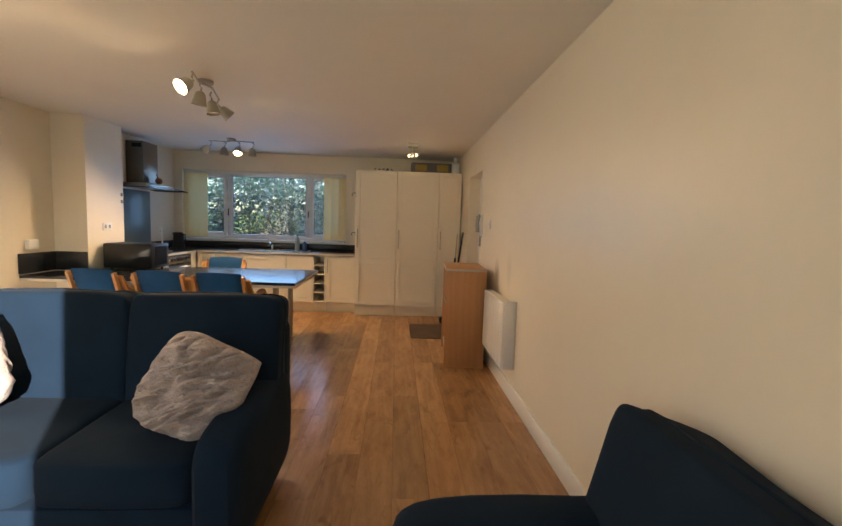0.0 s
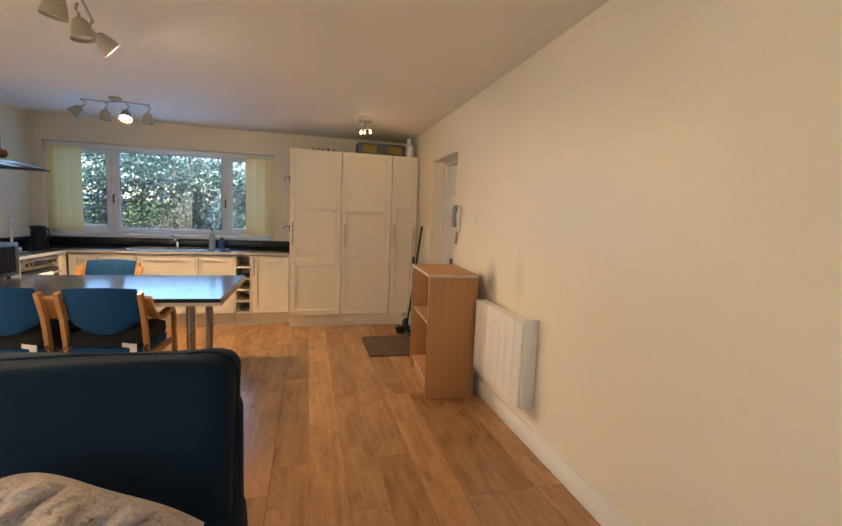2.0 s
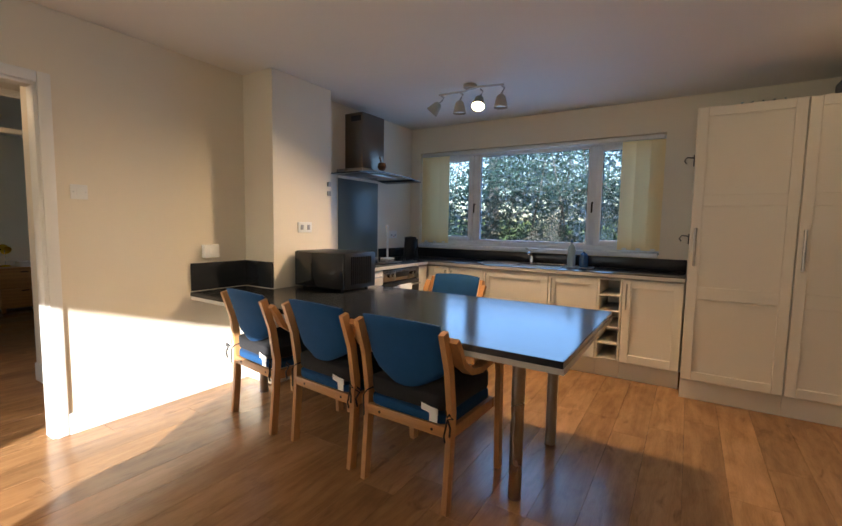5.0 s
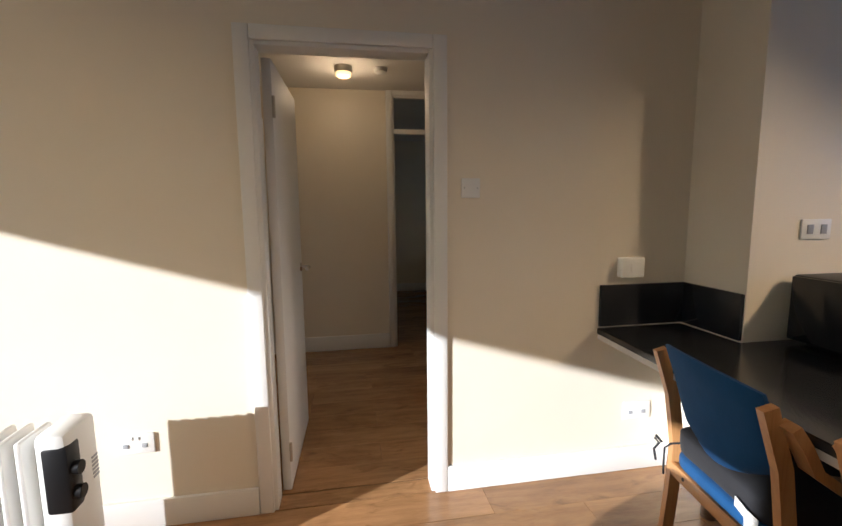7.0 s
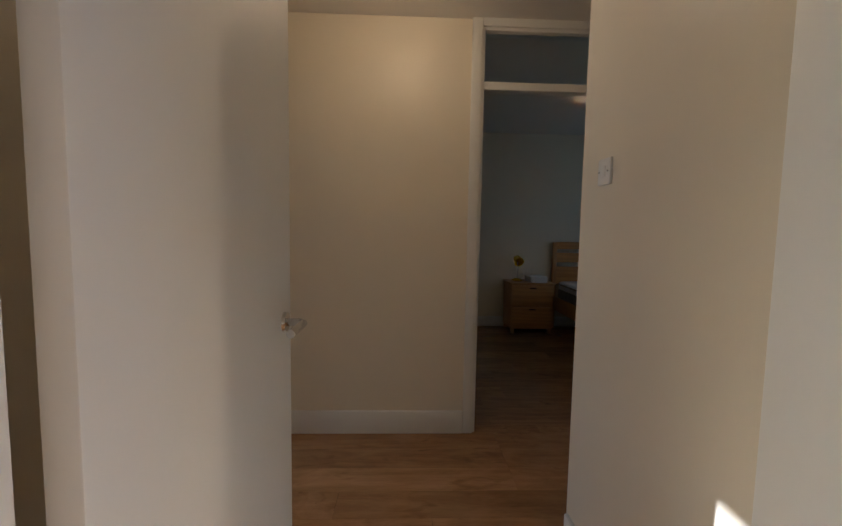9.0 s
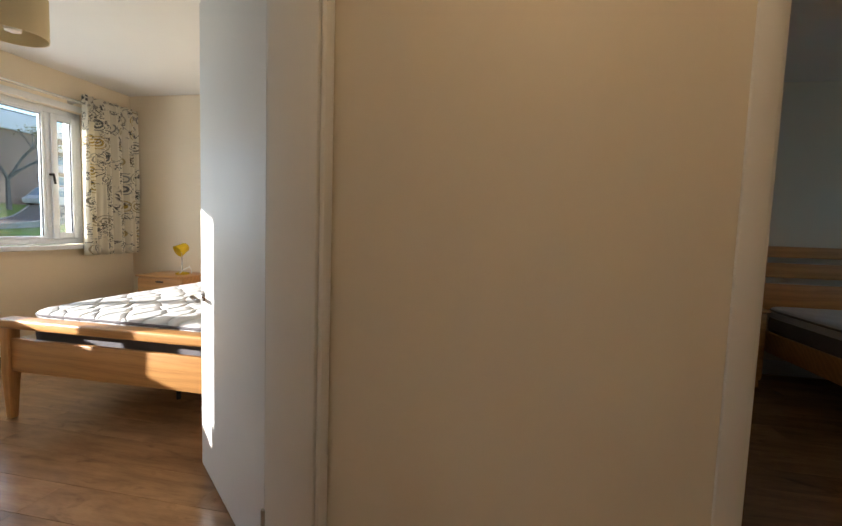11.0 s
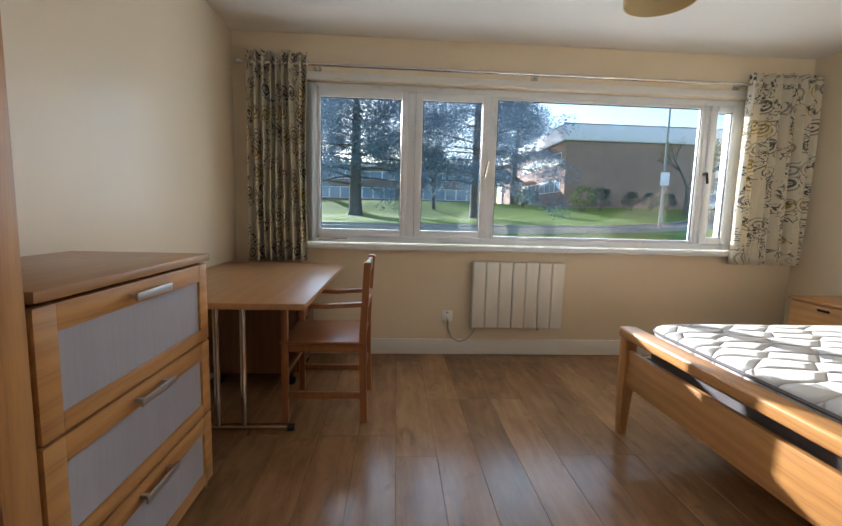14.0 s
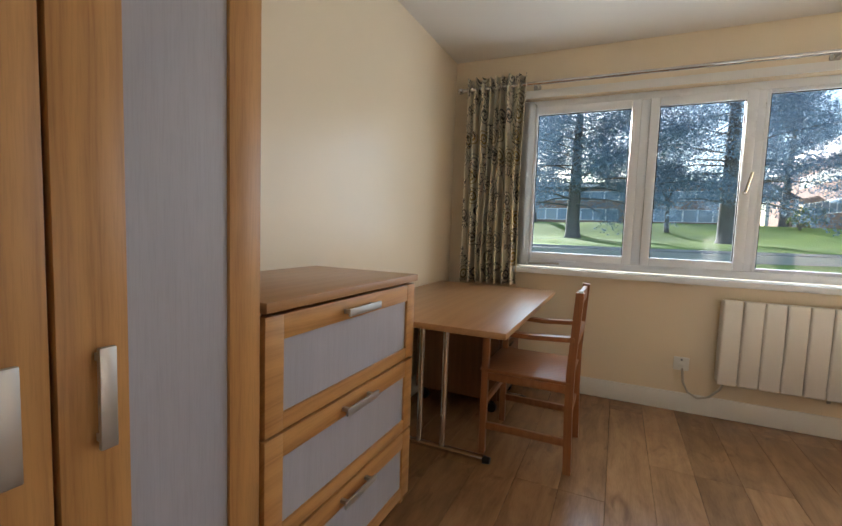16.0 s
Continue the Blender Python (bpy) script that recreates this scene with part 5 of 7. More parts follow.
plate("fuse_switch", pose(-4.25, 6.07, 1.235, 0, 0, 90), 0.15, 0.085, [(-0.035, 0, 0.03, 0.04, M_GREYPL), (0.035, 0, 0.03, 0.04, M_GREYPL)], "white double switch plate on the pier", "light switch")
plate("wall_socket", pose(XW, 5.53, 0.315, 0, 0, 90), 0.148, 0.088, SOCK, "white double wall socket low on the wall", "wall socket", "wall sockets")
plate("wall_socket", pose(XW, 3.22, 0.38, 0, 0, 90), 0.148, 0.088, SOCK, "white double wall socket with a black plug", "wall socket", "wall sockets")
plate("wall_socket", pose(-4.46, 7.60, 1.16, 0, 0, 90), 0.148, 0.088, SOCK + [(0.0, -0.02, 0.02, 0.01, surface("red_mark", (0.5, 0.03, 0.02), 0.4))], "white double wall socket above the worktop", "wall socket", "wall sockets")
fb = thing("fused_spur", pose(XW, 5.445, 1.05, 0, 0, 90), "white boxed fused spur above the bar", "fused spur")
part("box", box(-0.058, 0.058, -0.045, 0.0, -0.047, 0.047, 0.005), M_WHITEPL, fb)
part("fuse_carrier", box(-0.015, 0.04, -0.049, -0.044, -0.02, 0.02, 0.002), M_WHITEPL, fb)
for z in (1.53, 1.61):
    hk = solid("magnet_hook", box(-4.262, -4.235, 6.33, 6.365, z - 0.02, z + 0.02, 0.004), M_GREYPL, "small grey hook stuck on the pier edge", "hook", group="hooks")
for z in (1.2, 1.78):
    hk = thing("hook", pose(-1.557, YT + 0.12, z), "black metal hook on the cabinet side", "hook", "cabinet hooks")
    part("hook_plate", box(-0.008, 0.0, -0.02, 0.02, -0.04, 0.04, 0.002), M_BLACKPL, hk)
    part("hook_arm", tube(B(), [(-0.006, 0, 0.02), (-0.05, 0, 0.025), (-0.065, 0, 0.0), (-0.05, 0, -0.02)], 0.005, 6), M_BLACKPL, hk)

# clutter on the tall cabinets
cr = thing("storage_crate", pose(-0.40, 7.55, 2.136), "grey plastic crate with a yellow lid on the cabinets", "crate")
part("body", box(-0.36, 0.24, -0.15, 0.15, 0.0, 0.15, 0.01), surface("dark_grey_crate", (0.10, 0.10, 0.105), 0.5), cr)
for x in (-0.30, 0.02):
    part("panel", box(x, x + 0.17, -0.156, -0.150, 0.03, 0.12, 0.003), M_YELPL, cr)
vs_ = thing("water_canister", pose(-0.10, 7.50, 2.136), "white plastic canister in the corner", "canister")
part("body", lathe(B(), [(0, 0), (0.07, 0), (0.075, 0.02), (0.075, 0.15), (0.05, 0.18), (0.03, 0.185), (0.03, 0.25), (0, 0.255)], seg=18), M_WHITEPL, vs_)
tf = thing("drying_rack", pose(-1.17, 7.50, 2.136), "pale blue folded drying rack lying on the cabinets", "drying rack")
for i in range(5):
    part("wire", tube(B(), [(-0.14 + i * 0.06, -0.09, 0.01), (-0.12 + i * 0.06, 0.0, 0.05), (-0.10 + i * 0.06, 0.09, 0.015)], 0.009, 6), surface("pale_blue_wire", (0.25, 0.42, 0.52), 0.35, relief=0) if i == 0 else M_BLUEPL if i == 3 else M_GREYPL, tf)
part("bar", tube(B(), [(-0.17, 0, 0.012), (0.17, 0.02, 0.012)], 0.012, 6), M_WHITEPL, tf)


def slat_blind(name, m, xs, z0, z1, mat, label, turn):
    b = thing(name, m, label, "blind", "vertical blinds")
    for x in xs:
        w = 0.060
        c, s = math.cos(radians(turn)), math.sin(radians(turn))
        bm = B()
        for k in range(4):
            u0, u1 = -w + k * w / 2, -w + (k + 1) * w / 2
            q = [(u0, 0.006 * (1 - (u0 / w) ** 2)), (u1, 0.006 * (1 - (u1 / w) ** 2))]
            vv = [bm.verts.new((x + u * c - v * s, u * s + v * c, z)) for u, v in q for z in (z0, z1)]
            bm.faces.new((vv[0], vv[2], vv[3], vv[1]))
        bmesh.ops.remove_doubles(bm, verts=bm.verts, dist=1e-5)
        part("slat", bm, mat, b)
        part("weight", box(x - 0.02, x + 0.02, -0.003, 0.003, z0 - 0.004, z0 + 0.02), M_WHITEPL, b)
    return b


bl = slat_blind("vertical_blind", pose(0, YN + 0.045, 0), [-4.262 + i * 0.119 for i in range(3)], 1.07, 2.075, M_BLIND, "cream vertical blind slats drawn to the window side", 7)
bl2 = slat_blind("vertical_blind", pose(0, YN + 0.045, 0), [-2.075 + i * 0.119 for i in range(3)], 1.07, 2.075, M_BLIND, "cream vertical blind slats drawn to the window side", 7)
solid("blind_rail", box(-4.32, -1.79, YN + 0.025, YN + 0.065, 2.08, 2.115, 0.004), M_WHITEPL, "white blind headrail over the kitchen window", "blind rail")

# sofa end
def sofa(m, w, label, name="sofa", cat="sofa", seats=2, zb=0.93, zc=0.67, tilt=-9, arm=0.50):
    """Back towards +y, seat towards -y, x from 0 to w."""
    s = thing(name, m, label, cat, "living room seating")
    part("base", box(0.1, w - 0.1, -0.82, 0.0, 0.10, 0.30, 0.03), M_NAVY, s)
    part("back_frame", box(0.02, w - 0.02, -0.10, 0.03, 0.10, zb - 0.10, 0.04, 3), M_NAVY, s)
    for x in (0.09, w - 0.09):
        a = part("arm", puff(B(), (x, -0.43, 0.085 + arm / 2), (0.20, 0.88, arm), 0.4, 24, 16, 0.006, 4), M_NAVY, s, "rounded navy arm")
    n = seats
    cw = (w - 0.36) / n
    for i in range(n):
        x = 0.18 + cw * (i + 0.5)
        part("seat_cushion", puff(B(), (x, -0.50, 0.39), (cw * 0.99, 0.68, 0.19), 0.22, 28, 16, 0.008, 5), M_NAVY, s)
        bw = (w - 0.05) / n
        mm = Matrix.Translation((0.025 + bw * (i + 0.5), -0.13, zc)) @ pose(0, 0, 0, tilt)
        part("back_cushion", puff(B(), (0, 0, 0), (bw * 0.995, 0.22, 0.62), 0.17, 44, 24, 0.020, 6, mm), M_NAVY, s)
        rim = [(math.copysign(abs(math.cos(a)) ** 0.17, math.cos(a)) * bw * 0.494, -0.01, math.copysign(abs(math.sin(a)) ** 0.17, math.sin(a)) * 0.308) for a in [2 * math.pi * k / 72 for k in range(73)]]
        part("seam", tube(B(), [mm @ (Vector(q) + 0.020 * noise.noise_vector(Vector(q) * 6)) for q in rim], 0.008, 6, False), M_NAVY, s)
    for x in (0.12, w - 0.12):
        for y in (-0.76, -0.05):
            part("foot", rod_between((x, y, 0.0), (x, y, 0.10), 0.018, 0.026), M_CHERRY, s, "turned wooden foot")
    return s


sofa(pose(-3.02, 3.33, 0), 1.52, "navy fabric two-seat sofa with loose back cushions")
sofa(pose(-0.075, 2.31, 0, 0, 0, -90), 0.92, "navy fabric armchair against the cream wall", "armchair", "armchair", 1, 0.83, 0.515, -15, 0.42)


def scatter(at, rz, rx, ry, size, label):
    p = thing("scatter_cushion", pose(*at, rx, ry, rz) @ Matrix.Translation((0, 0, -size / 2)), label, "cushion", "velvet scatter cushions")
    bm = B()
    n = 88
    f, k = [], []
    for j in range(n + 1):
        fr, kr = [], []
        for i in range(n + 1):
            u, v = -1 + 2 * i / n, -1 + 2 * j / n
            t = ((1 - u ** 4) * (1 - v ** 4)) ** 0.5
            k1 = 0.05 if u * v > 0 and u > 0 else 0.15
            q = Vector((u * size / 2 * (1.03 - k1 * v ** 4) + 0.012 * noise.noise(Vector((u * 2, v * 2, 5))), 0, size / 2 + v * size / 2 * (1.03 - k1 * u ** 4)))
            a, c = 0.76 * q.x + 0.65 * q.z, 0.76 * q.z - 0.65 * q.x
            w = 0.035 * noise.noise(Vector((a * 4, c * 8, 1.0))) + 0.12 * (0.25 - abs(noise.noise(Vector((a * 7, c * 22, 2.0))))) + 0.07 * (0.25 - abs(noise.noise(Vector((a * 16, c * 48, 7.0)))))
            fr.append(bm.verts.new(q + Vector((0, -0.105 * t ** 0.8 + w * t, 0.01 * noise.noise(q * 6)))))
            kr.append(fr[-1] if i in (0, n) or j in (0, n) else bm.verts.new(q + Vector((0, 0.06 * t + w * t, 0))))
        f.append(fr)
        k.append(kr)
    for j in range(n):
        for i in range(n):
            bm.faces.new((f[j][i], f[j][i + 1], f[j + 1][i + 1], f[j + 1][i]))
            try:
                bm.faces.new((k[j][i + 1], k[j][i], k[j + 1][i], k[j + 1][i + 1]))
            except ValueError:
                pass
    part("cover", bm, M_VELVET, p)
    return p


scatter((-1.785, 2.80, 0.65), -4, -26, 22, 0.40, "silver crushed velvet cushion on the sofa")
scatter((-2.80, 2.83, 0.67), 8, -26, -32, 0.42, "silver crushed velvet cushion on the sofa")

oh = thing("oil_heater", pose(-4.22, 3.02, 0, 0, 0, 0), "white oil-filled heater with a black control panel", "heater")
for i in range(7):
    y = -0.24 + i * 0.052
    part("fin", box(-0.075, 0.075, y, y + 0.022, 0.08, 0.64, 0.02, 2), M_WHITEPL, oh)
part("control_box", box(-0.085, 0.085, 0.13, 0.22, 0.09, 0.66, 0.02), M_WHITEPL, oh)
part("control_panel", box(0.02, 0.088, 0.15, 0.225, 0.40, 0.62, 0.01), M_BLACKPL, oh, "black control panel")
for z in (0.46, 0.54):
    part("dial", rod_between((0.06, 0.224, z), (0.06, 0.245, z), 0.022), M_BLACKPL, oh)
for i in range(6):
    part("vent", box(-0.07, -0.035, 0.2205, 0.222, 0.44 + i * 0.014, 0.447 + i * 0.014), M_GREYPL, oh)
for y in (-0.2, 0.16):
    part("axle", box(-0.12, 0.12, y - 0.015, y + 0.015, 0.05, 0.08, 0.004), M_GREYPL, oh)
    for x in (-0.11, 0.11):
        part("castor", rod_between((x - 0.012, y, 0.025), (x + 0.012, y, 0.025), 0.025), M_BLACKPL, oh)

# hall
hc = thing("ceiling_light", pose(-6.18, 4.12, H), "round brass hall light with a clear glass bowl", "ceiling light")
part("ceiling_plate", lathe(B(), [(0, -0.045), (0.062, -0.045), (0.068, -0.036), (0.068, 0.0)], seg=24), M_NICKEL, hc)
part("bowl", lathe(B(), [(0.058, -0.045), (0.056, -0.066), (0.040, -0.078), (0.0, -0.082)], seg=24), M_BULB_SOFT, hc, "lit glass bowl")
lamp("hall_lamp", 'POINT', (-6.18, 4.12, H - 0.14), HALL_W, WARM, size=0.06)
sa = thing("smoke_alarm", pose(-6.18, 4.40, H), "round white smoke alarm on the hall ceiling", "smoke alarm")
part("body", lathe(B(), [(0, -0.04), (0.03, -0.04), (0.05, -0.03), (0.055, 0.0)], seg=24), M_WHITEPL, sa)

# ---- first bedroom ----
wd = thing("wardrobe", pose(XB1 - 0.002, 2.49, 0), "pale oak wardrobe with frosted grey door panels", "wardrobe")
part("carcass", box(-0.475, 0.0, 0.0, 0.756, 0.0, 2.02, 0.003), M_OAKZ, wd)
for y0, y1, hy in ((0.004, 0.388, 0.331), (0.396, 0.752, 0.450)):
    s0, s1 = (0.083, 0.100) if y0 < 0.1 else (0.108, 0.083)
    d = part("door", bx(bx(bx(bx(B(), -0.498, -0.478, y0, y0 + s0, 0.05, 2.01, 0.002), -0.498, -0.478, y1 - s1, y1, 0.05, 2.01, 0.002), -0.4975, -0.4785, y0 + s0, y1 - s1, 0.05, 0.15, 0.002), -0.4975, -0.4785, y0 + s0, y1 - s1, 1.91, 2.01, 0.002), M_OAKZ, wd)
    part("panel", box(-0.490, -0.482, y0 + s0 - 0.002, y1 - s1 + 0.002, 0.148, 1.912), M_LILAC, d, "frosted grey door panel")
    part("handle", bx(bx(bx(B(), -0.520, -0.511, hy - 0.0125, hy + 0.0125, 0.775, 0.935, 0.002), -0.512, -0.498, hy - 0.008, hy + 0.008, 0.785, 0.797), -0.512, -0.498, hy - 0.008, hy + 0.008, 0.913, 0.925), M_SATIN, d, "flat satin aluminium handle")

cd = thing("chest_of_drawers", pose(XB1 - 0.002, 1.68, 0), "pale oak chest of drawers with frosted grey fronts", "chest of drawers")
part("side_panel", box(-0.47, 0.0, 0.0, 0.02, 0.0, 0.925, 0.002), M_OAKZ, cd)
part("side_panel", box(-0.47, 0.0, 0.78, 0.80, 0.0, 0.925, 0.002), M_OAKZ, cd)
part("back_panel", box(-0.01, 0.0, 0.021, 0.779, 0.0, 0.924), M_OAKZ, cd)
part("top", box(-0.505, 0.0, -0.002, 0.802, 0.926, 0.952, 0.003), M_DESK, cd)
part("plinth", box(-0.45, -0.43, 0.021, 0.779, 0.0, 0.05), M_OAKZ, cd)
for z0, z1 in ((0.625, 0.915), (0.335, 0.617), (0.055, 0.327)):
    bm = B()
    e = 0.062
    bx(bm, -0.495, -0.472, 0.004, 0.004 + e, z0, z1, 0.002)
    bx(bm, -0.495, -0.472, 0.796 - e, 0.796, z0, z1, 0.002)
    bx(bm, -0.4945, -0.4725, 0.004 + e, 0.796 - e, z0, z0 + e * 0.7, 0.002)
    bx(bm, -0.4945, -0.4725, 0.004 + e, 0.796 - e, z1 - e, z1, 0.002)
    d = part("drawer", bm, M_OAK, cd)
    part("panel", box(-0.486, -0.476, 0.002 + e, 0.798 - e, z0 + e * 0.68, z1 - e + 0.002), M_LILAC, d, "frosted grey drawer panel")
    part("handle", bx(bx(bx(B(), -0.528, -0.520, 0.32, 0.50, z1 - 0.045, z1 - 0.022, 0.002), -0.521, -0.495, 0.335, 0.347, z1 - 0.04, z1 - 0.028), -0.521, -0.495, 0.473, 0.485, z1 - 0.04, z1 - 0.028), M_SATIN, d, "flat satin aluminium handle")

dk = thing("desk", pose(-5.42, 0.88, 0), "beech laminate desk on chrome tube legs", "desk")
part("desktop", box(-0.43, 0.415, -0.70, 0.72, 0.715, 0.742, 0.004), M_DESK, dk)
for y in (0.36, -0.52):
    part("leg", tube(tube(tube(B(), [(0.08, y, 0.025), (0.08, y, 0.67)], 0.0145, 12), [(-0.05, y, 0.025), (-0.05, y, 0.67)], 0.0145, 12), [(0.14, y, 0.675), (-0.25, y, 0.675)], 0.012, 10), M_CHROME, dk, "chrome tube leg")
    ft = part("foot_bar", tube(B(), [(0.36, y, 0.025), (-0.27, y, 0.025)], 0.017, 10), M_CHROME, dk)
    part("end_cap", rod_between((-0.265, y, 0.022), (-0.30, y, 0.022), 0.02, 0.016), M_BLACKPL, ft)
    part("bracket", box(-0.27, -0.22, y - 0.02, y + 0.02, 0.64, 0.714, 0.004), M_BLACKPL, dk)

dp = thing("drawer_pedestal", pose(-5.335, 0.42, 0), "dark brown wooden drawer pedestal on castors under the desk", "drawer unit")
part("body", box(-0.262, 0.285, -0.25, 0.25, 0.085, 0.60, 0.004), M_PEDESTAL, dp)
part("top", box(-0.280, 0.290, -0.256, 0.256, 0.601, 0.622, 0.004), M_PEDESTAL, dp)
for z0, z1 in ((0.43, 0.596), (0.262, 0.424), (0.09, 0.256)):
    d = part("drawer", box(-0.280, -0.263, -0.246, 0.246, z0, z1, 0.003), M_PEDESTAL, dp)
    part("handle", box(-0.289, -0.281, -0.05, 0.05, z1 - 0.035, z1 - 0.022, 0.003), M_BLACKPL, d)
for x in (-0.225, 0.235):
    for y in (-0.21, 0.21):
        part("castor", tube(cyl(B(), (x, y - 0.014, 0.030), (x, y + 0.014, 0.030), 0.030), [(x, y, 0.055), (x, y, 0.086)], 0.012, 8), M_BLACKPL, dp)

dc = thing("desk_chair", pose(-5.86, 0.93, 0, 0, 0, 0), "reddish wooden armchair drawn up to the desk", "chair")
for y in (-0.215, 0.205):
    part("back_post", strip(B(), [(-0.205, y, 0.0), (-0.195, y, 0.3), (-0.195, y, 0.5), (-0.215, y, 0.865)], 0.036, 0.036, (0, 1, 0)), M_CHERRY, dc)
    part("front_leg", box(0.195, 0.228, y - 0.016, y + 0.016, 0.0, 0.625, 0.004), M_CHERRY, dc)
    part("armrest", strip(B(), [(-0.205, y, 0.645), (0.0, y, 0.632), (0.235, y, 0.638)], 0.042, 0.022, (0, 1, 0)), M_CHERRY, dc)
    part("stretcher", box(-0.19, 0.2, y - 0.011, y + 0.011, 0.13, 0.165, 0.004), M_CHERRY, dc)
    part("side_rail", box(-0.185, 0.2, y - 0.012, y + 0.012, 0.385, 0.425, 0.003), M_CHERRY, dc)
for z0, z1 in ((0.79, 0.855), (0.62, 0.66)):
    part("back_slat", box(-0.222, -0.200, -0.2, 0.19, z0, z1, 0.006), M_CHERRY, dc)
part("stretcher", box(-0.20, -0.18, -0.2, 0.19, 0.22, 0.25, 0.004), M_CHERRY, dc)
part("stretcher", box(0.20, 0.22, -0.2, 0.19, 0.25, 0.28, 0.004), M_CHERRY, dc)
part("seat", box(-0.20, 0.235, -0.235, 0.225, 0.426, 0.446, 0.008), M_CHERRY, dc)
part("top_cap", box(-0.228, -0.207, 0.19, 0.222, 0.864, 0.875, 0.004), M_WHITEPL, dc, "pale cap on one back post")


def bed(m, label, wood_mat, wood_up, mattress, leaned=0.0):
    """Head at x=0, foot at x=-L towards +x here: x runs from the headboard (0) to the foot (L); y across, centred."""
    L, W = 2.06, 1.40
    b = thing("double_bed", m, label, "bed", "double beds")
    for y in (-W / 2 + 0.03, W / 2 - 0.03):
        lg = box(L - 0.072, L - 0.006, y - 0.028, y + 0.028, 0.0, 0.515, 0.005)
        for v in lg.verts:
            k = 1 - 0.42 * max(0.0, 1 - v.co.z / 0.30)
            v.co.x = L - 0.03 + (v.co.x - (L - 0.03)) * k
            v.co.y = y + (v.co.y - y) * k
        bmesh.ops.subdivide_edges(lg, edges=[e for e in lg.edges if abs(e.verts[0].co.z - e.verts[1].co.z) > 0.4], cuts=1)
        for v in lg.verts:
            if 0.2 < v.co.z < 0.3:
                v.co.x, v.co.y = L - 0.039 + (0.031 if v.co.x > L - 0.035 else -0.031), y + (0.026 if v.co.y > y else -0.026)
                v.co.z = 0.27
        part("foot_leg", lg, wood_up, b)
        part("head_post", box(0.0, 0.05, y - 0.025, y + 0.025, 0.0, 1.08, 0.006), wood_up, b)
        part("side_rail", box(0.05, L - 0.065, y - 0.013, y + 0.013, 0.25, 0.41, 0.005), wood_mat, b)
    part("foot_rail", box(L - 0.085, L + 0.005, -W / 2, W / 2, 0.515, 0.568, 0.012, 3), wood_mat, b)
    part("foot_panel", box(L - 0.05, L - 0.022, -W / 2 + 0.055, W / 2 - 0.055, 0.27, 0.455, 0.005), wood_mat, b)
    for z0, z1 in ((0.995, 1.085), (0.83, 0.95), (0.56, 0.78)):
        part("head_slat", box(0.005, 0.035, -W / 2 + 0.052, W / 2 - 0.052, z0, z1, 0.006), wood_mat, b)
    for i in range(12):
        x = 0.12 + i * 0.155
        part("slat", box(x, x + 0.07, -W / 2 + 0.045, W / 2 - 0.045, 0.375, 0.39, 0.003), wood_mat, b)
    part("centre_leg", rod_between((L - 0.5, 0, 0.0), (L - 0.5, 0, 0.374), 0.014), M_BLACKPL, b)
    mt_ = thing("mattress", m, mattress[0], "mattress")
    part("cover", puff(B(), (1.005, 0, 0.50), (1.92, W - 0.09, 0.215), 0.16, 64, 20), mattress[1], mt_)
    bm = B()
    for z in (0.425, 0.575):
        pts = []
        for i in range(65):
            th = 2 * math.pi * i / 64
            f = lambda v: math.copysign(abs(v) ** 0.16, v)
            pts.append((1.005 + f(math.cos(th)) * 0.958, f(math.sin(th)) * (W - 0.09) / 2 * 0.998, z))
        tube(bm, pts, 0.008, 5, False)
    part("border", puff(B(), (1.005, 0, 0.463), (1.932, W - 0.082, 0.135), 0.16, 64, 12), M_TAPE, mt_, "dark grey mattress border")
    part("piping", bm, M_TAPE, mt_, "grey piped edge")
    return b


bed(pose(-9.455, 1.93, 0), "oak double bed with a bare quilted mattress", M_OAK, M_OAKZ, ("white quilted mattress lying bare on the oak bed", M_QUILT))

ns = thing("bedside_table", pose(-9.48, 0.72, 0), "small oak bedside table with two drawers", "bedside table", "bedside tables")


def bedside(t, wm):
    part("body", box(0.0, 0.39, -0.25, 0.25, 0.06, 0.585, 0.003), wm, t)
    part("top", box(-0.001, 0.415, -0.265, 0.265, 0.586, 0.606, 0.004), wm, t)
    for z0, z1 in ((0.33, 0.575), (0.075, 0.322)):
        d = part("drawer", box(0.391, 0.408, -0.245, 0.245, z0, z1, 0.004), wm, t)
        part("handle", box(0.408, 0.418, -0.04, 0.04, z1 - 0.035, z1 - 0.02, 0.003), M_BLACKPL, d)
    for x in (0.03, 0.36):
        for y in (-0.22, 0.22):
            part("foot", box(x - 0.02, x + 0.02, y - 0.02, y + 0.02, 0.0, 0.059), wm, t)


bedside(ns, M_OAK)


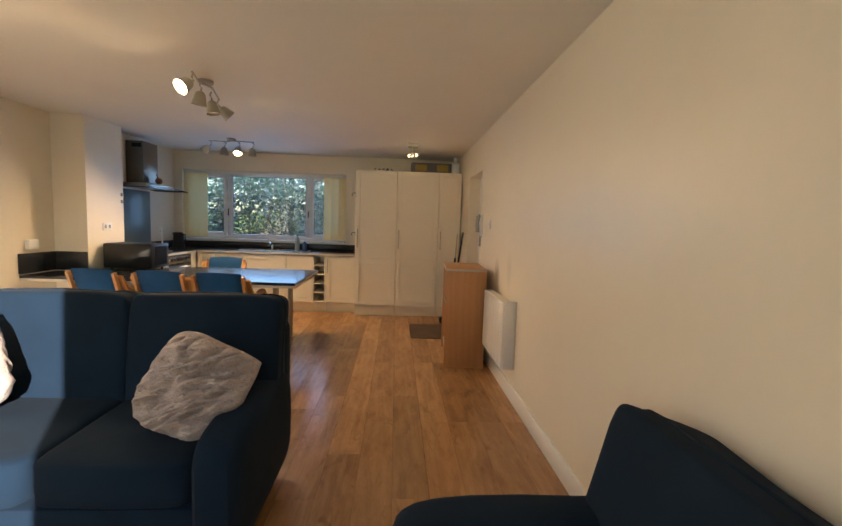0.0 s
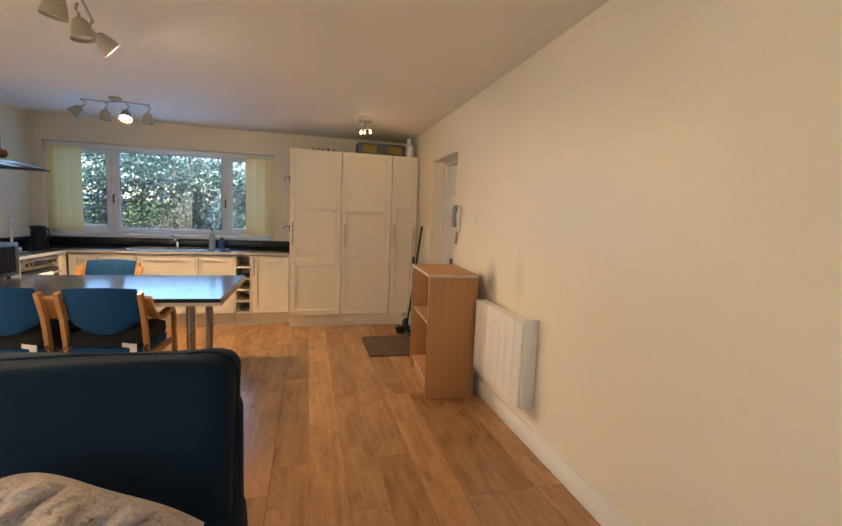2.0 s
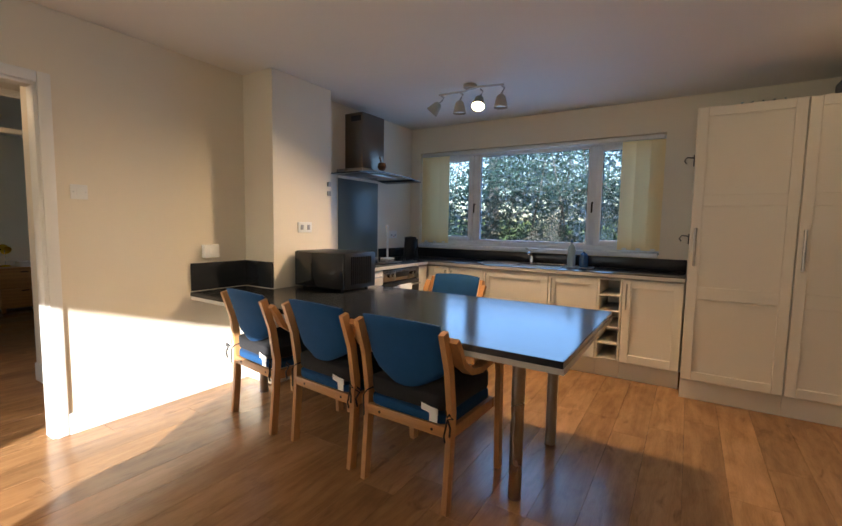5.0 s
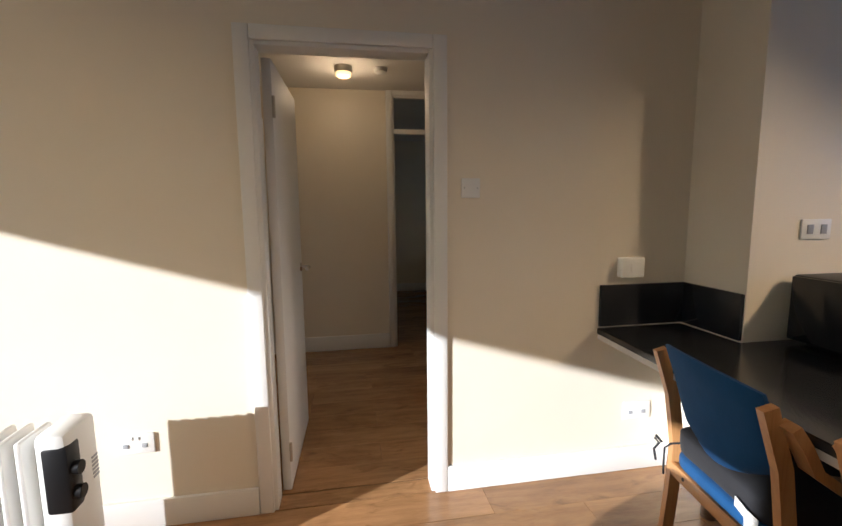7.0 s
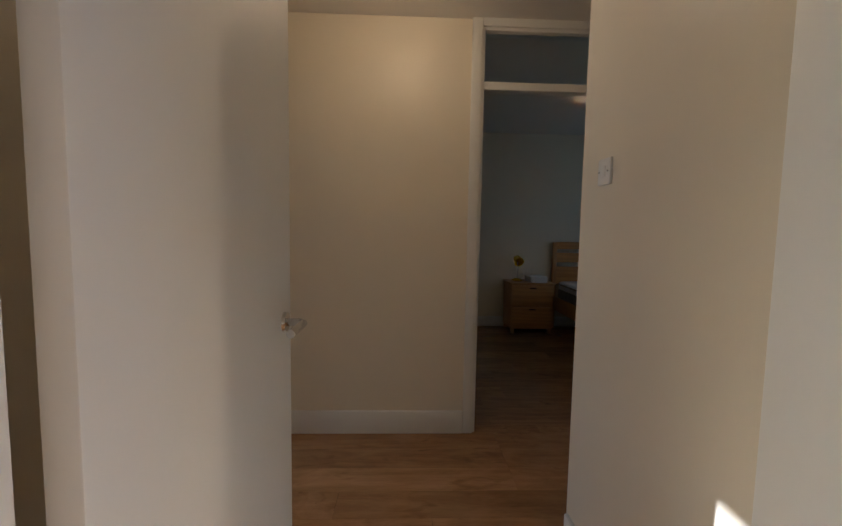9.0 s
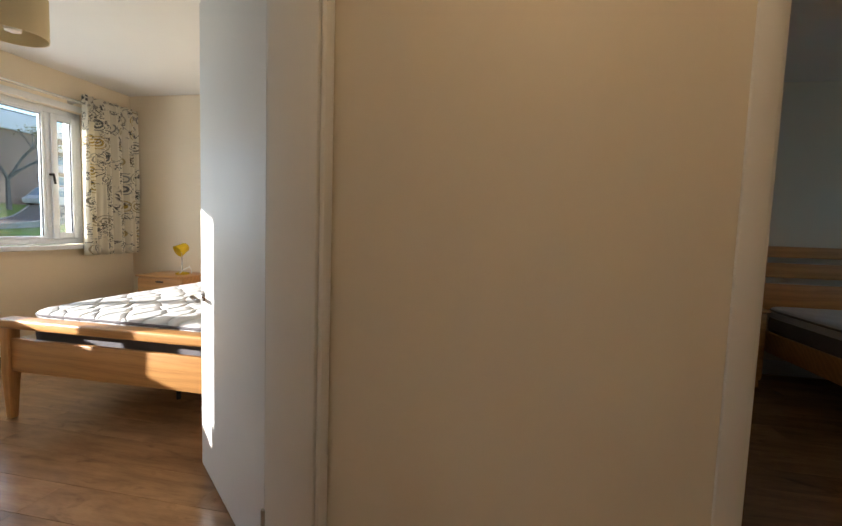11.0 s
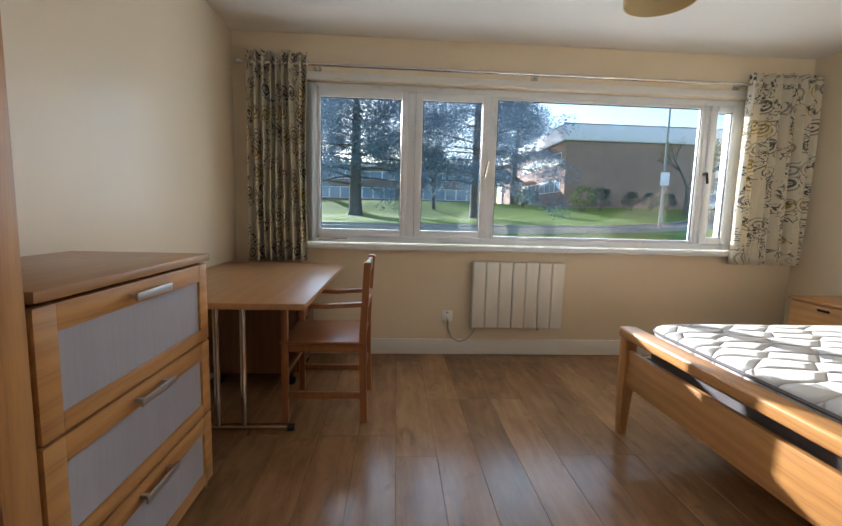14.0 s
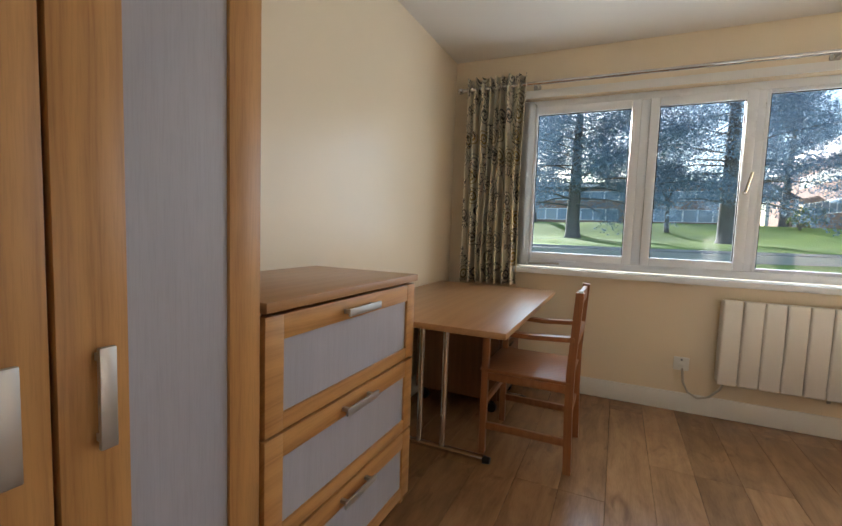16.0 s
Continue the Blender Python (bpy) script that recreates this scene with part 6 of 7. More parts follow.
def desk_lamp(m):
    l = thing("desk_lamp", m, "yellow enamel lamp with a chrome stem on the bedside table", "table lamp", "yellow lamps")
    part("base", lathe(B(), [(0, 0.0), (0.06, 0.0), (0.062, 0.012), (0.02, 0.025), (0, 0.026)], seg=22), M_YELLOW, l)
    part("stem", tube(B(), [(0, 0, 0.02), (0.005, 0.0, 0.12), (0.0, 0.0, 0.23)], 0.006, 8), M_CHROME, l, "chrome stem")
    mm = Matrix.Translation((0, 0, 0.25)) @ pose(0, 0, 0, 120, 0, 60)
    part("shade", lathe(B(), [(0.0, -0.06), (0.03, -0.058), (0.045, -0.04), (0.05, 0.0), (0.062, 0.05), (0.06, 0.05), (0.046, 0.0), (0.03, -0.045), (0, -0.05)], seg=20, m=mm), M_YELLOW, l, "yellow enamel shade")
    part("cable", tube(B(), [(0.05, 0.0, 0.01), (0.08, 0.05, 0.05), (0.03, 0.09, 0.08), (-0.03, 0.07, 0.045), (-0.06, 0.06, 0.006)], 0.004, 6), M_WHITEPL, l, "white cable")
    return l


dl = desk_lamp(pose(-9.27, 0.80, 0.607, 0, 0, 10))

r2 = panel_heater("wall_radiator", pose(-6.82, 0, 0, 0, 0, 180), 0.73, 0.24, 0.765, "white fluted electric radiator under the bedroom window", 7)
part("valve", tube(B(), [(0.55, -0.05, 0.235), (0.55, -0.05, 0.215)], 0.010, 8), M_NICKEL, r2)
part("lead", tube(B(), [(0.05, -0.05, 0.255), (0.03, -0.05, 0.195), (-0.02, -0.04, 0.135), (-0.08, -0.034, 0.112), (-0.135, -0.03, 0.14), (-0.165, -0.026, 0.20), (-0.175, -0.02, 0.29)], 0.007, 6), M_EDGE, r2, "white mains lead")
plate("wall_socket", pose(-6.64, 0, 0.315, 0, 0, 180), 0.088, 0.088, [(0, -0.005, 0.04, 0.03, M_WHITEPL), (0.0, 0.028, 0.012, 0.014, M_GREYPL)], "white single wall socket with a plug below the window", "wall socket", "wall sockets")

rd = thing("curtain_pole", pose(0, 0.10, 2.165), "chrome curtain pole on brackets above the window", "curtain pole")
part("pole", tube(B(), [(-5.09, 0, 0), (-9.42, 0, 0)], 0.013, 12), M_CHROME, rd)
for x in (-5.62, -7.25, -8.86):
    part("bracket", tube(lathe(B(), [(0, 0.006), (0.026, 0.006), (0.028, 0)], seg=14, m=Matrix.Translation((x, -0.098, 0)) @ pose(0, 0, 0, -90)), [(x, -0.096, 0), (x, 0.0, -0.002)], 0.009, 8), M_NICKEL, rd)
for x in (-5.075, -9.435):
    part("finial", puff(B(), (x, 0, 0), (0.045, 0.045, 0.045), 1.0, 12, 8), M_CHROME, rd)


def curtain(name, x0, x1, z0, z1, folds, label, seed):
    rn = random.Random(seed)
    bm = B()
    uv = bm.loops.layers.uv.new("UVMap")
    nx, nz = folds * 14, 26
    grid = []
    ph = [rn.uniform(-0.5, 0.5) for _ in range(folds + 3)]
    for j in range(nz + 1):
        v = j / nz
        row = []
        for i in range(nx + 1):
            u = i / nx
            k = (u + 0.035 * math.sin(7.3 * u + seed) * math.sin(math.pi * u)) * folds
            amp = (0.055 + 0.018 * math.sin(3 * k + seed)) * (0.72 + 0.28 * (1 - v))
            wob = 0.010 * noise.noise(Vector((u * 6 + seed, v * 2.5, 0.3)))
            xx = x0 + (x1 - x0) * (u + 0.016 * math.sin(2 * math.pi * k + v * 1.4) + 0.03 * (1 - v) * (u - 0.5)) + wob
            yy = 0.105 + amp * math.sin(2 * math.pi * k + 0.6 * math.sin(v * 2 + ph[int(k)])) + wob
            row.append((bm.verts.new((xx, yy, z0 + (z1 - z0) * v)), u * (abs(x1 - x0) * 2.3), v * (z1 - z0)))
        grid.append(row)
    for j in range(nz):
        for i in range(nx):
            q = [grid[j][i], grid[j][i + 1], grid[j + 1][i + 1], grid[j + 1][i]]
            f = bm.faces.new([p[0] for p in q])
            for lp, p in zip(f.loops, q):
                lp[uv].uv = (p[1], p[2])
    me = bpy.data.meshes.new("cloth")
    bm.to_mesh(me)
    bm.free()
    me.materials.append(M_CURTAIN)
    me.shade_smooth()
    c = thing(name, pose(0, 0, 0), label, "curtain", "bedroom curtains")
    o = new("cloth", me)
    o.parent = c
    th = o.modifiers.new("cloth", 'SOLIDIFY')
    th.thickness = 0.003
    for i in range(folds):
        x = x0 + (x1 - x0) * (i + 0.5) / folds
        part("eyelet", lathe(B(), [(0.016, -0.003), (0.026, -0.003), (0.026, 0.003), (0.016, 0.003), (0.016, -0.003)], seg=16, m=Matrix.Translation((x, 0.10, 2.165)) @ pose(0, 0, 0, 0, 90, 25)), M_NICKEL, c)
    return c


curtain("curtain", -5.13, -5.55, 0.750, 2.240, 8, "cream curtain printed with grey and mustard rings, drawn back", 3)
curtain("curtain", -8.88, -9.45, 0.785, 2.245, 8, "cream curtain printed with grey and mustard rings, drawn back", 8)
slat_blind("vertical_blind", pose(0, -0.008, 0), [-5.545 - i * 0.018 for i in range(4)], 0.90, 2.06, M_BLINDG, "grey vertical blind slats stacked at the window side", 74)

pl = thing("pendant_light", pose(-7.19, 1.70, H), "cream drum pendant with an unlit globe bulb", "pendant light", "drum pendants")


def drum(t, mat, z0, z1, r, bulb, tall=0.12):
    part("ceiling_rose", lathe(B(), [(0, -0.03), (0.04, -0.028), (0.05, 0.0)], seg=20), M_WHITEPL, t)
    part("cord", rod_between((0, 0, -0.025), (0, 0, z1 - 0.02), 0.005, seg=8), M_WHITEPL, t)
    part("shade", lathe(B(), [(r, z0), (r, z1), (r - 0.004, z1), (r - 0.004, z0), (r, z0)], seg=36), mat, t, "drum cloth shade")
    part("bulb", lathe(B(), [(0.0, z0 + 0.08 * tall), (0.03, z0 + 0.17 * tall), (0.036, z0 + 0.42 * tall), (0.02, z0 + 0.8 * tall), (0.016, z0 + tall), (0.0, z0 + tall)], seg=16), bulb, t)
    for a in (0, 120, 240):
        c, s = math.cos(radians(a)), math.sin(radians(a))
        part("spoke", tube(B(), [(0.015 * c, 0.015 * s, z1 - 0.03), (r * c, r * s, z1 - 0.02)], 0.002, 4), M_WHITEPL, t)


drum(pl, M_SHADE, -0.475, -0.285, 0.128, M_BULBOFF)

# ---- second bedroom ----
bed(pose(-9.60, 6.67, 0), "oak double bed with a plain mattress in the dim room", M_OAK, M_OAKZ, ("plain white mattress on the bed in the dim room", fabric("white_ticking", (0.62, 0.63, 0.68), weave=200)))
n2 = thing("bedside_table", pose(-9.63, 5.64, 0), "small oak bedside table with two drawers", "bedside table", "bedside tables")
bedside(n2, M_OAK)
copy_thing(dl, pose(-9.50, 5.52, 0.607, 0, 0, 40))
nb = thing("towel_stack", pose(-9.38, 5.72, 0.607), "folded white towels on the bedside table", "towels")
for i in range(3):
    part("towel", puff(B(), (0, 0, 0.012 + i * 0.024), (0.26, 0.22, 0.026), 0.3, 20, 8), M_PAPER, nb)
p2 = thing("pendant_light", pose(-8.03, 5.89, H), "orange drum pendant, lit, in the dim room", "pendant light", "drum pendants")
drum(p2, M_SHADE_LIT, -0.385, -0.215, 0.115, M_BULB_SOFT, 0.035)
lamp("pendant_lamp", 'POINT', (-8.03, 5.89, H - 0.325), PENDANT_W, WARM, size=0.015)

# ---- outdoors ----
def ground_z(x, y):
    d = -y
    pts = ((-80, -0.2), (2, -0.2), (6, -0.1), (13, 0.18), (20, 0.42), (27, 0.55), (33, 0.95), (40, 2.2), (58, 2.6), (90, 3.2), (1500, 6.0))
    z = pts[-1][1]
    for (a, p), (b, q) in zip(pts, pts[1:]):
        if a <= d <= b:
            z = p + (q - p) * (d - a) / (b - a)
            break
    if d > 24:
        z += 0.28 * noise.noise(Vector((x * 0.07, y * 0.10, 3.0))) * min(1, (d - 24) / 8)
    return z


def road_y(x):
    t = (-x - 2) / 30.0
    return -17.0 - 1.0 * max(0, t * 2) - 12.0 * max(0, t) ** 2.2


bm = B()
xs = [-1500, -600, -250, -140] + [-100 + i * 2.5 for i in range(57)] + [60, 120, 400, 1500]
ys = [1500, 300, 60, 20, 9, 2, -2] + [-4 - i * 1.5 for i in range(50)] + [-95, -140, -300, -900, -1500]
grid = []
for y in ys:
    row = []
    for x in xs:
        z = ground_z(x, y)
        if -11 < x < 1 and -1 < y < 9:
            z = -0.25
        row.append(bm.verts.new((x, y, z)))
    grid.append(row)
for j in range(len(ys) - 1):
    for i in range(len(xs) - 1):
        bm.faces.new((grid[j][i], grid[j + 1][i], grid[j + 1][i + 1], grid[j][i + 1]))
solid("ground", bm, M_GRASS, "mown lawn rising gently to the far houses", "ground", "structure")


def ribbon(name, off0, off1, dz, mat, label, cat, thick=0.1):
    bm = B()
    rows = []
    for i in range(71):
        x = 25 - i * 1.5
        y0, y1 = road_y(x) + off0, road_y(x) + off1
        zc = max(ground_z(x, road_y(x) + o) for o in (-2.6, 0, 2.6)) + 0.05
        rows.append([bm.verts.new(p) for p in ((x, y0, zc + dz), (x, y1, zc + dz), (x, y1, zc + dz - thick), (x, y0, zc + dz - thick))])
    for a, b in zip(rows, rows[1:]):
        for k in range(4):
            bm.faces.new((a[k], a[(k + 1) % 4], b[(k + 1) % 4], b[k]))
    bm.faces.new(rows[0])
    bm.faces.new(rows[-1][::-1])
    return solid(name, bm, mat, label, cat, "structure")


ribbon("road", -2.3, 2.3, 0.0, M_ASPHALT, "grey asphalt estate road", "road", 0.4)
ribbon("kerb_near", 2.3, 2.45, 0.1, M_KERB, "concrete kerb along the road", "kerb", 0.5)
ribbon("kerb_far", -2.45, -2.3, 0.1, M_KERB, "concrete kerb along the road", "kerb", 0.5)


def leaves(bm, rn, centre, radii, n, size, flat=0.5):
    c = Vector(centre)
    for _ in range(n):
        while True:
            q = Vector((rn.uniform(-1, 1), rn.uniform(-1, 1), rn.uniform(-1, 1)))
            if q.length < 1:
                break
        p = c + Vector((q.x * radii[0], q.y * radii[1], q.z * radii[2]))
        a = Vector((rn.uniform(-1, 1), rn.uniform(-1, 1), rn.uniform(-1, 1) * flat)).normalized()
        b = a.cross(Vector((rn.uniform(-1, 1), rn.uniform(-1, 1), rn.uniform(-1, 1)))).normalized()
        s = size * rn.uniform(0.6, 1.3)
        v = [bm.verts.new(p + a * s * u + b * s * 0.45 * w) for u, w in ((-1, 0), (0, -1), (1, 0), (0, 1))]
        bm.faces.new(v)


def cedar(at, height, spread, seed, first, label, trunk_r=0.6, limbs=64, per=110):
    rn = random.Random(seed)
    t = thing("cedar_tree", pose(*at), label, "tree", "cedar trees")
    top = (rn.uniform(-0.4, 0.4), rn.uniform(-0.4, 0.4), height)
    tr_ = B()
    tube(tr_, [(0, 0, -0.4), (0, 0, 0.3), (0.05, 0, 1.5), (top[0] * 0.5, top[1] * 0.5, height * 0.55), top], [trunk_r * 1.55, trunk_r * 1.12, trunk_r, trunk_r * 0.6, 0.05], 12)
    cr_ = B()
    for i in range(limbs):
        f = (i + 0.5) / limbs
        z = first + (height - first) * f
        a = i * 2.4 + rn.uniform(-0.4, 0.4)
        ln = spread * (1 - 0.75 * f ** 1.5) * rn.uniform(0.55, 1.05)
        up = rn.uniform(-0.05, 0.42)
        pts = [(ln * s * math.cos(a + 0.15 * s), ln * s * math.sin(a + 0.15 * s), z + ln * (up * s - 0.26 * s * s)) for s in (0, 0.35, 0.7, 1.0)]
        tube(tr_, pts, [0.09 * (1.1 - f), 0.05 * (1.1 - f), 0.02, 0.006], 5)
        for s in (0.45, 0.62, 0.8, 0.95):
            c = Vector((ln * s * math.cos(a + 0.15 * s), ln * s * math.sin(a + 0.15 * s), z + ln * (up * s - 0.26 * s * s)))
            leaves(cr_, rn, c + Vector((rn.uniform(-0.5, 0.5), rn.uniform(-0.5, 0.5), 0.0)), (1.15, 1.15, 0.8), per, 0.088, 0.8)
    part("trunk", tr_, M_BARK, t, "thick dark trunk with spreading limbs")
    part("crown", cr_, M_CEDAR_HAZED, t, "needles in flat layers, haze painted into their blue-green")
    return t


cedar((-2.9, -32.6, ground_z(-2.9, -32.6)), 15.0, 8.5, 11, 2.4, "tall cedar on the lawn, its blue-green paled for haze", 0.50, 84, 200)
cedar((-13.0, -32.6, ground_z(-13, -32.6)), 16.0, 8.8, 23, 2.7, "tall cedar on the lawn, its blue-green paled for haze", 0.55, 84, 200)
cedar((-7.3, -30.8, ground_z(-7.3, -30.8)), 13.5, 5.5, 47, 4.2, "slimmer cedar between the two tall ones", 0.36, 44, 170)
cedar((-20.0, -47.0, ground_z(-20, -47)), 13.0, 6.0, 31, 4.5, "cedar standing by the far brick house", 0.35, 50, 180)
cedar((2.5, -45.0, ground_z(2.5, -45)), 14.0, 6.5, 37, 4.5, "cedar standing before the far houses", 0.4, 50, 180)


def bare_tree(at, h, seed, label, leaf_mat=None, n_leaf=0):
    rn = random.Random(seed)
    t = thing("small_tree", pose(*at), label, "tree")
    bm = B()
    tips = []

    def grow(p, d, ln, r, depth):
        q = p + d * ln
        tube(bm, [p, p + d * ln * 0.5 + Vector((rn.uniform(-1, 1), rn.uniform(-1, 1), 0)) * ln * 0.05, q], [r, r * 0.85, r * 0.65], 5)
        if depth == 0:
            tips.append(q)
            return
        for _ in range(3):
            nd = (d + 0.75 * Vector((rn.uniform(-1, 1), rn.uniform(-1, 1), rn.uniform(-0.4, 0.7)))).normalized()
            grow(q, nd, ln * rn.uniform(0.6, 0.85), r * 0.6, depth - 1)

    grow(Vector((0, 0, -0.2)), Vector((0.03, 0.02, 1)), h * 0.30, 0.22, 4)
    part("trunk", bm, M_BARK, t, "branching bare trunk")
    if leaf_mat:
        lb = B()
        for q in tips:
            leaves(lb, rn, q, (0.5, 0.5, 0.4), n_leaf, 0.10)
        part("crown", lb, leaf_mat, t, "sparse yellowing leaves")
    return t


bare_tree((-9.7, -36.6, ground_z(-9.7, -36.6)), 7.0, 5, "small leafy tree on the lawn", M_CEDAR_HAZED, 12)
bare_tree((-34.0, -36.5, ground_z(-34, -36.5)), 9.0, 9, "slender tree with yellowing leaves", M_TWIG, 9)
for x, y, r in ((-24.2, -37.4, 1.35), (-26.3, -38.0, 1.2), (-29.6, -38.4, 0.95), (-31.4, -38.2, 0.95), (-33.5, -38.8, 0.9), (-19.0, -39.5, 0.9), (-21.2, -44.0, 1.0)):
    rn = random.Random(int(r * 100 - x))
    sb = thing("round_shrub", pose(x, y, ground_z(x, y)), "clipped round evergreen shrub on the lawn", "shrub", "clipped shrubs")
    st = B()
    for k in range(5):
        a = k * 1.26
        tube(st, [(0, 0, -0.1), (0.2 * math.cos(a), 0.2 * math.sin(a), 0.5), (0.5 * math.cos(a) * r, 0.5 * math.sin(a) * r, 1.0)], [0.05, 0.035, 0.02], 5)
    part("stems", st, M_BARK, sb)
    lb = B()
    for _ in range(26):
        a, e = rn.uniform(0, 6.28), rn.uniform(-0.7, 1.5)
        leaves(lb, rn, (r * 0.72 * math.cos(a) * math.cos(e), r * 0.72 * math.sin(a) * math.cos(e), r * 0.95 + r * 0.72 * math.sin(e)), (0.36, 0.36, 0.32), 46, 0.085)
    part("crown", lb, M_SHRUB if x in (-24.2, -19.0) else M_LAUREL, sb, "dense small leaves")


def house(name, m, w, d, h, label, bands, top, side_bands=(), facade="y"):
    """A flat-roofed brick block; x 0..w along the front (facing +y), going back to -d."""
    hs = thing(name, m, label, "house")
    part("wall", box(0, w, -d, 0, -1.5, h), M_BRICK, hs, "weathered brown brick walls")
    part("fascia", box(-0.35, w + 0.35, -d - 0.35, 0.35, h, h + top, 0.04), M_FASCIA, hs, "pale fascia board")
    part("roof", box(-0.3, w + 0.3, -d - 0.3, 0.3, h + top + 0.002, h + top + 0.1), M_ROOF, hs)
    for x0, x1, z0, z1, n in bands:
        p = (x1 - x0) / n
        for i in range(n):
            a, b = x0 + i * p, x0 + (i + 1) * p
            wf = part("window", bx(bx(bx(bx(B(), a, a + 0.09, 0.003, 0.06, z0, z1), b - 0.09, b, 0.003, 0.06, z0, z1), a + 0.09, b - 0.09, 0.003, 0.06, z0, z0 + 0.09), a + 0.09, b - 0.09, 0.003, 0.06, z1 - 0.09, z1), M_UPVC, hs, "white framed window")
            part("pane", box(a + 0.08, b - 0.08, 0.004, 0.02, z0 + 0.08, z1 - 0.08), M_FARGLASS, wf)
    for y0, y1, z0, z1, n in side_bands:
        p = (y1 - y0) / n
        for i in range(n):
            a, b = y0 + i * p, y0 + (i + 1) * p
            wf = part("window", bx(bx(bx(bx(B(), w + 0.003, w + 0.06, a, a + 0.09, z0, z1), w + 0.003, w + 0.06, b - 0.09, b, z0, z1), w + 0.003, w + 0.06, a + 0.09, b - 0.09, z0, z0 + 0.09), w + 0.003, w + 0.06, a + 0.09, b - 0.09, z1 - 0.09, z1), M_UPVC, hs, "white framed window")
            part("pane", box(w + 0.004, w + 0.02, a + 0.08, b - 0.08, z0 + 0.08, z1 - 0.08), M_FARGLASS, wf)
    return hs


house("brick_house", pose(-40.0, -41.0, 2.4), 16.3, 26.0, 6.6, "brick block with a blank gable and pale fascia", [], 1.6, [(-15.5, -1.2, 1.4, 2.7, 9), (-15.5, -1.2, 4.4, 5.6, 9)])
house("terrace_house", pose(-19.0, -60.0, 2.2), 48.0, 10.0, 5.4, "long brick terrace with bands of white windows", [(0.8, 12.0, 0.9, 2.5, 7), (13.0, 24.0, 0.9, 2.5, 7), (25.5, 46.5, 0.9, 2.5, 12), (0.8, 46.5, 3.6, 4.8, 26)], 0.5)
house("flat_block", pose(-78.0, -66.0, 2.0), 30.0, 12.0, 11.5, "far block of flats with pale balcony bands", [(0.5, 29.5, 1.0, 2.4, 12), (0.5, 29.5, 4.2, 5.6, 12), (0.5, 29.5, 7.4, 8.8, 12)], 0.8)
fb2 = thing("balcony", pose(-78.0, -66.0, 2.0), "pale concrete balcony bands on the far flats", "balcony")
for z in (3.0, 6.2, 9.4):
    part("parapet", box(0.2, 29.8, 0.07, 1.0, z, z + 1.0, 0.03), M_FASCIA, fb2)
pv = thing("porch", pose(-19.5, -52.0, 2.4), "dark hipped porch roof on white columns", "porch")
bm = B()
vv = [bm.verts.new(p) for p in ((-2.6, -2.2, 2.9), (2.6, -2.2, 2.9), (2.6, 2.2, 2.9), (-2.6, 2.2, 2.9), (-0.6, 0, 4.7), (0.6, 0, 4.7))]
for f in ((0, 1, 5, 4), (1, 2, 5), (2, 3, 4, 5), (3, 0, 4), (3, 2, 1, 0)):
    bm.faces.new([vv[k] for k in f])
part("roof", bm, M_ROOF, pv)
for x in (-2.2, 0.0, 2.2):
    for y in (-1.9, 1.9):
        part("column", rod_between((x, y, -0.8), (x, y, 2.9), 0.16), M_FASCIA, pv)

lp = thing("street_lamp", pose(-22.7, -22.6, ground_z(-22.7, -22.6)), "tall grey lamp column with a sign by the road", "street lamp")
part("column", tube(B(), [(0, 0, -0.2), (0, 0, 1.3), (0, 0, 1.32), (0, 0, 8.6), (0.1, 0.3, 9.0), (0.25, 0.9, 9.1)], [0.11, 0.11, 0.075, 0.055, 0.045, 0.045], 10), M_KERB, lp)
part("lantern", box(0.15, 0.4, 0.85, 1.5, 9.05, 9.2, 0.05), M_GREYPL, lp)
part("sign", box(-0.28, 0.28, 0.08, 0.10, 2.75, 3.55, 0.02), M_FASCIA, lp, "small pale rectangular sign")
part("door", box(-0.06, 0.06, 0.09, 0.115, 0.4, 1.0, 0.01), M_GREYPL, lp)


def van(m, label, L=4.6, h=1.9):
    v = thing("van", m, label, "van", "parked vehicles")
    bm = B()
    prof = [(-L / 2, 0.35), (L / 2 - 0.1, 0.35), (L / 2, 0.8), (L / 2 - 0.7, 1.05), (L / 2 - 1.5, h), (-L / 2 + 0.1, h), (-L / 2, 1.2)]
    a = [bm.verts.new((x, -0.88, z)) for x, z in prof]
    b = [bm.verts.new((x, 0.88, z)) for x, z in prof]
    bm.faces.new(a)
    bm.faces.new(b[::-1])
    for i in range(len(prof)):
        bm.faces.new((a[i], b[i], b[(i + 1) % len(prof)], a[(i + 1) % len(prof)]))
    bmesh.ops.bevel(bm, geom=bm.edges[:], offset=0.09, segments=2, affect='EDGES')
    part("body", bm, M_CARWHITE, v)
    for s in (-1, 1):
        part("side_window", box(-L / 2 + 0.5, L / 2 - 1.6, s * 0.87, s * 0.89, 1.1, h - 0.25, 0.005), M_FARGLASS, v)
        for x in (-L / 2 + 0.85, L / 2 - 0.85):
            w = part("wheel", rod_between((x, s * 0.70, 0.33), (x, s * 0.90, 0.33), 0.33, seg=18), M_BLACKPL, v)
            part("rim", rod_between((x, s * 0.90, 0.33), (x, s * 0.91, 0.33), 0.2, seg=14), M_STEEL, w)
    ws = B()
    q = [ws.verts.new(p) for p in ((L / 2 - 0.66, -0.75, 1.10), (L / 2 - 0.66, 0.75, 1.10), (L / 2 - 1.42, 0.7, h - 0.08), (L / 2 - 1.42, -0.7, h - 0.08))]
    ws.faces.new(q)
    part("windscreen", ws, M_FARGLASS, v)
    return v


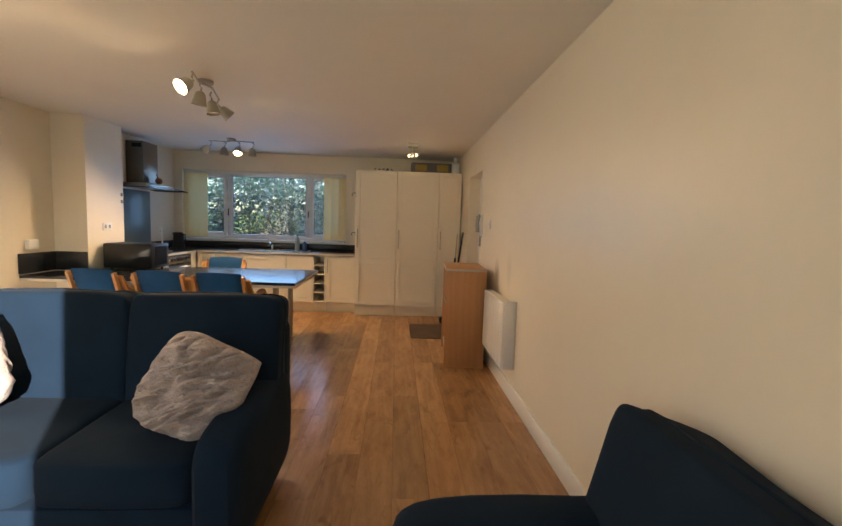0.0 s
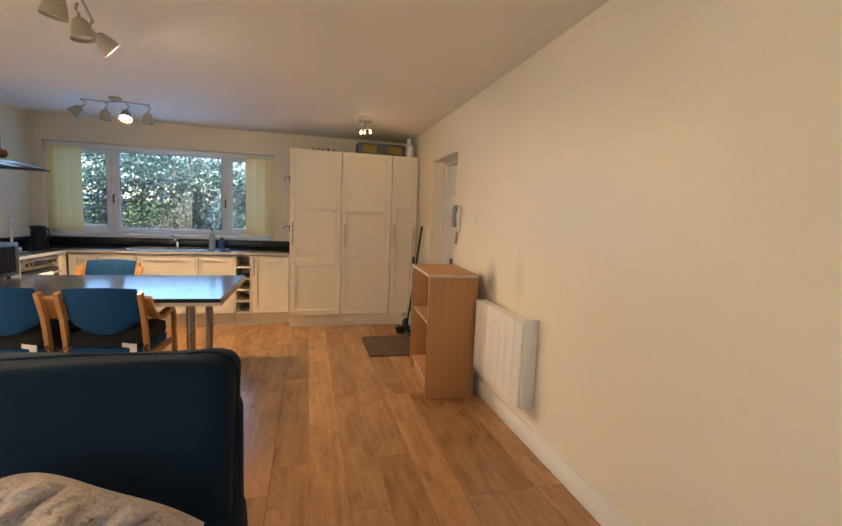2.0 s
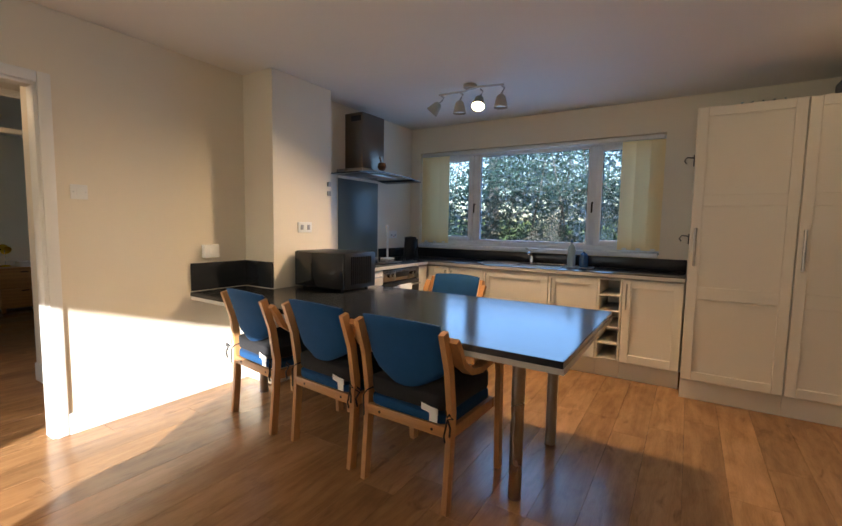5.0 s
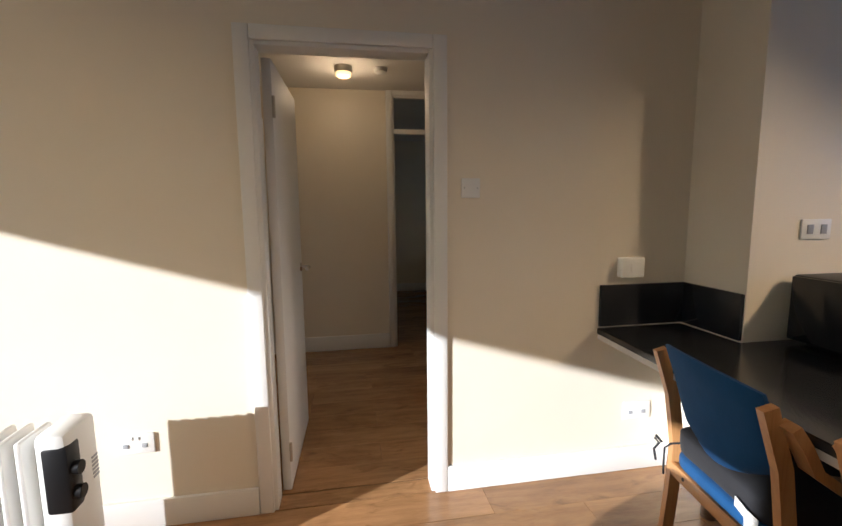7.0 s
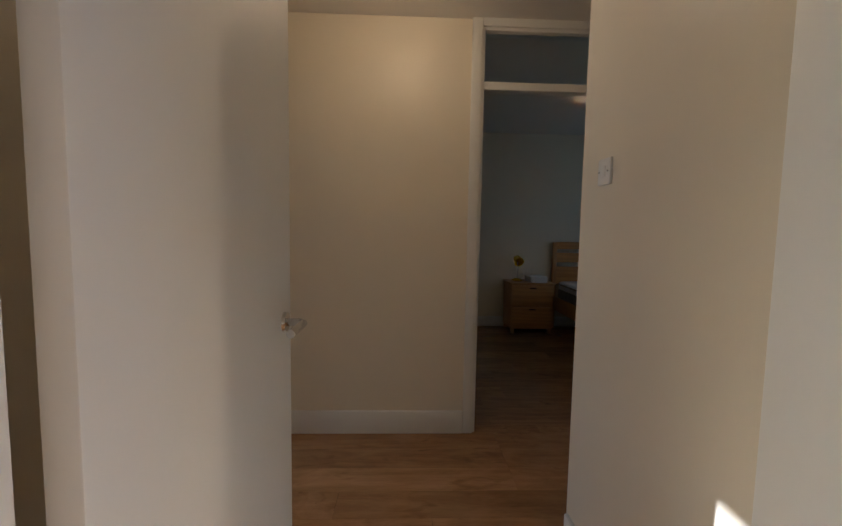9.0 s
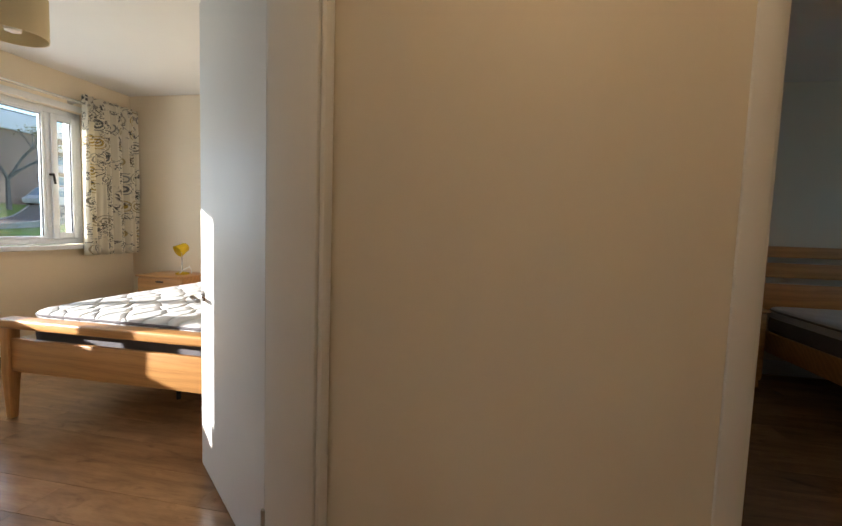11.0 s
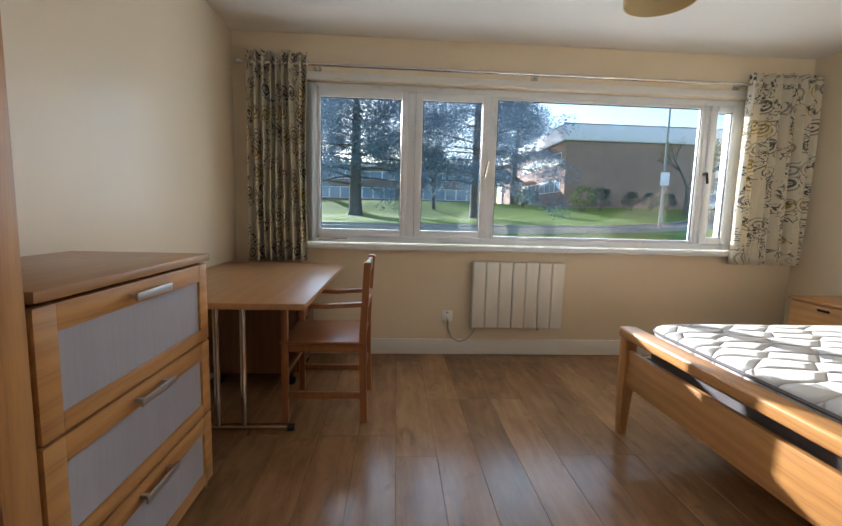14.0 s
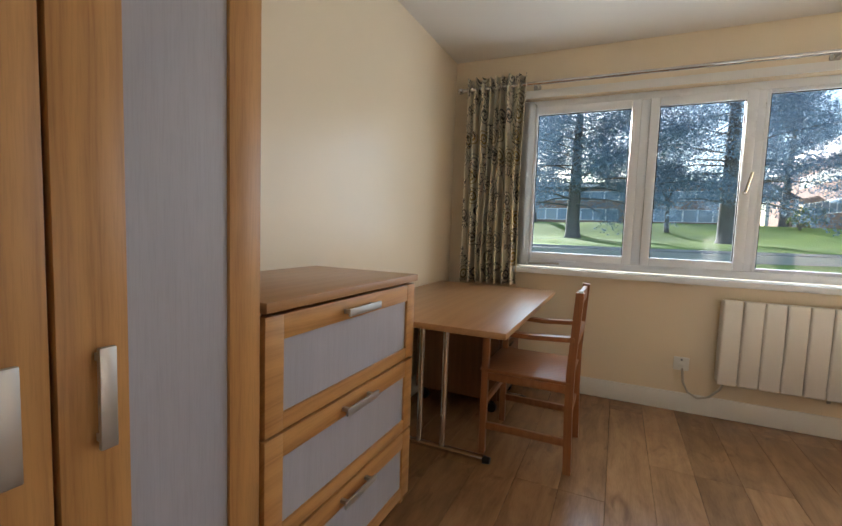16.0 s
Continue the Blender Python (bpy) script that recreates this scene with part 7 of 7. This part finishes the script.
v1 = van(pose(-39.0, -38.5, ground_z(-39, -38.5), 0, 0, 12), "white van parked by the far houses")
copy_thing(v1, pose(-46.5, -47.0, ground_z(-46.5, -47), 0, 0, -160))

# hedge behind the kitchen
hg = thing("hedge", pose(-3.2, 10.9, -0.2), "dense dark evergreen hedge behind the kitchen", "hedge")
rn = random.Random(77)
stems = B()
lv = B()
for i in range(26):
    x = -4.6 + i * 0.37
    y = rn.uniform(-0.4, 0.5)
    tube(stems, [(x, y + 0.5, 0), (x + rn.uniform(-0.3, 0.3), y + 0.5, 1.6), (x + rn.uniform(-0.5, 0.5), y + 0.5, 3.4)], [0.03, 0.018, 0.006], 5)
for i in range(470):
    x, z = rn.uniform(-4.6, 4.8), rn.uniform(0.0, 4.6) ** 1.0
    y = rn.uniform(-0.7, 0.9)
    if noise.noise(Vector((x * 0.8, z * 0.8, 9.0))) > 0.42 + 0.1 * rn.random() and z > 1.2:
        continue
    leaves(lv, rn, (x, y, z), (0.44, 0.3, 0.36), 150, 0.036, 0.8)
for i in range(170):
    leaves(lv, rn, (rn.uniform(-4.6, 4.8), rn.uniform(-0.5, 0.9), rn.uniform(0.0, 2.3)), (0.46, 0.3, 0.36), 150, 0.036, 0.8)
part("stems", stems, M_BARK, hg)
part("foliage", lv, M_LAUREL, hg, "small glossy dark leaves")
for x, y in ((-7.0, 16.5), (-1.5, 17.5), (3.5, 16.0), (-4.3, 19.0)):
    cedar((x, y, -0.2), 9.0, 3.6, int(40 + x), 0.8, "dark conifer beyond the hedge", 0.22, 34, 90)

# ---- floor planks, last ----
PL, PW = 1.285, 0.192
plank_me = mesh_of("plank", box(-PW / 2 + 0.0005, PW / 2 - 0.0005, -PL / 2 + 0.0005, PL / 2 - 0.0005, -0.0055, 0.0, 0.0009, 1), M_PLANK)


# board for the bedrooms, with their dimmer light in its colour
shaded_me = plank_me.copy()
shaded_me.materials[0] = M_PLANK_SHADED


def planks(x0, x1, y0, y1, seed, me=plank_me):
    rn = random.Random(seed)
    n = 0
    x = x0 + PW / 2
    while x < x1 + PW * 0.4:
        y = y0 + PL / 2 - rn.choice((0.0, 0.33, 0.66, 0.85)) * PL
        while y - PL / 2 < y1 - 0.02:
            lo, hi = max(y - PL / 2, y0), min(y + PL / 2, y1)
            xa, xb = max(x - PW / 2, x0), min(x + PW / 2, x1)
            if hi - lo > 0.03 and xb - xa > 0.01:
                o = new("plank", me)
                o.parent = floor
                o.location = ((xa + xb) / 2, (lo + hi) / 2, 0)
                o.scale = ((xb - xa) / PW, (hi - lo) / PL, 1)
                o.rotation_euler = (0, 0, 0)
                n += 1
            y += PL
        x += PW
    return n


planks(-4.585, 0.0, 0.0, 7.97, 1)
planks(-6.80, -4.70, 3.40, 5.60, 2)
planks(-9.50, -5.0, 0.0, 3.25, 3, shaded_me)
planks(-6.742, -5.87, 3.25, 3.40, 4)
planks(-9.65, -6.90, 3.41, 7.5, 5, shaded_me)
planks(-4.69, -4.59, D1[0], D1[1], 6)
planks(-6.90, -6.80, DB2[0], DB2[1], 7)
